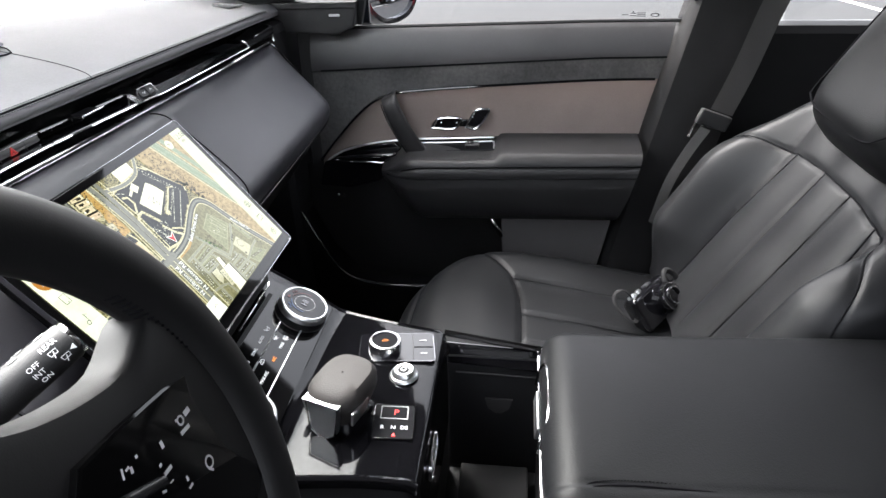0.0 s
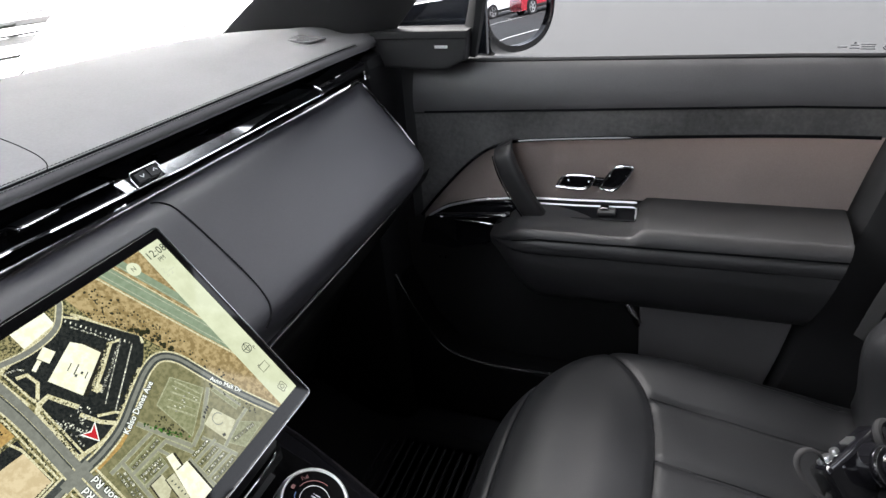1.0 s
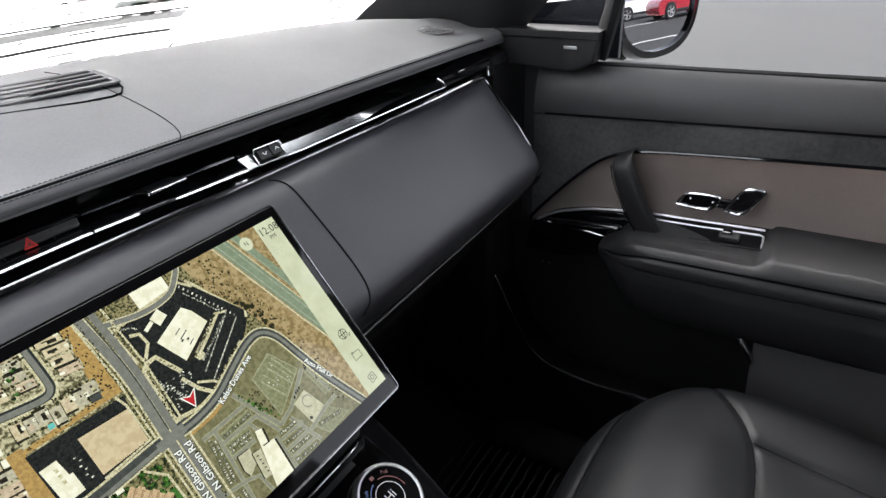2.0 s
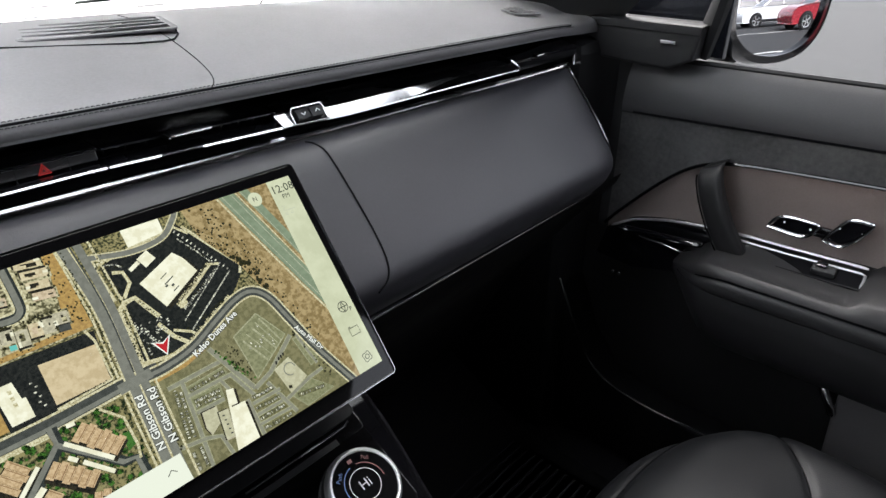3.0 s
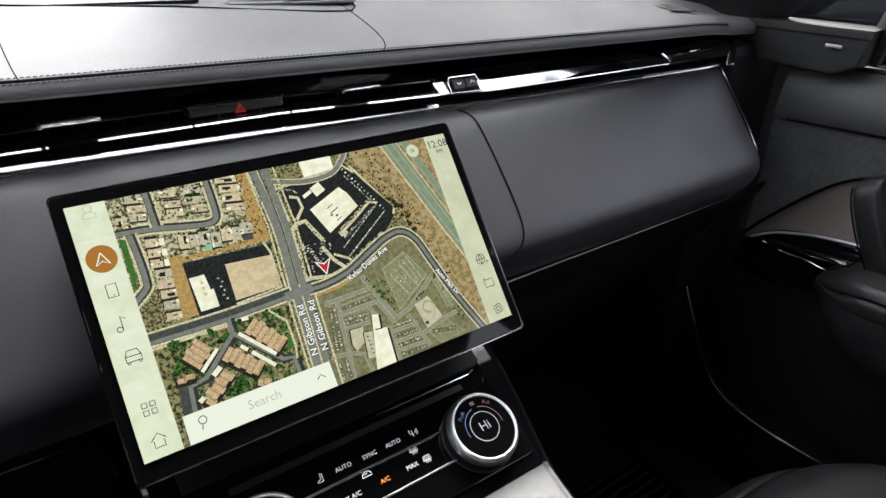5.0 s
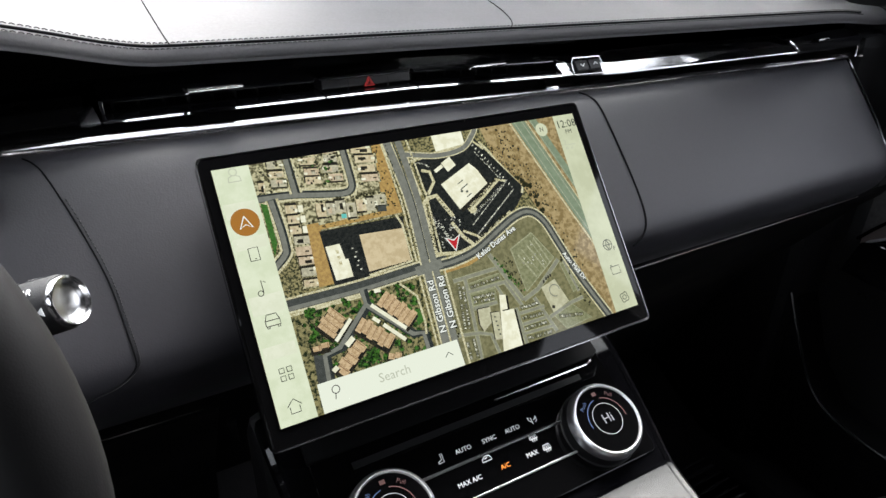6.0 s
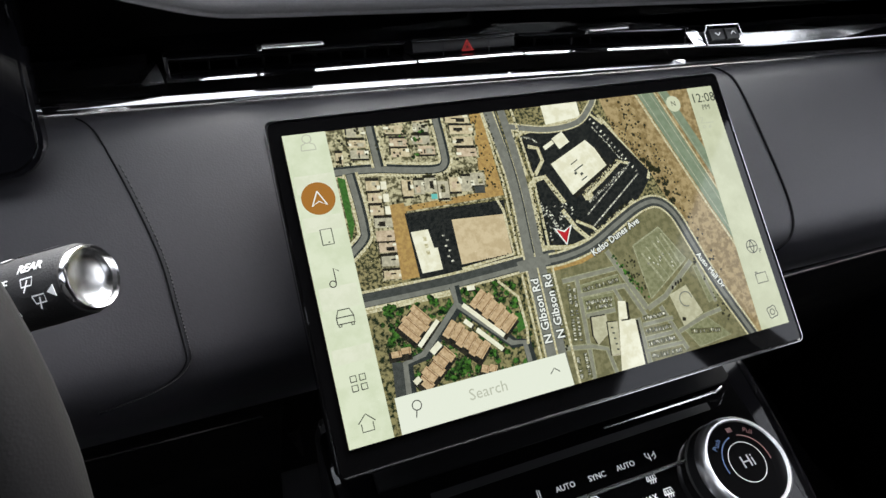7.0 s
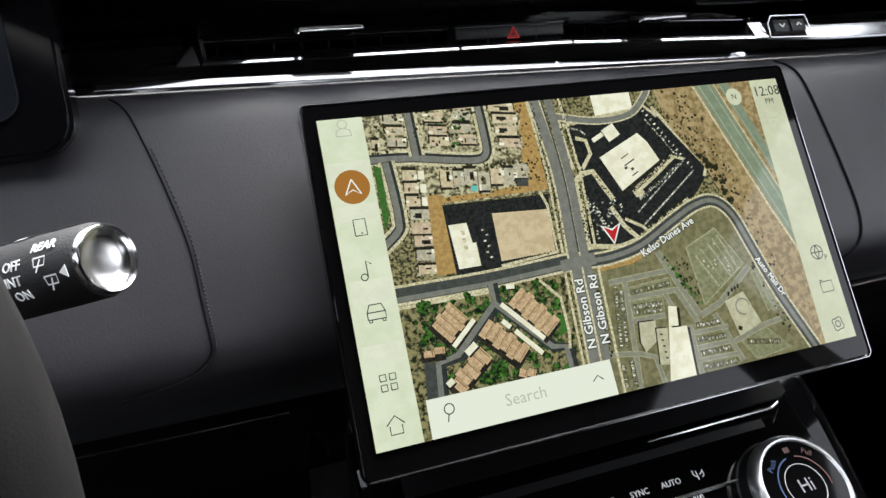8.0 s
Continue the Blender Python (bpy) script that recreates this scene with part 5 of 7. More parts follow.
def smooth_outline(points, n=4):
    c = spline([(x, y, 0) for x, y in points + points[:1]], n)[:-1]
    return [(p.x, p.y) for p in c]


plate = smooth_outline(mirrored([(0.02, 0.086), (0.045, 0.078), (0.065, 0.066), (0.09, 0.056), (0.115, 0.052), (0.145, 0.062), (0.163, 0.045), (0.168, 0.0), (0.163, -0.06), (0.145, -0.085), (0.12, -0.080), (0.085, -0.085), (0.055, -0.11), (0.038, -0.15), (0.03, -0.165)]))
bmp = bmesh.new()
rows = []
for k, z in ((1.0, -0.016), (1.0, -0.004), (0.985, 0.003), (0.96, 0.007), (0.90, 0.009), (0.6, 0.010), (0.0, 0.010)):
    rows.append([WM @ Vector((x * (0.5 + 0.5 * k if k > 0.5 else k), -0.01 + (y + 0.01) * k, z)) for x, y in plate])
part("spoke_plate", sheet(rows, closed=True, bm=bmp), WHEELSKIN, wheel, "leather covered spokes")
for s in (1, -1):
    o = smooth_outline([(s * x, y) for x, y in [(0.062, 0.041), (0.098, 0.035), (0.140, 0.0245), (0.157, 0.012), (0.165, -0.006), (0.165, -0.030), (0.156, -0.053), (0.136, -0.063), (0.10, -0.066), (0.066, -0.055), (0.052, -0.02), (0.050, 0.026)]])
    m = WM @ pose(0, 0, 0.017, 0, s * 3, 0)
    pad = part("switch_pad", prism(o, 0.014, m, 0.002), PANEL, wheel, "gloss black switch pad")
    for x0, y0, x1, y1, w in ((0.1139, 0.0063, 0.1217, 0.0050, 0.0022), (0.1228, 0.0109, 0.1280, 0.0105, 0.0030), (0.1155, 0.0135, 0.1170, 0.0128, 0.0016), (0.1011, 0.0148, 0.1003, 0.0111, 0.0022), (0.0849, 0.0214, 0.0866, 0.0212, 0.0016), (0.0760, 0.0243, 0.0737, 0.0199, 0.0013), (0.0769, 0.0218, 0.0795, 0.0216, 0.0012), (0.0802, 0.0209, 0.0790, 0.0180, 0.0018), (0.0916, 0.0027, 0.0979, 0.0019, 0.0020), (0.0920, 0.0075, 0.0941, 0.0074, 0.0016), (0.0912, -0.0026, 0.0939, -0.0032, 0.0008), (0.1009, -0.0089, 0.1003, -0.0115, 0.0016), (0.0981, -0.0144, 0.1016, -0.0146, 0.0014), (0.0846, -0.0012, 0.0872, -0.0028, 0.0014), (0.1151, -0.0192, 0.1174, -0.0230, 0.0014)):
        on_path([(s * x0, y0), (s * x1, y1)], w, m, GREYMARK, pad, "switch_mark", lift=0.0006)
    for cx, cy, r in ((0.1187, 0.0110, 0.0022), (0.1181, -0.0178, 0.0030)):
        on_path([(s * cx + r * math.cos(math.tau * k / 16), cy + r * math.sin(math.tau * k / 16)) for k in range(17)], 0.0011, m, GREYMARK, pad, "switch_mark", lift=0.0006)
    part("scroll_bar", box((0.026, 0.005, 0.003), m @ pose(s * 0.0785, 0.0072, 0.0015, 0, 0, s * -29), 0.0012), SWITCH, pad, "slim scroll bar")
    pd = smooth_outline([(s * x, y) for x, y in [(0.080, 0.022), (0.108, 0.040), (0.128, 0.030), (0.138, 0.0), (0.13, -0.04), (0.085, -0.03)]])
    pdl = part("paddle", prism(pd, 0.005, WM @ pose(0, 0, -0.03), 0.0015), PLASTIC, wheel, "dark grey shift paddle")
# stitches on the inner rim beside the spokes
st = bmesh.new()
for k in range(14):
    a = radians(12 + 1.4 * k)
    c = Vector((0.1535 * math.cos(a), 0.1535 * math.sin(a), 0.004))
    tube([WM @ (c + Vector((0.002, 0.0, 0.006))), WM @ (c + Vector((-0.001, 0.001, 0.0))), WM @ (c + Vector((0.002, 0.002, -0.005)))], 0.0007, 4, st)
tagged(part("stitching", st, SEAM, rim_ob), kind="stuff")

# ---- wiper stalk ----
stalk = thing("wiper_stalk", "grey wiper stalk with silver end knob and white symbols", "stalk")
sd = Vector((0.796, -0.501, 0.333)).normalized()
tip = Vector((-0.229, -0.065, 1.285))
ux = Vector((0, 0, 1)).cross(sd).normalized()
SM = frame_at(tip, ux, sd.cross(ux))
part("stalk_body", lathe([(0.0, -0.16), (0.009, -0.16), (0.0098, -0.12), (0.0110, -0.085), (0.0113, -0.060), (0.0126, -0.057), (0.0130, -0.052), (0.0127, -0.02), (0.0123, -0.003), (0.0117, -0.0012), (0.0110, -0.001)], SM), PLASTIC, stalk, "dark grey stalk")
knob = part("end_knob", lathe([(0.0109, -0.003), (0.0109, 0.0002), (0.0093, -0.0006), (0.0085, -0.0014), (0.006, -0.002), (0.003, -0.0023), (0.0, -0.0024)], SM), MIDCHROME, stalk, "brushed silver dished end knob")
part("knob_rim", lathe([(0.0112, -0.003), (0.0113, 0.0008), (0.0107, 0.0016), (0.0099, 0.0012), (0.0095, -0.0004)], SM), CHROME, knob)


def stalk_plane(along, turn):
    """A small plane on the stalk's skin, x along it, turned about it."""
    n = Matrix.Rotation(radians(turn), 3, sd) @ (Vector((0.2, -0.75, 0.6)) - sd * Vector((0.2, -0.75, 0.6)).dot(sd)).normalized()
    r = 0.0130 + (0.0137 - 0.0132) * min(0.0, (-0.02 - along)) / 0.017
    return frame_at(tip + sd * along + n * r, sd, n.cross(sd))


for txt, al, tu, sz in (("REAR", -0.0125, -22, 0.0046), ("OFF", -0.0255, -2, 0.0046), ("INT", -0.0255, 20, 0.0046), ("ON", -0.0240, 42, 0.0046)):
    words(txt, sz, stalk_plane(al, tu), WHITEMARK, stalk)
for al, tu in ((-0.0130, 0), (-0.0095, 28)):
    m = stalk_plane(al, tu)
    on_path([(-0.0026, 0.0012), (-0.0022, -0.0015), (0.0022, -0.0015), (0.0026, 0.0012), (-0.0026, 0.0012)], 0.0005, m, WHITEMARK, stalk, "wiper_symbol", lift=0.0002)
    on_path([(-0.001, -0.0035), (0.0005, 0.0005)], 0.0006, m, WHITEMARK, stalk, "wiper_symbol", lift=0.0003)
part("pointer", prism([(-0.0016, 0), (0.0016, 0.002), (0.0016, -0.002)], 0.0002, stalk_plane(-0.0040, 22) @ pose(0, 0, 0.0003)), WHITEMARK, stalk)
for al, tu, w in ((-0.012, -70, 0.006), (-0.016, -95, 0.008), (-0.026, -80, 0.007), (-0.030, -60, 0.005), (-0.036, -90, 0.008), (-0.042, -70, 0.005), (-0.044, -105, 0.006)):
    m = stalk_plane(al, tu)
    on_path([(-w / 2, 0), (w / 2, 0)], 0.0022, m, GREYMARK, stalk, "stalk_mark", lift=0.0003)

# ---- centre console ----
console = thing("centre_console", "gloss black centre console with climate panel and storage bin", "console")
sec = [(0.02, 1.120), (-0.02, 1.1075), (-0.075, 1.0795), (-0.106, 1.063), (-0.122, 1.0565), (-0.16, 1.053), (-0.20, 1.050), (-0.242, 1.0455), (-0.250, 1.040), (-0.252, 1.02), (-0.252, 0.90)]
cs = [(p.x, p.y) for p in spline([(y, z, 0) for y, z in sec], 5)]


def top_z(y):
    for (y0, z0), (y1, z1) in zip(cs, cs[1:]):
        if y1 <= y <= y0:
            return z0 + (z1 - z0) * (y - y0) / (y1 - y0 - 1e-9)
    return cs[0][1] if y > 0 else 1.04


def console_half(y):
    return 0.150 - 0.032 * smooth01(0.0, -0.25, y)


rows = []
for k in range(25):
    u = -1 + 2 * k / 24
    rows.append([(u * (console_half(y) - 0.005), y, z) for y, z in cs])
part("top_panel", sheet(rows, 0.004), CONSOLE, console, "gloss black top panel")
# grey rails along both sides, from under the screen down to the bin
for s in (1, -1):
    rows = []
    for k in range(31):
        t = k / 30
        y = 0.012 - 0.262 * t
        z = top_z(y)
        w = console_half(y)
        d = 0.006
        rows.append([(s * (w - d), y, z + 0.0006), (s * (w - 0.003), y, z + 0.0016), (s * w, y, z), (s * (w + 0.0015), y, z - 0.006), (s * (w - 0.001), y, z - 0.012)])
    part("side_rail", sheet(rows, 0.002), RAIL, console, "polished grey side rail")
    side = []
    for k in range(21):
        y = 0.02 - 0.272 * k / 20
        w = console_half(y)
        side.append([(s * (w - 0.001), y, top_z(y) - 0.012), (s * (w - 0.002), y, top_z(y) - 0.05), (s * (w - 0.006), y, 0.85), (s * 0.13, y, 0.53)])
    part("side_panel", sheet(side, 0.006), PLASTIC, console, "black side panel")
    part("rail_tip", prism([(0, 0), (0.007, 0.016), (-0.001, 0.018)], 0.003, frame_at((s * 0.160, 0.030, 1.088), (s, 0, 0), (0, 0.7, 1)), 0.0006), CHROME, console, "bright rail tip")
part("foot", box((0.24, 0.30, 0.36), pose(0, 0.16, 0.70), 0.02), DARK, console)

# bin between the panel and the armrest
part("bin_floor", box((0.24, 0.16, 0.01), pose(0, -0.33, 0.80)), DARK, console, "black bin floor")
part("bin_wall", box((0.010, 0.16, 0.20), pose(0.128, -0.33, 0.905), 0.003), DARK, console, "black bin wall")
part("bin_wall", box((0.010, 0.16, 0.20), pose(-0.128, -0.33, 0.905), 0.003), DARK, console)
part("bin_tray", box((0.20, 0.09, 0.006), pose(0.0, -0.315, 0.835), 0.002), DARK, console)
part("bin_strip", box((0.004, 0.075, 0.010), pose(0.01, -0.312, 0.844), 0.001), SATIN, console)
part("tray_line", tube([(0.122, -0.262, 0.978), (0.122, -0.365, 0.975)], 0.0012, 6), PLASTIC, console)
part("tray_grip", prism([(-0.018, 0.012), (0.018, 0.012), (0.014, -0.004), (0.004, -0.012), (-0.004, -0.012), (-0.014, -0.004)], 0.003, frame_at((0.1225, -0.318, 0.925), (0, -1, 0), (0, 0, 1)) @ pose(0, 0, 0, 0, 180, 0), 0.001), PLASTIC, console, "grey tray grip")
for s in (1, -1):
    part("bin_rail", tube([(s * 0.134, -0.247, 1.030), (s * 0.131, -0.31, 1.022), (s * 0.128, -0.378, 1.014)], 0.004, 8), DARKCHROME, console, "dark chrome bin rail")
    part("bin_cheek", box((0.006, 0.13, 0.028), pose(s * 0.1265, -0.312, 1.002, 3, s * 18, 0), 0.002), GLOSS, console, "gloss cheek")
hm = frame_at((-0.045, -0.2545, 1.005), (1, 0, 0), (0, 0, 1))
part("slot_handle", ring_plate(rounded(0.055, 0.026, 0.008), rounded(0.048, 0.019, 0.006), 0.003, hm @ pose(0, 0, 0.002)), CHROME, console, "chrome framed slot")
part("slot", prism(rounded(0.048, 0.019, 0.006), 0.001, hm @ pose(0, 0, 0.001)), RAIL, console)

# ---- armrest ----
armrest = thing("console_armrest", "closed charcoal leather centre armrest with stitched edge and chrome latch", "armrest")
rows = []
AL, AW = 0.46, 0.272
for i in range(61):
    row = []
    for j in range(61):
        u, v = math.sin((-1 + 2 * i / 60) * math.pi / 2), math.sin((-1 + 2 * j / 60) * math.pi / 2)
        k = max(abs(u), abs(v))
        e = (abs(u) ** 9 + abs(v) ** 9) ** (1 / 9)
        s = k / e if e else 1
        x, y = u * s * AW / 2, v * s * AL / 2
        fillet = 0.0
        for d, r in ((AW / 2 - abs(x), 0.028), (AL / 2 - abs(y), 0.035)):
            q = max(0.0, 1 - d / r)
            fillet += r * (1 - math.sqrt(max(0.0, 1 - q * q)))
        z = 1.052 + 0.006 * (1 - u * u) + 0.014 * smooth01(-0.42, -0.80, -0.595 + y) - fillet - 0.002 * math.exp(-((x + 0.105) / 0.003) ** 2)
        row.append((x - 0.002, -0.595 + y, z))
    rows.append(row)
ab = sheet(rows)
edge = [rows[0][j] for j in range(61)] + [rows[i][60] for i in range(1, 61)] + [rows[60][j] for j in range(59, -1, -1)] + [rows[i][0] for i in range(59, 0, -1)]
sheet([edge + edge[:1], [(x * 0.99, y, 0.99) for x, y, z in edge + edge[:1]]], bm=ab)
bmesh.ops.remove_doubles(ab, verts=ab.verts[:], dist=0.0003)
part("lid", ab, ARMSKIN, armrest, "padded charcoal leather lid")
part("base", box((0.262, 0.45, 0.46), pose(0, -0.597, 0.758), 0.012), DARK, armrest, "black armrest base")
seam = spline([(-0.128, -0.372, 1.022), (-0.118, -0.392, 1.045), (-0.107, -0.425, 1.0535), (-0.107, -0.55, 1.0535), (-0.107, -0.80, 1.0535)], 8)
part("lid_seam", tube(seam, 0.0013, 6), SEAM, armrest)
st = bmesh.new()
for a, b in zip(seam[6:], seam[7:]):
    for k in range(4):
        p, q = a.lerp(b, k / 4), a.lerp(b, k / 4 + 0.16)
        tube([p + Vector((0.004, 0, 0.0006)), (p + q) / 2 + Vector((0.004, 0, 0.0014)), q + Vector((0.004, 0, 0.0006))], 0.0006, 4, st)
tagged(part("stitching", st, SEAM, armrest), kind="stuff")
part("chrome_edge", box((0.262, 0.005, 0.010), pose(0, -0.3660, 1.008), 0.0015), MIDCHROME, armrest, "bright chrome front edge")
latch = part("latch", tube(spline([(0.074, -0.362, 1.006), (0.074, -0.366, 1.030), (0.064, -0.372, 1.042), (0.020, -0.373, 1.043), (-0.020, -0.371, 1.040), (-0.034, -0.362, 1.008)], 5), 0.0019, 8), MIDCHROME, armrest, "chrome latch loop")
part("latch_plate", box((0.060, 0.004, 0.016), pose(0.020, -0.362, 1.010, 10), 0.0015), SATIN, latch)

# ---- climate panel ----
climate = thing("climate_panel", "gloss black climate panel with two chrome ringed dials", "controls")
CP = frame_at((0, -0.064, 1.0860), (1, 0, 0), (0, 1, 0.51))
part("plate", prism(rounded(0.255, 0.098, 0.006), 0.003, CP @ pose(0, 0, 0.0015), 0.0008), PANEL, climate, "gloss black plate")


def dial(x, label):
    m = CP @ pose(x, -0.016, 0.002)
    d = part("dial", lathe([(0.0, 0.0165), (0.0255, 0.0165), (0.0262, 0.016)], m), PANEL, climate, label)
    part("dial_ring", lathe([(0.0255, 0.0165), (0.0262, 0.0175), (0.0272, 0.0176), (0.0290, 0.0160), (0.0300, 0.013), (0.0302, 0.009)], m), DIALRING, d, "bright silver ring")
    part("dial_skirt", lathe([(0.0302, 0.009), (0.0298, 0.004), (0.0305, 0.0), (0.033, -0.001)], m), DARK, d)
    f = m @ pose(0, 0, 0.0168)
    part("inner_ring", ring_plate([(0.0125 * math.cos(a), 0.0125 * math.sin(a)) for a in [math.tau * k / 40 for k in range(40)]], [(0.0121 * math.cos(a), 0.0121 * math.sin(a)) for a in [math.tau * k / 40 for k in range(40)]], 0.0003, f), GREYMARK, d)
    return d, f


BLUE = material("blue scale", (0.02, 0.05, 0.12), 0.5, emit=(0.03, 0.2, 0.9), power=0.003)
REDSC = material("red scale", (0.05, 0.010, 0.010), 0.5, emit=(0.9, 0.05, 0.04), power=0.002)
DIMTXT = material("dim dial print", (0.16, 0.16, 0.18), 0.5, emit=(0.6, 0.65, 0.75), power=0.007)
for x, lab in ((0.090, "passenger climate dial reading Hi"), (-0.090, "driver climate dial reading Hi")):
    d, f = dial(x, lab)
    words("Hi", 0.0105, f @ pose(0, 0, 0.0004), DIMTXT, d)
    for a0, a1, mt in ((100, 190, BLUE), (80, -10, REDSC)):
        on_path([(0.0165 * math.cos(radians(a0 + (a1 - a0) * k / 12)), 0.0165 * math.sin(radians(a0 + (a1 - a0) * k / 12))) for k in range(13)], 0.0008, f, mt, d, "scale", lift=0.0004)
    words("Push", 0.0045, f @ pose(-0.014, 0.0145, 0.0004, 0, 0, 40), BLUE, d)
    words("Pull", 0.0045, f @ pose(0.012, 0.0165, 0.0004, 0, 0, -35), REDSC, d)
    on_path([(-0.002, 0.0205), (0.002, 0.0205)], 0.003, f, REDSC, d, "scale", lift=0.0004)
for pts, wdt in ((((-0.058, -0.001), (0.062, -0.001)), 0.0012), (((-0.05, -0.026), (0.062, -0.026)), 0.0010)):
    a, b = pts
    part("bright_line", tube([CP @ Vector((*a, 0.0022)), CP @ Vector((*b, 0.0022))], wdt, 6), SATIN, climate, "satin divider")
part("upper_slot", tube([CP @ Vector((0.02, 0.0335, 0.002)), CP @ Vector((0.112, 0.0335, 0.002)), CP @ Vector((0.118, 0.0355, 0.002))], 0.0009, 6), CHROME, climate, "thin chrome line")
# Matt strip added as the shade under the screen; it hides the plate's reflection.
part("shroud", prism([(-0.128, 0.0375), (0.122, 0.0375), (0.128, 0.041), (0.128, 0.066), (-0.128, 0.066)], 0.010, CP @ pose(0, 0, 0.0035), 0.001), VENTBLACK, climate, "matt black strip added as shade below the screen")
part("disc_slot", box((0.20, 0.005, 0.001), CP @ pose(0, 0.026, 0.0018)), DARK, climate)
TM = CP @ pose(0, 0, 0.0017)
for txt, x, y, mt in (("AUTO", -0.021, 0.0078, WHITEMARK), ("SYNC", 0.001, 0.0075, WHITEMARK), ("AUTO", 0.022, 0.0078, WHITEMARK), ("A/C", 0.003, -0.0145, AMBER), ("MAX", 0.027, -0.0145, WHITEMARK), ("MAX A/C", -0.027, -0.0145, WHITEMARK)):
    words(txt, 0.0048, TM @ pose(x, y, 0.0002), mt, climate)


def pictogram(x, y, kind, m, parent, mat, s=1.0):
    """Small line symbols."""
    def ln(*pts, w=0.0007):
        on_path([(x + a * s, y + b * s) for a, b in pts], w * s, m, mat, parent, "symbol", lift=0.0003)
    if kind == "screen":
        ln((-0.004, -0.001), (-0.003, 0.003), (0.003, 0.003), (0.004, -0.001), (-0.004, -0.001))
        for k in (-0.002, 0, 0.002):
            ln((k, -0.0035), (k + 0.0006, -0.0015), (k - 0.0004, 0.0005), (k, 0.002))
    if kind == "car":
        ln((-0.0045, -0.002), (-0.004, 0.0), (-0.001, 0.0025), (0.003, 0.002), (0.0045, 0.0), (0.0045, -0.002), (-0.0045, -0.002))
        ln((-0.002, 0.0), (0.001, 0.001))
    if kind == "seat":
        ln((0.001, 0.004), (0.0005, -0.001), (-0.003, -0.0025), (-0.003, -0.0035), (0.002, -0.0035), (0.0025, 0.0035))
    if kind == "air":
        ln((-0.004, 0.002), (-0.003, 0.0), (-0.001, -0.001))
        ln((-0.001, 0.003), (-0.001, -0.003))
        ln((0.001, 0.0), (0.004, 0.002))
        ln((0.002, -0.002), (0.004, -0.001), (0.004, 0.003))
        ln((-0.004, 0.003), (-0.003, 0.003), w=0.0015)


for x, y, k in ((0.041, 0.0085, "air"), (-0.040, 0.0085, "seat"), (0.034, -0.0045 + 0.0085 - 0.0075, "screen"), (-0.008, -0.005 + 0.001, "car"), (0.0405, -0.0142, "screen")):
    pictogram(x, y - 0.0005, k, TM, climate, WHITEMARK, 0.85)

# ---- gear selector, drive controls ----
selector = thing("gear_selector", "stubby gear selector with warm grey leather crown and silver front", "gear lever")
GM = pose(-0.040, -0.163, 1.046, 0, 0, -108) @ Matrix.Diagonal((1.12, 0.95, 0.80, 1))
sections = [((0.0, 0.004, -0.006), 0.024, 0.034), ((0, 0.003, 0.004), 0.023, 0.032), ((0, 0.0, 0.018), 0.020, 0.027), ((0, 0.002, 0.03), 0.023, 0.031), ((0, 0.004, 0.045), 0.0265, 0.037), ((0, 0.005, 0.058), 0.026, 0.037), ((0, 0.006, 0.066), 0.022, 0.032), ((0, 0.006, 0.069), 0.012, 0.018), ((0, 0.006, 0.0695), 0.001, 0.001)]
rows = [[GM @ Vector((c[0] + a * (abs(math.cos(t)) ** 0.7) * math.copysign(1, math.cos(t)), c[1] + b * (abs(math.sin(t)) ** 0.7) * math.copysign(1, math.sin(t)), c[2])) for t in [math.tau * k / 28 for k in range(28)]] for c, a, b in sections]
part("crown", sheet(rows[2:], closed=True), WARMGREY, selector, "warm grey leather crown")
part("neck", sheet(rows[:3], closed=True), GLOSS, selector, "gloss black neck")
part("front_blade", prism([(-0.018, 0.047), (0.018, 0.047), (0.014, 0.014), (0.0, 0.004), (-0.014, 0.014)], 0.007, frame_at(GM @ Vector((0, -0.0405, 0)), GM.to_3x3() @ Vector((1, 0, 0)), GM.to_3x3() @ Vector((0, 0.10, 1))), 0.0015), SATIN, selector, "satin silver front blade")
FB = frame_at(GM @ Vector((0, -0.0412, 0)), GM.to_3x3() @ Vector((1, 0, 0)), GM.to_3x3() @ Vector((0, 0.10, 1)))
part("blade_edge", tube([FB @ Vector((x, y, 0.0004)) for x, y in ((-0.018, 0.047), (0.018, 0.047), (0.014, 0.014), (0.0, 0.004), (-0.014, 0.014))], 0.0013, 6, closed=True), MIDCHROME, selector, "silver edge")
for s in (1, -1):
    part("side_blade", box((0.003, 0.03, 0.02), GM @ pose(s * 0.0245, -0.012, 0.036, 0, s * 6, 0), 0.001), SATIN, selector)
part("gaiter_plate", lathe([(0.034, 0.0), (0.031, 0.0018), (0.028, 0.0)], GM @ pose(0, 0.004, 0.0005) @ Matrix.Diagonal((1, 1.2, 1, 1))), DARKCHROME, selector)

panel = thing("drive_controls", "drive mode dial, start button and gear display on the console", "controls")
zt = lambda y: top_z(y) + 0.0012
DM = frame_at((0.072, -0.198, zt(-0.198)), (0.18, -1, -0.07), (1, 0.18, 0))
part("mode_plate", prism(rounded(0.086, 0.050, 0.004), 0.002, DM @ pose(0.0, 0, 0.0006), 0.0004), CONSOLE, panel, "gloss black control plate")
part("plate_line", ring_plate(rounded(0.088, 0.052, 0.005), rounded(0.0865, 0.0505, 0.0043), 0.001, DM @ pose(0, 0, 0.0009)), DARKCHROME, panel)
md = part("mode_dial", lathe([(0, 0.010), (0.0145, 0.010), (0.0150, 0.0105)], DM @ pose(-0.014, 0, 0)), PAD, panel, "round drive mode dial")
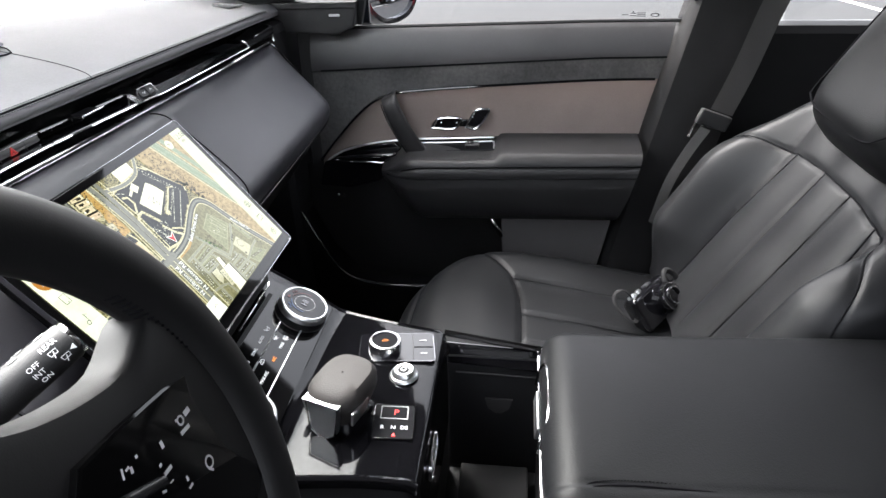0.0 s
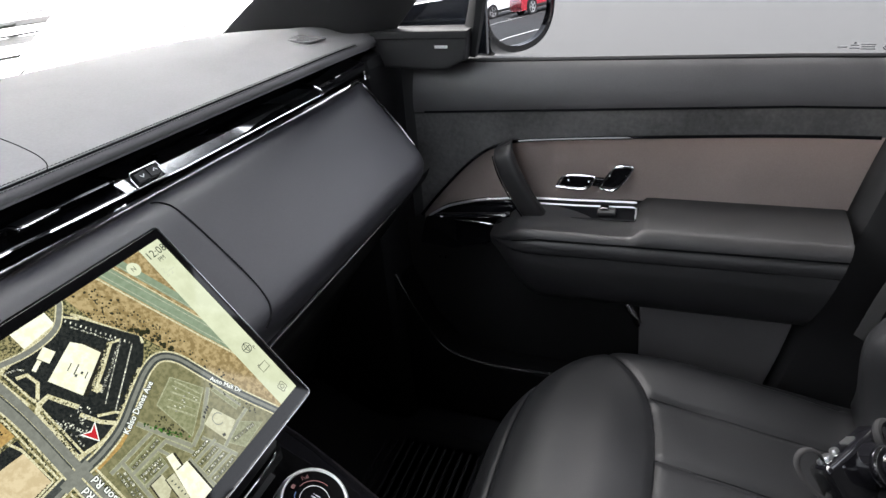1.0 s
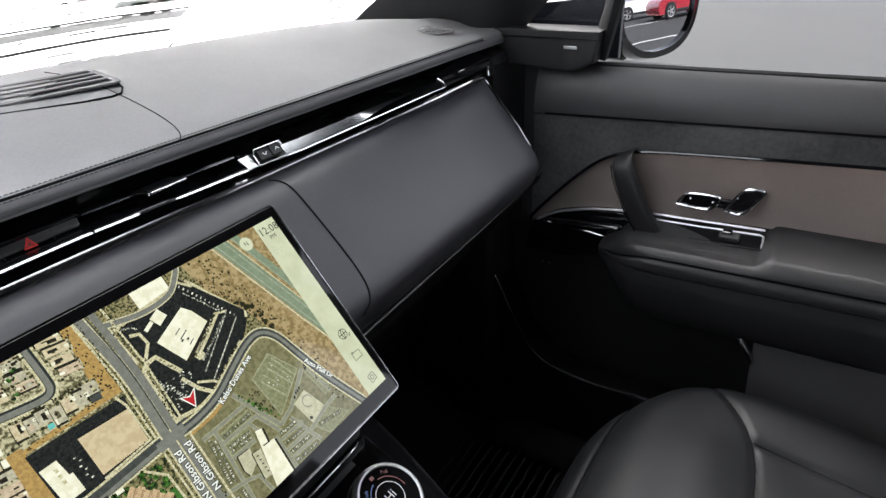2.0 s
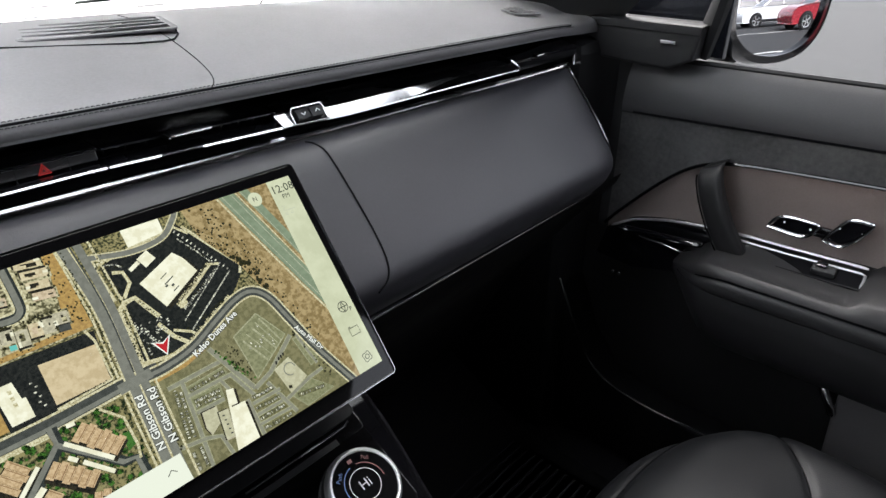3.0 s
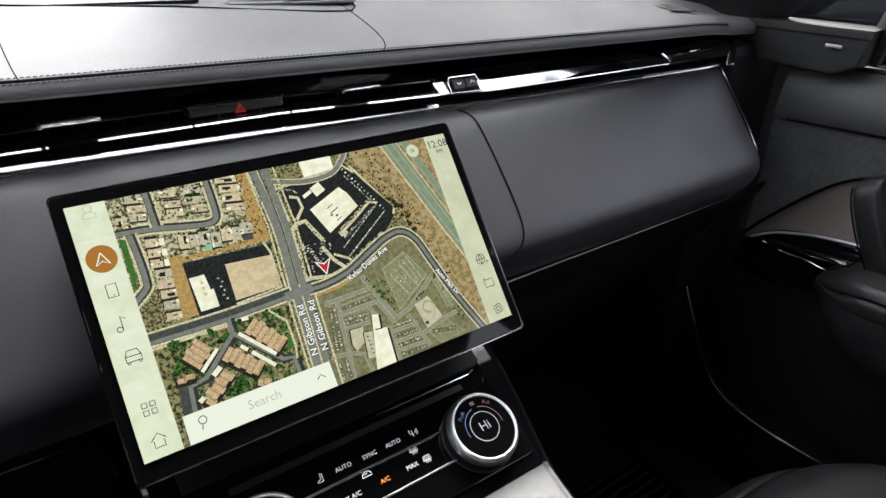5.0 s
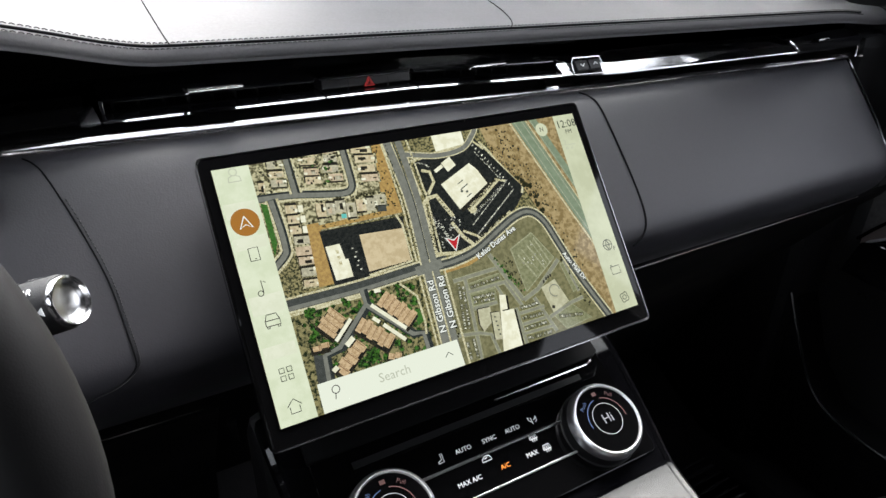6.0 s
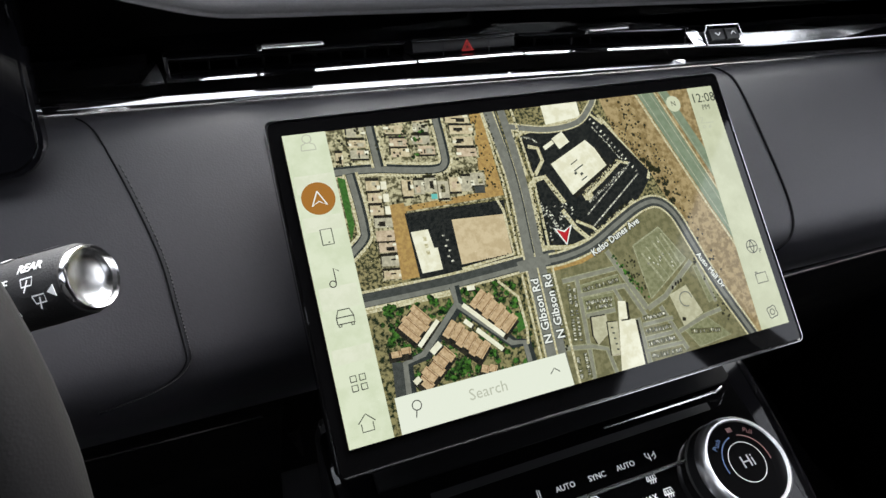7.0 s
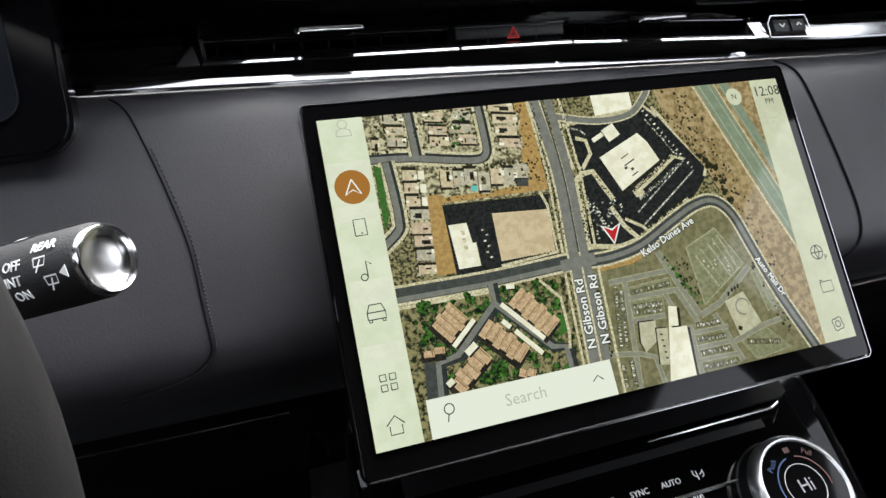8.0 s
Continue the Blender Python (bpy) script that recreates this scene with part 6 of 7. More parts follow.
part("dial_ring", lathe([(0.0148, 0.009), (0.0152, 0.0115), (0.0178, 0.0112), (0.0190, 0.008), (0.0192, 0.0)], DM @ pose(-0.014, 0, 0)), MIDCHROME, md, "smoked chrome ring")
pictogram(-0.014, 0.0, "car", DM @ pose(0, 0, 0.0102), md, AMBER, 0.7)
part("button_line", box((0.0006, 0.048, 0.001), DM @ pose(0.019, 0, 0.0009)), DARK, panel)
part("button_line", box((0.022, 0.0006, 0.001), DM @ pose(0.031, 0, 0.0009)), DARK, panel)
for dy in (0.012, -0.012):
    on_path([(0.027, dy), (0.035, dy)], 0.0012, DM, GREYMARK, panel, "button_mark", lift=0.0012)
BM = pose(0.026, -0.214, zt(-0.214))
sb = part("start_button", lathe([(0, 0.008), (0.009, 0.008), (0.0105, 0.0085), (0.0125, 0.006), (0.0135, 0.003), (0.0155, 0.002), (0.0165, 0.0)], BM), SATIN, panel, "silver start button")
part("button_face", lathe([(0, 0.0086), (0.0062, 0.0086), (0.0064, 0.008)], BM), DARK, sb)
on_path([(0.0028 * math.cos(a), 0.0028 * math.sin(a)) for a in [math.tau * k / 16 for k in range(17)]], 0.0008, BM, WHITEMARK, sb, "power_mark", lift=0.0089)
GD = frame_at((-0.045, -0.2155, zt(-0.2155)), (0.1, -1, -0.07), (1, 0.1, 0))
part("gear_display", prism(rounded(0.040, 0.046, 0.003), 0.001, GD @ pose(0, 0, 0.0004)), PAD, panel, "black gear display")
part("display_line", ring_plate(rounded(0.042, 0.048, 0.003), rounded(0.0405, 0.0465, 0.0025), 0.001, GD @ pose(0, 0, 0.0008)), DARKCHROME, panel)
part("lit_frame", ring_plate(rounded(0.028, 0.018, 0.001, cy=0.012), rounded(0.0265, 0.0165, 0.001, cy=0.012), 0.0004, GD @ pose(0, 0, 0.0009)), GREYMARK, panel)
words("P", 0.0105, GD @ pose(0.002, 0.012, 0.0008), REDGLOW, panel)
for k, tx in enumerate(("R", "N", "DS")):
    words(tx, 0.0065, GD @ pose(-0.011 + 0.011 * k, -0.009, 0.0008), WHITEMARK, panel)
part("lit_arrow", prism([(-0.002, -0.021), (0.002, -0.021), (0, -0.016)], 0.0003, GD @ pose(0.001, 0, 0.0009)), REDGLOW, panel)

# ---- passenger door ----
door = thing("passenger_door", "closed front passenger door with charcoal leather, suede and taupe insert", "door")


def curve_at(points, t):
    """Height of a polyline of (y, z), front to rear, at y = t."""
    if t >= points[0][0]:
        return points[0][1]
    for (y0, z0), (y1, z1) in zip(points, points[1:]):
        if t >= y1:
            return z0 + (z1 - z0) * (t - y0) / (y1 - y0)
    return points[-1][1]


def soft(points, n=6):
    return [(p.x, p.y) for p in spline([(y, z, 0) for y, z in points], n)]


GLASS_L = [(0.12, 1.270), (0.0, 1.274), (-0.48, 1.286), (-0.70, 1.288)]
CREASE = [(0.12, 1.190), (-0.49, 1.222), (-0.70, 1.226)]
TOP_T = soft([(0.112, 0.99), (0.086, 1.023), (0.028, 1.087), (-0.018, 1.126), (-0.063, 1.144), (-0.129, 1.153), (-0.316, 1.167), (-0.503, 1.178), (-0.70, 1.182)])
BOT_T = soft([(0.112, 0.975), (0.095, 0.988), (0.061, 1.015), (-0.005, 1.033), (-0.057, 1.039), (-0.118, 1.042), (-0.283, 1.0525), (-0.58, 1.063), (-0.70, 1.066)])


def rear_edge(z):
    return -0.522 - 0.20 * (z - 0.75)


def door_skin(name, low, high, x_low, x_high, bulge, mat, label, y0=0.11, n=60, m=14, thick=0.008, front=None):
    """A padded strip of the door between two height lines."""
    rows = []
    for i in range(n + 1):
        t = i / n
        row = []
        for j in range(m + 1):
            k = j / m
            y = y0 + (-0.66 - y0) * t
            z = curve_at(low, y) * (1 - k) + curve_at(high, y) * k
            y = max(y, rear_edge(z))
            if front:
                y = min(y, front(z))
            e = min(k, 1 - k, 0.5)
            x = x_low * (1 - k) + x_high * k - bulge * math.sin(math.pi * k) ** 0.6
            row.append((x, y, z))
        rows.append(row)
    return part(name, sheet(rows, thick), mat, door, label)


flat = lambda z: [(0.2, z), (-0.8, z)]
door_skin("upper_pad", CREASE, GLASS_L, 0.812, 0.832, 0.008, DOORTOP, "padded charcoal leather upper")
door_skin("suede_band", TOP_T, [(y, z - 0.003) for y, z in CREASE], 0.814, 0.813, -0.002, SUEDE, "charcoal suede band")
door_skin("insert", BOT_T, TOP_T, 0.818, 0.818, -0.003, INSERT, "taupe satin insert")
door_skin("lower_card", flat(0.52), BOT_T, 0.835, 0.822, 0.0, LOWCARD, "black lower door card", y0=0.17)
part("shell", box((0.05, 0.95, 0.75), pose(0.885, -0.24, 0.895), 0.01), PLASTIC, door)
part("belt_seal", tube([(0.838, y, z + 0.002) for y, z in GLASS_L], 0.004, 6), RUBBER, door)
part("crease_line", tube([(0.8115, y, z) for y, z in [(0.09, 1.1918), (-0.49, 1.222), (-0.618, 1.2245)]], 0.0018, 6), SEAM, door)
tt = [p for p in TOP_T if rear_edge(p[1]) < p[0]]
part("insert_trim", tube([(0.812, y, z) for y, z in tt], 0.0028, 8), GLOSS, door, "gloss black edge of the insert")
sweep = soft([(0.096, 0.992), (0.061, 1.0135), (0.030, 1.0245), (-0.009, 1.0345), (-0.064, 1.0425), (-0.118, 1.047), (-0.180, 1.0495), (-0.246, 1.0525), (-0.280, 1.0535)])
part("insert_trim", tube([(0.806, y, z) for y, z in sweep], [0.0008] + [0.0024] * (len(sweep) - 2) + [0.0015], 8), DIALRING, door, "bright chrome sweep")

# release lever in a black bowl
bowl = part("release_bowl", prism([(0.105, 0.985), (0.06, 1.012), (0.0, 1.029), (-0.06, 1.036), (-0.075, 1.02), (-0.06, 0.985), (-0.02, 0.945), (0.05, 0.925), (0.12, 0.93)], 0.012, frame_at((0.808, 0, 0), (0, -1, 0), (0, 0, 1)) @ Matrix.Diagonal((-1, 1, 1, 1)), 0.002), GLOSS, door, "gloss black release bowl")
part("release_lever", tube(spline([(0.797, 0.040, 0.994), (0.793, -0.005, 0.9965), (0.790, -0.036, 0.9955), (0.790, -0.052, 1.0025)], 4), [0.0015] + [0.0030] * 11 + [0.002], 10, flat=0.6), BRIGHT, bowl, "bright edge of the release lever")
part("release_cover", tube(spline([(0.800, 0.08, 0.997), (0.797, 0.02, 1.006), (0.794, -0.035, 1.013), (0.794, -0.066, 1.016)], 4), [0.004] + [0.009] * 11 + [0.006], 10, flat=0.6), GLOSS, bowl)

# slanted leather pull, a broad strap with a square edge
pull = spline([(0.808, -0.056, 1.146), (0.786, -0.058, 1.147), (0.770, -0.063, 1.136), (0.765, -0.075, 1.107), (0.765, -0.095, 1.068), (0.769, -0.117, 1.032), (0.776, -0.132, 1.006)], 6)
rows = []
for k, p in enumerate(pull):
    q = k / (len(pull) - 1)
    w, d = 0.0165 + 0.0015 * q, 0.012
    row = []
    for i in range(24):
        a = math.tau * i / 24
        c_, s_ = math.cos(a), math.sin(a)
        e = (abs(c_) ** 4 + abs(s_) ** 4) ** -0.25
        row.append(p + Vector((d * s_ * e, w * c_ * e * 0.88, -w * c_ * e * 0.47)))
    rows.append(row)
part("pull_handle", sheet(rows, closed=True), PULL, door, "slanted leather pull handle")
part("pull_trim", tube([p + Vector((-0.011, 0.0150, -0.008)) for p in pull][9:-5], 0.0012, 6), GLOSS, door)

# seat switches with chrome frames
def switch(outline, name, label):
    m = frame_at((0.8125, 0, 0), (0, -1, 0), (0, 0, 1))
    pts = spline([(-y, z, 0) for y, z in outline + outline[:1]], 5)[:-1]
    o = [(p.x, p.y) for p in pts]
    cx, cy = sum(p[0] for p in o) / len(o), sum(p[1] for p in o) / len(o)
    i = [(cx + (x - cx) * 0.78, cy + (y - cy) * 0.74) for x, y in o]
    s = part(name, prism(i, 0.008, m @ pose(0, 0, 0.006), 0.001), GLOSS, door, label)
    r_ = [(cx + (x - cx) * 0.89, cy + (y - cy) * 0.87) for x, y in o]
    part("surround", tube([m @ Vector((x, y, 0.007)) for x, y in r_], 0.0024, 8, closed=True, up=(1, 0, 0)), CHROME, s, "chrome surround")
    for k in (-0.3, 0.3):
        part("mark", box((0.0022, 0.0026, 0.0006), m @ pose(cx + k * (max(p[0] for p in i) - min(p[0] for p in i)), cy, 0.0065)), WHITEMARK, s)


switch([(-0.140, 1.071), (-0.157, 1.094), (-0.203, 1.097), (-0.212, 1.092), (-0.194, 1.070)], "cushion_switch", "black seat cushion switch")
switch([(-0.214, 1.072), (-0.238, 1.113), (-0.262, 1.119), (-0.271, 1.113), (-0.243, 1.071)], "backrest_switch", "black seat backrest switch")
part("switch_bridge", box((0.008, 0.05, 0.016), pose(0.813, -0.213, 1.083), 0.003), GLOSS, door)

# armrest: a padded top, a welted band and a lower bolster
def arm_section(t):
    """t from the front tip to the rear; rows of points round each pad, with creases between."""
    y = -0.040 - 0.58 * t
    g = smooth01(-0.02, 0.17, t)
    g2 = smooth01(-0.02, 0.11, t)
    top = 0.998 + 0.036 * g2 + 0.010 * t + 0.016 * smooth01(-0.278, -0.296, y)
    up = 0.991 + 0.023 * g + 0.018 * t
    mid = 0.985 + 0.005 * g + 0.018 * t
    low = 0.940 - 0.055 * g + 0.012 * t
    face = 0.704 + 0.02 * (1 - g)
    corners = [(0.83, top + 0.004), (0.722, top - 0.004), (face, up), (face - 0.001, mid), (face + 0.040, low), (0.83, low - 0.03)]
    out = []
    for k, ((x0, z0), (x1, z1)) in enumerate(zip(corners, corners[1:])):
        puff = (0.003, 0.007, 0.0045, 0.012, 0.004)[k]
        ln = math.hypot(x1 - x0, z1 - z0)
        nx, nz = (z1 - z0) / ln, -(x1 - x0) / ln
        for i in range(9):
            q = i / 9
            h = puff * math.sin(math.pi * q) ** 0.55
            out.append((x0 + (x1 - x0) * q + nx * h, z0 + (z1 - z0) * q + nz * h))
        if k in (1, 2):
            out.append((x1 + 0.008, z1 + 0.002))
    return [(x, max(y, rear_edge(z) + 0.004), z) for x, z in out]


rows = []
for k in range(49):
    sec = arm_section(k / 48)
    if k < 6:
        c = Vector((0.80, sec[0][1] + (0.004 if k == 0 else 0), 0.99))
        sec = [tuple(c.lerp(Vector(p), 0.5 + 0.5 * (1 - (1 - k / 6) ** 2))) for p in sec]
    rows.append(sec)
part("armrest", sheet(rows, 0.005), DOORARM, door, "padded black leather armrest", split=60)
for j, first in ((18, 4), (28, 1)):
    part("arm_seam", tube([(r[j][0] - 0.0055, r[j][1], r[j][2] - 0.0012) for r in rows[first:]], 0.0016, 6), SEAM, door)

# window switch plate
wm = frame_at((0.779, -0.205, 1.0405), (0, -1, 0.045), (0.98, 0, 0.12))
plate = part("switch_plate", prism(rounded(0.165, 0.036, 0.006), 0.004, wm, 0.0008), PAD, door, "black window switch plate")
part("plate_rim", ring_plate(rounded(0.169, 0.040, 0.008), rounded(0.164, 0.035, 0.0055), 0.004, wm @ pose(0, 0, 0.001)), DARK, plate)
part("window_switch", box((0.03, 0.016, 0.01), wm @ pose(0.03, -0.003, 0.005, 10), 0.003), PLASTIC, plate)
part("switch_tip", box((0.014, 0.012, 0.005), wm @ pose(0.026, 0.0, 0.0115), 0.002), DARKCHROME, plate, "silver switch tip")
part("chrome_bar", tube([(0.799, -0.105, 1.0405), (0.799, -0.18, 1.0425), (0.799, -0.274, 1.0475), (0.797, -0.280, 1.0465), (0.785, -0.281, 1.044), (0.763, -0.281, 1.040)], 0.0019, 8), DIALRING, door, "bright chrome bar")

# lower pocket
part("pocket_line", tube(spline([(0.752, 0.155, 0.885), (0.756, 0.127, 0.821), (0.762, 0.088, 0.742), (0.762, 0.043, 0.706), (0.762, -0.032, 0.693), (0.762, -0.13, 0.695), (0.765, -0.30, 0.70)], 6), 0.0024, 6), CHROME, door, "thin chrome pocket outline")
rows = []
for k in range(13):
    t = k / 12
    y = 0.16 - 0.66 * t
    top = curve_at([(0.16, 0.90), (0.127, 0.815), (0.088, 0.737), (0.043, 0.702), (-0.03, 0.689), (-0.60, 0.697)], y)
    rows.append([(0.835, y, top - 0.01), (0.775, y, top + 0.0), (0.764, y, top - 0.006), (0.76, y, top - 0.03), (0.775, y, 0.54)])
part("pocket_front", sheet(rows, 0.005), DARK, door, "black map pocket")
part("rear_card", prism([(0.300, 0.866), (0.545, 0.874), (0.534, 0.80), (0.516, 0.71), (0.31, 0.70), (0.303, 0.80)], 0.012, frame_at((0.792, 0, 0), (0, -1, 0), (0, 0, 1)), 0.003), DOORLEATHER, door, "charcoal lower rear card")
part("pocket_end", tube(spline([(0.785, -0.276, 0.874), (0.780, -0.284, 0.860), (0.778, -0.296, 0.842), (0.782, -0.303, 0.824)], 4), [0.003] + [0.0065] * 11 + [0.004], 10), CHROME, door, "chrome pocket end cap")
for dy in (0, 0.012):
    part("boot_button", lathe([(0, 0.002), (0.0022, 0.002), (0.003, 0.0)], frame_at((0.795, 0.075 - dy, 0.912), (0, -1, 0), (0, 0, 1))), SATIN, door)

# speaker pod in the window's front corner
pod = tagged(solid("speaker_pod", prism([(0.205, 1.330), (-0.002, 1.333), (0.006, 1.285), (0.04, 1.268), (0.155, 1.272), (0.19, 1.285)], 0.05, frame_at((0.793, 0, 0), (0, -1, 0), (0, 0, 1)) @ Matrix.Diagonal((-1, 1, 1, 1)), 0.004), DARK), "black speaker pod in the window corner with a badge", "speaker")
pm = frame_at((0.7885, 0.043, 1.3075), (0, -1, 0), (0, 0, 1))
part("badge", box((0.022, 0.0045, 0.001), pm @ pose(0, 0, 0), 0.0003), SATIN, pod, "small silver badge")
part("pod_line", tube([(0.7915, 0.19, 1.318), (0.7905, 0.0, 1.321)], 0.0009, 6), SEAM, pod)

# ---- passenger seat ----
seat = thing("passenger_seat", "black leather front passenger seat with fluted backrest", "car seat")
SX = 0.41


def seam_depth(p, lines, width=0.0048, depth=0.0042):
    """How deep the seams pull the leather in at p."""
    best = 9.0
    for ln in lines:
        for a, b in zip(ln, ln[1:]):
            ax, ay = a
            dx, dy = b[0] - ax, b[1] - ay
            t = max(0.0, min(1.0, ((p[0] - ax) * dx + (p[1] - ay) * dy) / (dx * dx + dy * dy)))
            d = (p[0] - ax - t * dx) ** 2 + (p[1] - ay - t * dy) ** 2
            best = min(best, d)
    d = math.sqrt(best)
    return depth * math.exp(-(d / width) ** 2) + 0.35 * depth * math.exp(-(d / (width * 5)) ** 2)


def flip(ln):
    return [(2 * SX - x, y) for x, y in ln]


def curve2(points, n=5):
    return [(p.x, p.y) for p in spline([(x, y, 0) for x, y in points], n)]


arc = curve2([(0.69, -0.238), (0.655, -0.272), (0.60, -0.316), (0.55, -0.338), (0.48, -0.347), (0.41, -0.349), (0.34, -0.347), (0.27, -0.338), (0.22, -0.316), (0.165, -0.272), (0.13, -0.238)])
crown = curve2([(0.69, -0.236), (0.655, -0.192), (0.60, -0.165), (0.52, -0.151), (0.41, -0.147), (0.30, -0.151), (0.22, -0.165), (0.165, -0.192), (0.13, -0.236)])
bol = curve2([(0.682, -0.262), (0.672, -0.33), (0.670, -0.42), (0.663, -0.52), (0.655, -0.60)])
fl1 = curve2([(0.574, -0.334), (0.571, -0.40), (0.570, -0.50), (0.572, -0.66)])
fl2 = curve2([(0.455, -0.348), (0.453, -0.45), (0.453, -0.66)])
CUSH = [arc, crown, bol, flip(bol), fl1, flip(fl1), fl2, flip(fl2)]


def cushion_front(x):
    return -0.112 - 0.135 * min(1.0, abs(x - SX) / 0.285) ** 3.2


def cushion_point(u, v):
    """u across in -1..1, v from the rear to the front in 0..1."""
    x = SX + 0.285 * u
    yf = cushion_front(x)
    y = -0.74 + (yf + 0.74) * v
    side = 0.285 - abs(x - SX)
    fr = yf - y
    z = 0.842 - 0.05 * smooth01(-0.30, -0.72, y) + 0.004 * math.cos((x - SX) * 9)
    z += 0.020 * smooth01(0.13, 0.25, abs(x - SX)) * smooth01(-0.24, -0.36, y)
    z += 0.010 * smooth01(-0.36, -0.27, y) * (1 - smooth01(-0.22, -0.15, y))
    for d, r in ((side, 0.055), (fr, 0.075)):
        k = max(0.0, 1 - d / r)
        z -= r * (1 - math.sqrt(max(0.0, 1 - k * k))) * 0.95
    z -= seam_depth((x, y), CUSH)
    z += 0.0018 * noise.noise(Vector((x * 14, y * 14, 2.0)))
    return Vector((x, y, z))


N, M = 150, 150
ease = lambda t: math.sin(t * math.pi / 2)
rows = [[cushion_point(ease(-1 + 2 * i / N), ease(j / M)) for j in range(M + 1)] for i in range(N + 1)]
cb = sheet(rows)
edge = [rows[0][j] for j in range(M + 1)] + [rows[i][M] for i in range(1, N + 1)] + [rows[N][j] for j in range(M - 1, -1, -1)]
sk = [[tuple(p) for p in edge], [(p.x + (SX - p.x) * -0.01, p.y + 0.004, p.z - 0.05) for p in edge], [(p.x + (SX - p.x) * 0.03, p.y - 0.01, 0.66) for p in edge], [(p.x + (SX - p.x) * 0.08, p.y - 0.03, 0.62) for p in edge]]
sheet(sk, bm=cb)
bmesh.ops.remove_doubles(cb, verts=cb.verts[:], dist=0.0004)
cushion = part("cushion", cb, SEAT, seat, "deep black leather cushion")


def lay(line, fn, r=0.0009):
    return tube([fn(p) for p in line], r, 5)


def cushion_top(p):
    x, y = p
    u = (x - SX) / 0.285
    v = (y + 0.74) / (cushion_front(x) + 0.74)
    return cushion_point(u, v) + Vector((0, 0, 0.0008))


for ln in CUSH:
    ln = [p for p in ln if p[1] < cushion_front(p[0]) - 0.004 and abs(p[0] - SX) < 0.283]
    part("seam", lay(ln, cushion_top), SEAM, cushion)

BP = frame_at((0, -0.645, 0.875), (1, 0, 0), (0, -0.5, 0.866)) @ Matrix.Diagonal((1, 1, -1, 1))
pipe = curve2([(0.672, -0.02), (0.690, 0.08), (0.692, 0.17), (0.672, 0.235), (0.62, 0.272), (0.545, 0.292)])
yoke = curve2([(0.545, 0.292), (0.48, 0.298), (0.41, 0.300), (0.34, 0.298), (0.275, 0.292)])
bf = [[(0.545, 0.292), (0.565, 0.16), (0.572, -0.03)], [(0.452, 0.298), (0.455, 0.14), (0.455, -0.03)], [(0.41, 0.298), (0.41, 0.25)]][:2]
BACK = [pipe, flip(pipe), yoke] + bf + [flip(b) for b in bf]


def back_half(h):
    return 0.285 - 0.10 * smooth01(0.22, 0.46, h) + 0.0 * h


def back_point(u, v):
    h = -0.06 + 0.60 * v
    w = back_half(h)
    x = SX + w * u
    d = abs(x - SX)
    z = 0.075 * smooth01(0.15, 0.225, d) * (1 - 0.65 * smooth01(0.18, 0.34, h)) * smooth01(-0.08, 0.06, h)
    z += 0.008 * math.cos((x - SX) * math.tau / 0.118) * (d < 0.16) * 0.35
    side, top = w - d, 0.54 - h
    for q, r in ((side, 0.05), (top, 0.06)):
        k = max(0.0, 1 - q / r)
        z -= r * (1 - math.sqrt(max(0.0, 1 - k * k)))
    z -= seam_depth((x, h), BACK)
    z += 0.0018 * noise.noise(Vector((x * 13, h * 13, 7.0)))
    return BP @ Vector((x, h, z))


rows = [[back_point(ease(-1 + 2 * i / N), j / M) for j in range(M + 1)] for i in range(N + 1)]
bb = sheet(rows)
inv = BP.inverted()
edge = [rows[0][j] for j in range(M + 1)] + [rows[i][M] for i in range(1, N + 1)] + [rows[N][j] for j in range(M - 1, -1, -1)]


def deeper(p, d, k):
    q = inv @ p
    return BP @ Vector((q.x + (SX - q.x) * k, q.y, q.z - d))


sheet([[tuple(p) for p in edge], [deeper(p, 0.05, -0.01) for p in edge], [deeper(p, 0.11, 0.03) for p in edge], [deeper(p, 0.13, 0.12) for p in edge]], bm=bb)
bmesh.ops.remove_doubles(bb, verts=bb.verts[:], dist=0.0004)
backrest = part("backrest", bb, SEAT, seat, "fluted black leather backrest")


def back_top(p):
    x, h = p
    return back_point((x - SX) / back_half(h), (h + 0.06) / 0.60) + (BP.to_3x3() @ Vector((0, 0, 0.0008)))


for ln in BACK:
    ln = [p for p in ln if abs(p[0] - SX) < back_half(p[1]) - 0.002]
    part("seam", lay(ln, back_top, 0.0014), SEAM, backrest)

# headrest module
hp = bmesh.new()
rows = []
for i in range(33):
    row = []
    for j in range(33):
        u, v = ease(-1 + 2 * i / 32), ease(-1 + 2 * j / 32)
        k = max(abs(u), abs(v))
        e = (abs(u) ** 5 + abs(v) ** 5) ** 0.2
        s = k / e if e else 1
        x, y = u * s * 0.155, v * s * 0.135
        z = 0.062 * (1 - min(1.0, k) ** 8) + 0.006 * (1 - u * u) - 0.004 * math.exp(-((k - 0.8) / 0.02) ** 2)
        row.append(BP @ Vector((SX + x, 0.472 + y, z + 0.005)))
    rows.append(row)
head = part("headrest", sheet(rows, -0.05), SEAT, seat, "padded black leather headrest")
ring_ = []
for k in range(64):
    a = math.tau * k / 64
    c_, s_ = math.cos(a), math.sin(a)
    e = (abs(c_) ** 5 + abs(s_) ** 5) ** -0.2
    u, v = c_ * e * 0.80, s_ * e * 0.80
    q = max(abs(u), abs(v))
    ring_.append(BP @ Vector((SX + u * 0.155, 0.472 + v * 0.135, 0.067 * (1 - q ** 8) + 0.004)))
part("seam", tube(ring_, 0.0016, 6, closed=True), SEAM, head)

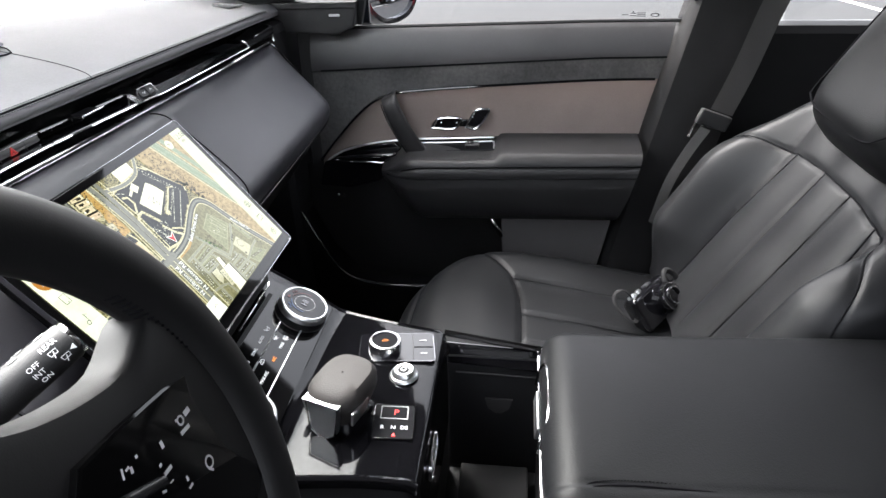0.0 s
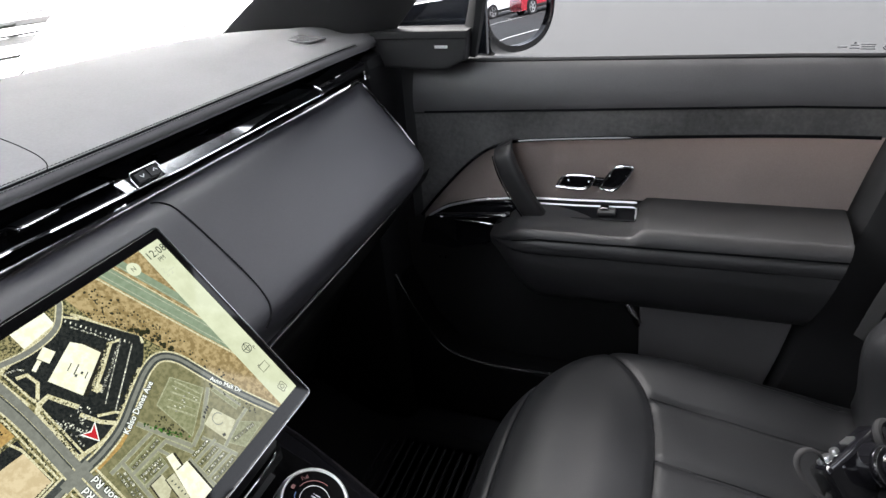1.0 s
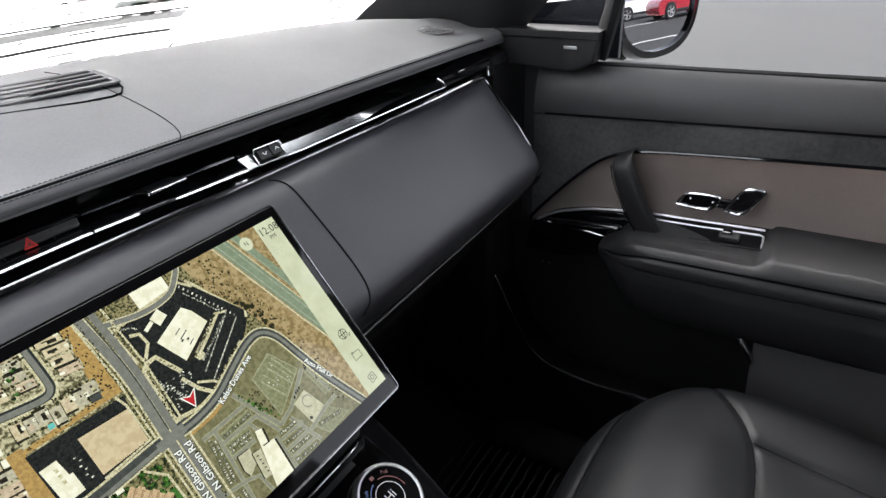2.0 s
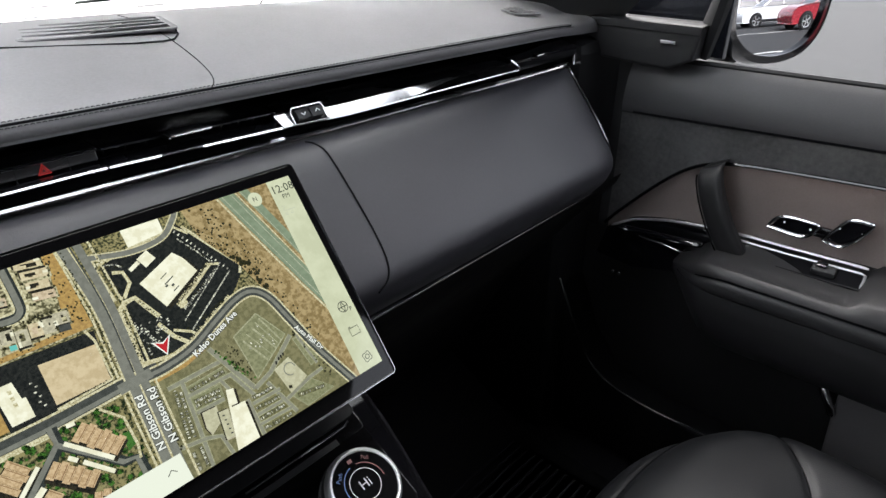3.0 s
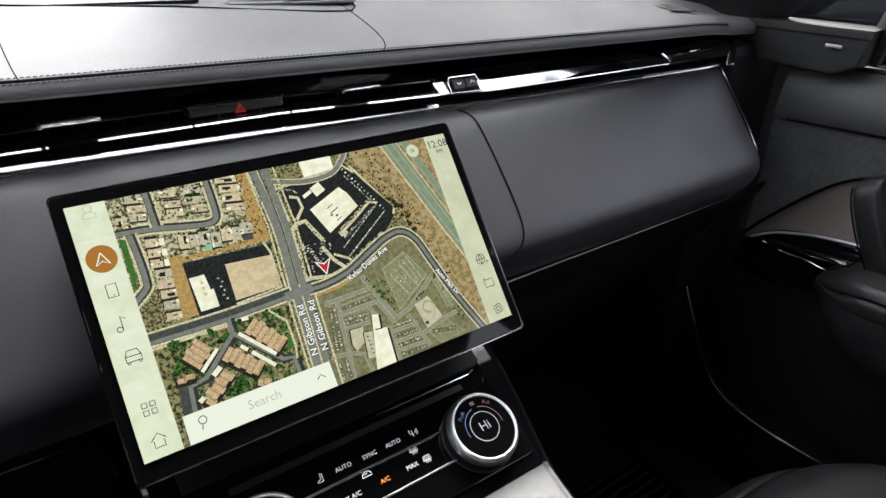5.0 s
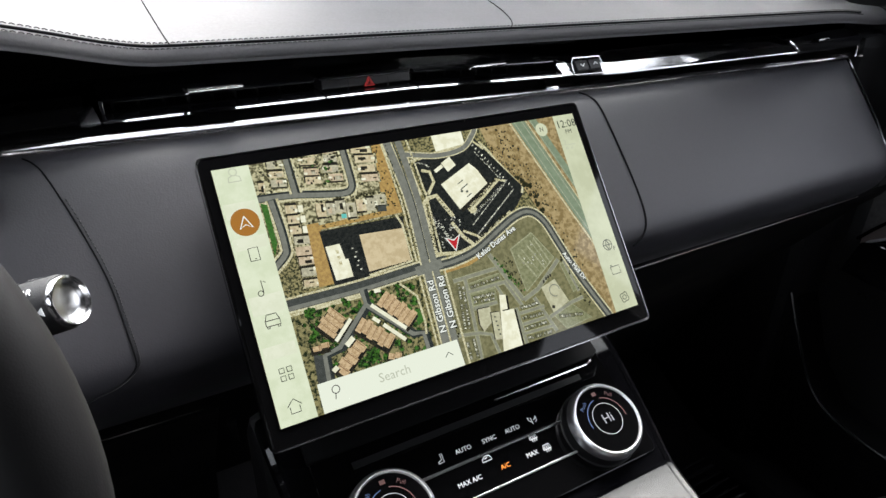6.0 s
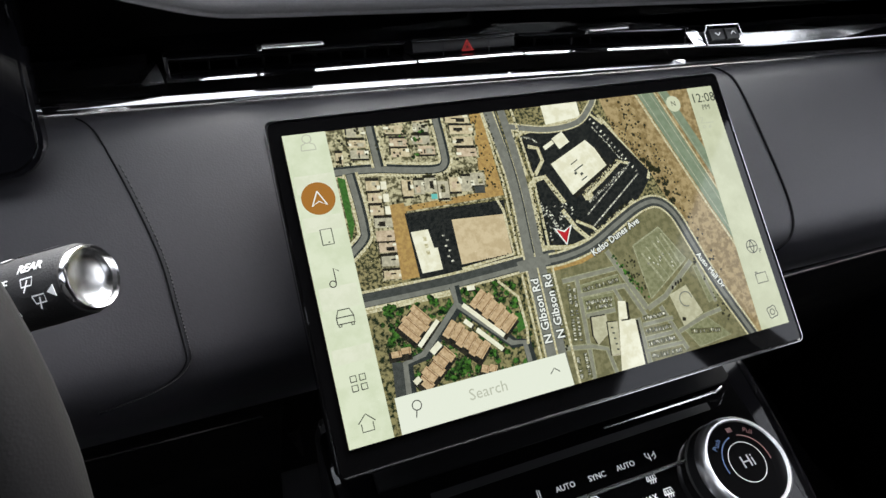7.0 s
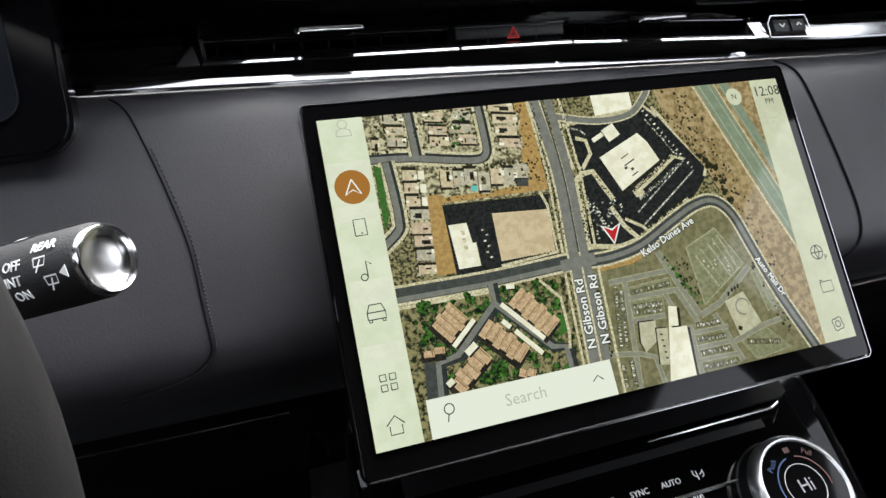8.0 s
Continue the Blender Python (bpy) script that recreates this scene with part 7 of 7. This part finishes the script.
# ---- seat belt ----
belt = thing("seat_belt", "grey seat belt with black tongue hanging by the pillar", "seat belt")


def strap(points, width, name, across):
    pts = [Vector(p) for p in points]
    rows = []
    for p in pts:
        a = Vector(across).normalized() * width / 2
        rows.append([p - a, p - a * 0.5, p, p + a * 0.5, p + a])
    return part(name, sheet(rows, 0.0014), BELT, belt)


strap(spline([(0.742, -0.812, 1.42), (0.740, -0.776, 1.34), (0.738, -0.745, 1.22), (0.725, -0.715, 1.14)], 6), 0.046, "webbing", (-0.1, 1, 0.35))
strap(spline([(0.704, -0.685, 1.115), (0.715, -0.662, 1.06), (0.722, -0.638, 0.99), (0.722, -0.62, 0.90)], 6), 0.02, "lower_webbing", (0.5, 1, 0.35))
tg = frame_at((0.716, -0.70, 1.128), (-0.1, 1, 0.35), (0, -0.35, 1))
tongue = part("tongue_cover", box((0.064, 0.03, 0.014), tg, 0.004), PLASTIC, belt, "black plastic tongue cover")
part("tongue", box((0.02, 0.035, 0.003), tg @ pose(0.018, -0.03, 0.008), 0.001), CHROME, tongue, "chrome tongue")
part("tongue_hole", box((0.006, 0.018, 0.0036), tg @ pose(0.018, -0.032, 0.0085)), DARK, tongue)

# ---- centre pillar and lower sill trim ----
bp = []
for k in range(25):
    z = 0.62 + 0.72 * k / 24
    y0 = rear_edge(z) - 0.012
    y1 = y0 - 0.155
    s = 0.006 * math.exp(-((z - 1.242) / 0.003) ** 2)
    bp.append([(0.86, y0 + 0.004, z), (0.805 + s, y0, z), (0.792 + s, y0 - 0.012, z), (0.788 + s, (y0 + y1) / 2, z), (0.795 + s, y1 + 0.01, z), (0.86, y1, z)])
tagged(solid("centre_pillar", sheet(bp, 0.006), PILLAR), "charcoal plastic centre pillar trim", "pillar", "", "structure")
pillar("b_pillar_upper", [(0.86, -0.645, 1.33), (0.80, -0.65, 1.33), (0.795, -0.70, 1.33), (0.80, -0.79, 1.33), (0.86, -0.80, 1.33)], [(0.70, -0.60, 1.76), (0.66, -0.62, 1.75), (0.655, -0.66, 1.75), (0.66, -0.73, 1.75), (0.70, -0.75, 1.76)], "charcoal upper pillar trim")
tagged(solid("rear_door_card", box((0.05, 1.20, 0.74), pose(0.855, -1.335, 0.916), 0.02), DARK), "dark rear door card", "door", "", "structure")

# ---- compact camera left on the seat ----
cm = frame_at((0.515, -0.595, 0.836), (0.75, -0.6, 0.1), (0.35, 0.55, 0.75))
device = thing("compact_camera", "black compact camera with wrist strap lying on the seat", "camera")
part("body", box((0.115, 0.07, 0.034), cm, 0.008, seg=3), GLOSS, device, "black camera body")
lens = part("lens", lathe([(0, 0.026), (0.012, 0.026), (0.014, 0.03), (0.017, 0.03), (0.018, 0.026), (0.024, 0.025), (0.025, 0.018), (0.028, 0.017), (0.03, 0.0)], cm @ pose(0.012, 0.0, 0.016)), GLOSS, device, "ringed lens barrel")
part("lens_ring", lathe([(0.0245, 0.0255), (0.026, 0.0255), (0.026, 0.022), (0.0245, 0.022)], cm @ pose(0.012, 0.0, 0.016)), CHROME, lens)
part("lens_ring", lathe([(0.0145, 0.031), (0.0155, 0.0315), (0.0165, 0.031)], cm @ pose(0.012, 0.0, 0.016)), CHROME, lens)
for k, (dx, r) in enumerate(((-0.035, 0.008), (-0.018, 0.006), (-0.046, 0.004))):
    part("dial", lathe([(0, 0.006), (r * 0.8, 0.006), (r, 0.004), (r, 0)], cm @ pose(dx, 0.034, 0.0, -90, 0, 0), 20), SATIN, device, "knurled silver dial")
part("hot_shoe", box((0.016, 0.003, 0.012), cm @ pose(0.01, 0.036, 0)), SATIN, device)
loop = [cm @ Vector((-0.052 + 0.02 * math.cos(a) - 0.01, 0.03 + 0.032 * math.sin(a), 0.004 * math.sin(2 * a))) for a in [math.tau * k / 32 for k in range(32)]]
part("wrist_strap", tube(loop, 0.004, 8, flat=0.4, closed=True), RUBBER, device, "looped wrist strap")
loop = [cm @ Vector((0.052 + 0.018 * math.cos(a), 0.008 + 0.03 * math.sin(a), 0.02)) for a in [math.tau * k / 32 for k in range(32)]]
part("lens_cap", tube(loop, 0.0055, 8, closed=True), RUBBER, device, "round rubber hood")

# ---- instrument display under the hood ----
cluster = thing("instrument_display", "dark switched-off instrument display under the dash hood", "screen")
IM = frame_at((-0.415, 0.090, 1.326), (1, 0, 0), (0, 0.30, 1))
part("panel", prism(rounded(0.31, 0.098, 0.018), 0.02, IM, 0.002), GLOSS, cluster, "gloss black display panel")
part("display_face", prism(rounded(0.27, 0.072, 0.012), 0.002, IM @ pose(0, 0.004, 0.0015), 0.0006), material("dark display", (0.012, 0.014, 0.018), 0.12), cluster, "unlit display face")
part("rim", ring_plate(rounded(0.313, 0.101, 0.019), rounded(0.309, 0.097, 0.0175), 0.008, IM @ pose(0, 0, 0.001)), GLOSS, cluster)
part("bracket", box((0.16, 0.05, 0.06), IM @ pose(0, -0.01, -0.045), 0.01), DARK, cluster)

# ---- papers on the windscreen ----
def paper(x0, x1, v0, v1, label, bars):
    ob = thing("price_sheet", label, "paper")
    rows = [[screen_point(x0 + (x1 - x0) * i / 10, v0 + (v1 - v0) * j / 10, 0.010 + 0.002 * math.sin(i * 0.6)) for j in range(11)] for i in range(11)]
    part("sheet", sheet(rows, 0.0003), PAPERLIT, ob)
    for k, (u, v, w, h, mt) in enumerate(bars):
        rows = [[screen_point(x0 + (x1 - x0) * (u + w * i / 4), v0 + (v1 - v0) * (v + h * j), 0.0118 + 0.002 * math.sin((u + w * i / 4) * 6)) for j in (0, 1)] for i in range(5)]
        part("print_bar", sheet(rows), mt, ob)
    return ob


def backlit(name, lo, hi):
    """Thin paper or print that daylight shines through."""
    m = bpy.data.materials.new(name)
    m.use_nodes = True
    nt = m.node_tree
    nt.nodes.remove(nt.nodes["Principled BSDF"])
    df, tr, mx = nt.nodes.new("ShaderNodeBsdfDiffuse"), nt.nodes.new("ShaderNodeBsdfTranslucent"), nt.nodes.new("ShaderNodeMixShader")
    nz = node(nt, "ShaderNodeTexNoise", Scale=30.0, Detail=3.0)
    rp = nt.nodes.new("ShaderNodeMapRange")
    rp.inputs["To Min"].default_value, rp.inputs["To Max"].default_value = lo, hi
    nt.links.new(nz.outputs["Fac"], rp.inputs["Value"])
    nt.links.new(rp.outputs[0], df.inputs["Color"])
    nt.links.new(rp.outputs[0], tr.inputs["Color"])
    mx.inputs[0].default_value = 0.8
    nt.links.new(df.outputs[0], mx.inputs[1])
    nt.links.new(tr.outputs[0], mx.inputs[2])
    nt.links.new(mx.outputs[0], nt.nodes["Material Output"].inputs[0])
    return m


PAPERLIT = backlit("thin white paper", 0.84, 0.92)
PRINT = backlit("grey print through paper", 0.012, 0.035)
PALEPRINT = backlit("pale print through paper", 0.08, 0.16)
GREENINK = backlit("pale green print", 0.10, 0.14)
rp2 = random.Random(3)
bars = []
for r in range(15):
    v = 0.05 + 0.062 * r
    u = 0.04
    while u < 0.92:
        w = rp2.uniform(0.015, 0.09)
        if rp2.random() < 0.7:
            bars.append((u, v, min(w, 0.95 - u), rp2.choice((0.008, 0.012, 0.018)), rp2.choice((PRINT, PALEPRINT, PALEPRINT))))
        u += w + 0.02
bars += [(0.03, 0.02, 0.5, 0.012, PRINT), (0.03, 0.31, 0.92, 0.012, PRINT), (0.40, 0.26, 0.55, 0.045, PALEPRINT), (0.40, 0.175, 0.55, 0.02, PRINT), (0.40, 0.212, 0.55, 0.010, PALEPRINT), (0.70, 0.36, 0.25, 0.035, PALEPRINT), (0.06, 0.40, 0.30, 0.040, PALEPRINT), (0.03, 0.50, 0.92, 0.006, PRINT)]
paper(0.02, 0.428, 0.02, 0.62, "white price sheet with dense grey print on the windscreen", bars)
paper(0.432, 0.622, 0.0, 0.50, "blank white sheet on the windscreen", [(0.5, 0.03, 0.46, 0.02, PRINT), (0.52, 0.05, 0.44, 0.012, PALEPRINT)])
paper(0.626, 0.700, 0.0, 0.45, "white sheet with pale green print on the windscreen", [(0.15, 0.30, 0.7, 0.02, GREENINK), (0.3, 0.24, 0.3, 0.02, GREENINK), (0.3, 0.19, 0.15, 0.03, GREENINK)])

# ---- floor mat ----
mat_ob = thing("floor_mat", "black ribbed rubber floor mat before the passenger seat", "floor mat")
rows = [[(0.18 + 0.52 * i / 20, -0.06 + 0.46 * j / 16, 0.535 + 0.10 * smooth01(0.15, 0.42, -0.06 + 0.46 * j / 16) + (0.008 if i in (0, 20) or j == 0 else 0)) for j in range(17)] for i in range(21)]
part("tray", sheet(rows, 0.005), RUBBER, mat_ob, "black rubber tray")
for k in range(12):
    part("rib", box((0.44, 0.006, 0.004), pose(0.44, -0.03 + 0.018 * k, 0.539), 0.001), RUBBER, mat_ob)

# ---- door mirror ----
mirror = thing("door_mirror", "dark blue door mirror with black rim outside the passenger window", "mirror")
mn = Vector((-0.521, -0.851, 0.074)).normalized()
MM = frame_at((1.024, -0.040, 1.345), Vector((0, 0, 1)).cross(mn), mn.cross(Vector((0, 0, 1)).cross(mn)))
mo = [(p.x, p.y) for p in spline([(x, y, 0) for x, y in [(-0.100, 0.06), (-0.098, -0.02), (-0.085, -0.052), (-0.05, -0.074), (-0.005, -0.076), (0.032, -0.064), (0.055, -0.038), (0.064, 0.0), (0.063, 0.06), (0.04, 0.085), (-0.07, 0.085), (-0.100, 0.06)]], 4)[:-1]]
rows = [[MM @ Vector((x * k, y * k, 0.001 - (x * x + y * y) * k * k / 4.0)) for x, y in mo] for k in (1.0, 0.85, 0.7, 0.55, 0.4, 0.25, 0.1, 0.002)]
part("glass", sheet(rows, closed=True), MIRROR, mirror, "convex silvered mirror glass", split=80)
part("glass_rim", ring_plate([(x * 1.12, y * 1.14) for x, y in mo], [(x * 1.005, y * 1.005) for x, y in mo], 0.02, MM @ pose(0, 0, 0.006)), GLOSS, mirror, "gloss black rim")
rows = []
for d, k in ((0.008, 1.12), (-0.01, 1.17), (-0.04, 1.16), (-0.07, 1.05), (-0.095, 0.8), (-0.11, 0.4), (-0.112, 0.02)):
    rows.append([MM @ Vector((x * k, y * k * 1.02, d)) for x, y in mo])
part("housing", sheet(rows, closed=True), BODY, mirror, "dark blue mirror housing")
part("arm", tube([(1.0, 0.03, 1.26), (0.95, 0.045, 1.255), (0.88, 0.07, 1.26)], [0.022, 0.026, 0.03], 12, flat=0.7), PLASTIC, mirror, "black mirror arm")

part("sail_panel", prism([(-0.20, 1.30), (-0.20, 1.352), (-0.03, 1.374), (0.012, 1.374), (0.012, 1.28), (-0.20, 1.28)], 0.012, frame_at((0.862, 0, 0), (0, -1, 0), (0, 0, 1)), 0.002), BODY, mirror, "dark gloss sail panel")
# frame post and inner edge of the front corner glass
tagged(solid("corner_post", tube([(0.838, 0.012, 1.29), (0.82, -0.01, 1.36), (0.70, -0.10, 1.70)], 0.012, 8, flat=1.6), RUBBER), "black corner window post", "trim", "", "structure")
etch = thing("glass_mark", "small dark maker's marks etched on the window", "marking")
for k, (y, z, w, h) in enumerate(((-0.531, 1.3005, 0.012, 0.0018), (-0.546, 1.303, 0.010, 0.0016), (-0.546, 1.299, 0.012, 0.0014), (-0.562, 1.304, 0.018, 0.0014), (-0.562, 1.301, 0.016, 0.0014), (-0.562, 1.298, 0.018, 0.0014), (-0.546, 1.306, 0.003, 0.003))):
    part("mark_bar", box((0.0004, w, h), pose(0.8345, y, z, 0, -19, 0)), INK, etch)
ring = [(0.0085 * math.cos(math.tau * k / 24), 0.0042 * math.sin(math.tau * k / 24)) for k in range(24)]
part("mark_oval", ring_plate(ring, [(x * 0.72, y * 0.55) for x, y in ring], 0.0003, frame_at((0.8345, -0.588, 1.300), (0, -1, 0), (-0.33, 0, 1))), INK, etch)

# ---- parked cars, seen in the door mirror ----
def parked_car(name, paint, label, m):
    """A sport utility car, nose along +x."""
    car = thing(name, label, "car", "cars parked behind")
    side = m @ pose(0, -0.95, 0, 90, 0, 0)
    low = [(-2.28, 0.42), (-2.36, 0.78), (-2.26, 1.06), (-1.2, 1.12), (0.95, 1.12), (1.75, 1.06), (2.20, 0.93), (2.36, 0.66), (2.28, 0.32), (1.95, 0.28), (-1.95, 0.28)]
    sm = [(p.x, p.y) for p in spline([(x, z, 0) for x, z in low + low[:1]], 3)[:-1]]
    rows = []
    for y, k in ((-0.90, 0.965), (-0.95, 0.99), (-0.96, 1.0), (-0.6, 1.01), (0.6, 1.01), (0.96, 1.0), (0.95, 0.99), (0.90, 0.965)):
        rows.append([m @ Vector((x * k, y, 0.65 + (z - 0.65) * k)) for x, z in sm])
    b = sheet(rows, closed=True)
    b.verts.ensure_lookup_table()
    n = len(sm)
    b.faces.new(b.verts[:n])
    b.faces.new(b.verts[len(b.verts) - n:])
    part("body", b, paint, car)
    cab = [(-2.15, 1.08, 0.86), (-1.85, 1.40, 0.78), (-1.55, 1.62, 0.68), (-0.6, 1.67, 0.66), (0.1, 1.63, 0.66), (0.55, 1.40, 0.76), (1.05, 1.10, 0.86)]
    rows = [[m @ Vector((x, s * w * q, z)) for s, q in ((-1, 1), (-1, 0.6), (1, 0.6), (1, 1))] for x, z, w in cab]
    c = sheet(rows)
    for s in (1, -1):
        c.faces.new([c.verts.new(m @ Vector((x, s * w, z))) for x, z, w in cab] + [c.verts.new(m @ Vector((0.9, s * 0.88, 1.06))), c.verts.new(m @ Vector((-2.1, s * 0.88, 1.06)))])
    part("cabin_glass", c, GLOSS, car, "dark cabin windows", smooth=False)
    rows = [[m @ Vector((x, s * w, z + 0.03)) for s, w in ((-1, 0.70), (-1, 0.4), (1, 0.4), (1, 0.70))] for x, z in ((-2.0, 1.46), (-1.58, 1.63), (-0.6, 1.68), (0.1, 1.64), (0.32, 1.55))]
    part("roof", sheet(rows, 0.05), paint, car)
    for s in (1, -1):
        for pts in (((-1.62, 1.62, 0.69), (-2.1, 1.08, 0.88)), ((0.14, 1.63, 0.68), (1.02, 1.10, 0.88)), ((-0.42, 1.66, 0.68), (-0.38, 1.10, 0.88))):
            part("pillar", tube([m @ Vector((x, s * w, z)) for x, z, w in pts], 0.035, 6), paint, car)
        part("sill", box((2.3, 0.06, 0.14), m @ pose(0, s * 0.94, 0.36), 0.02), DARK, car)
        part("headlamp", box((0.34, 0.16, 0.10), m @ pose(2.04, s * 0.78, 0.90, 0, 14, s * -20), 0.04), GLOSS, car)
        for x in (1.42, -1.42):
            part("arch", lathe([(0.0, 0.02), (0.43, 0.02), (0.44, 0.0), (0.43, -0.06)], m @ pose(x, s * 0.935, 0.37, 90 if s < 0 else -90, 0, 0), 32), DARK, car, "black wheel arch")
            w = m @ pose(x, s * 0.89, 0.37, 90 if s < 0 else -90, 0, 0)
            wh = part("wheel", lathe([(0.27, -0.12), (0.36, -0.12), (0.375, -0.08), (0.375, 0.08), (0.36, 0.12), (0.27, 0.12), (0.25, 0.06), (0.0, 0.05)], w, 32), RUBBER, car, "black tyre")
            for k in range(5):
                a = math.tau * k / 5
                for d in (-0.12, 0.12):
                    part("spoke", box((0.20, 0.028, 0.03), w @ pose(0.14 * math.cos(a + d), 0.14 * math.sin(a + d), 0.09, 0, 0, math.degrees(a + d)), 0.006), SATIN, wh)
            part("rim", lathe([(0.235, 0.07), (0.245, 0.115), (0.262, 0.118), (0.268, 0.10)], w, 32), SATIN, wh, "silver rim")
    part("grille", box((0.06, 0.9, 0.22), m @ pose(2.33, 0, 0.68), 0.03), GLOSS, car)
    part("lower_grille", box((0.06, 1.3, 0.14), m @ pose(2.30, 0, 0.45), 0.03), DARK, car)
    return car


parked_car("red_car", REDPAINT, "red sport utility car parked on the asphalt", pose(6.6, -18.2, GROUND_Z, 0, 0, 165))
parked_car("white_car", WHITEPAINT, "white sport utility car parked beyond the red one", pose(4.2, -22.0, GROUND_Z, 0, 0, 165))
parked_car("white_car", WHITEPAINT, "white sport utility car parked at the far end", pose(1.6, -27.5, GROUND_Z, 0, 0, 165))
LINE = material("white road paint", (0.6, 0.6, 0.58), 0.8, vary=0.25)
for k, (x, y, a, L) in enumerate(((13.0, 2.7, 62, 4.5), (9.2, -4.85, 96, 1.6), (3.9, -10.2, 75, 4.6), (3.4, -16.6, 75, 4.6))):
    tagged(solid("bay_line", box((0.10, L, 0.004), pose(x, y, GROUND_Z + 0.003, 0, 0, a)), LINE), "white painted bay line on the asphalt", "road marking", "painted bay lines")
WALLPALE = material("pale stucco", (0.5, 0.47, 0.42), 0.9, vary=0.15, grain=8)
bld = thing("low_building", "low pale building far behind the car park", "building")
part("wall", box((40, 8, 5), pose(10, -80, GROUND_Z + 2.5)), WALLPALE, bld)
part("roof_edge", box((41, 8.6, 0.5), pose(10, -80, GROUND_Z + 5.2), 0.05), PLASTIC, bld)
for k in range(9):
    part("window", box((2.4, 0.2, 1.8), pose(-6 + 4 * k, -75.95, GROUND_Z + 2.4)), GLOSS, bld)
BARK = material("bark", (0.12, 0.09, 0.07), 0.9, vary=0.3, grain=30)
LEAF = material("leaves", (0.06, 0.10, 0.03), 0.7, vary=0.4, grain=20)


def tree(x, y, h, seed):
    r = random.Random(seed)
    t = thing("tree", "green street tree behind the car park", "tree", "trees behind the car park")
    tk = tube(spline([(x, y, GROUND_Z), (x + 0.1, y, h * 0.3), (x, y + 0.1, h * 0.55), (x + 0.1, y, h * 0.8)], 4), [0.16 - 0.011 * k for k in range(13)], 8)
    for k in range(6):
        a, z = r.random() * 6.3, h * r.uniform(0.3, 0.6)
        tube([(x, y, z), (x + math.cos(a) * h * 0.16, y + math.sin(a) * h * 0.16, z + h * 0.12), (x + math.cos(a) * h * 0.26, y + math.sin(a) * h * 0.26, z + h * 0.3)], [0.07, 0.05, 0.02], 6, tk)
    part("trunk", tk, BARK, t)
    c = bmesh.new()
    for k in range(900):
        d = Vector((r.gauss(0, 1), r.gauss(0, 1), r.gauss(0, 1))).normalized() * r.random() ** 0.4
        p = Vector((x + d.x * h * 0.33, y + d.y * h * 0.33, GROUND_Z + h * 0.68 + d.z * h * 0.3))
        s = r.uniform(0.12, 0.28)
        q = Euler((r.random() * 6, r.random() * 6, r.random() * 6)).to_matrix()
        c.faces.new([c.verts.new(p + q @ Vector(v)) for v in ((-s, 0, 0), (0, -s * 0.5, 0.05), (s, 0, 0), (0, s * 0.5, 0.05))])
    tagged(part("crown", c, LEAF, t, smooth=False), kind="stuff")


for k, (x, y, h) in enumerate(((2, -68, 6), (7, -70, 7), (13, -67, 6), (20, -72, 7), (-4, -72, 6.5))):
    tree(x, y, h, k)
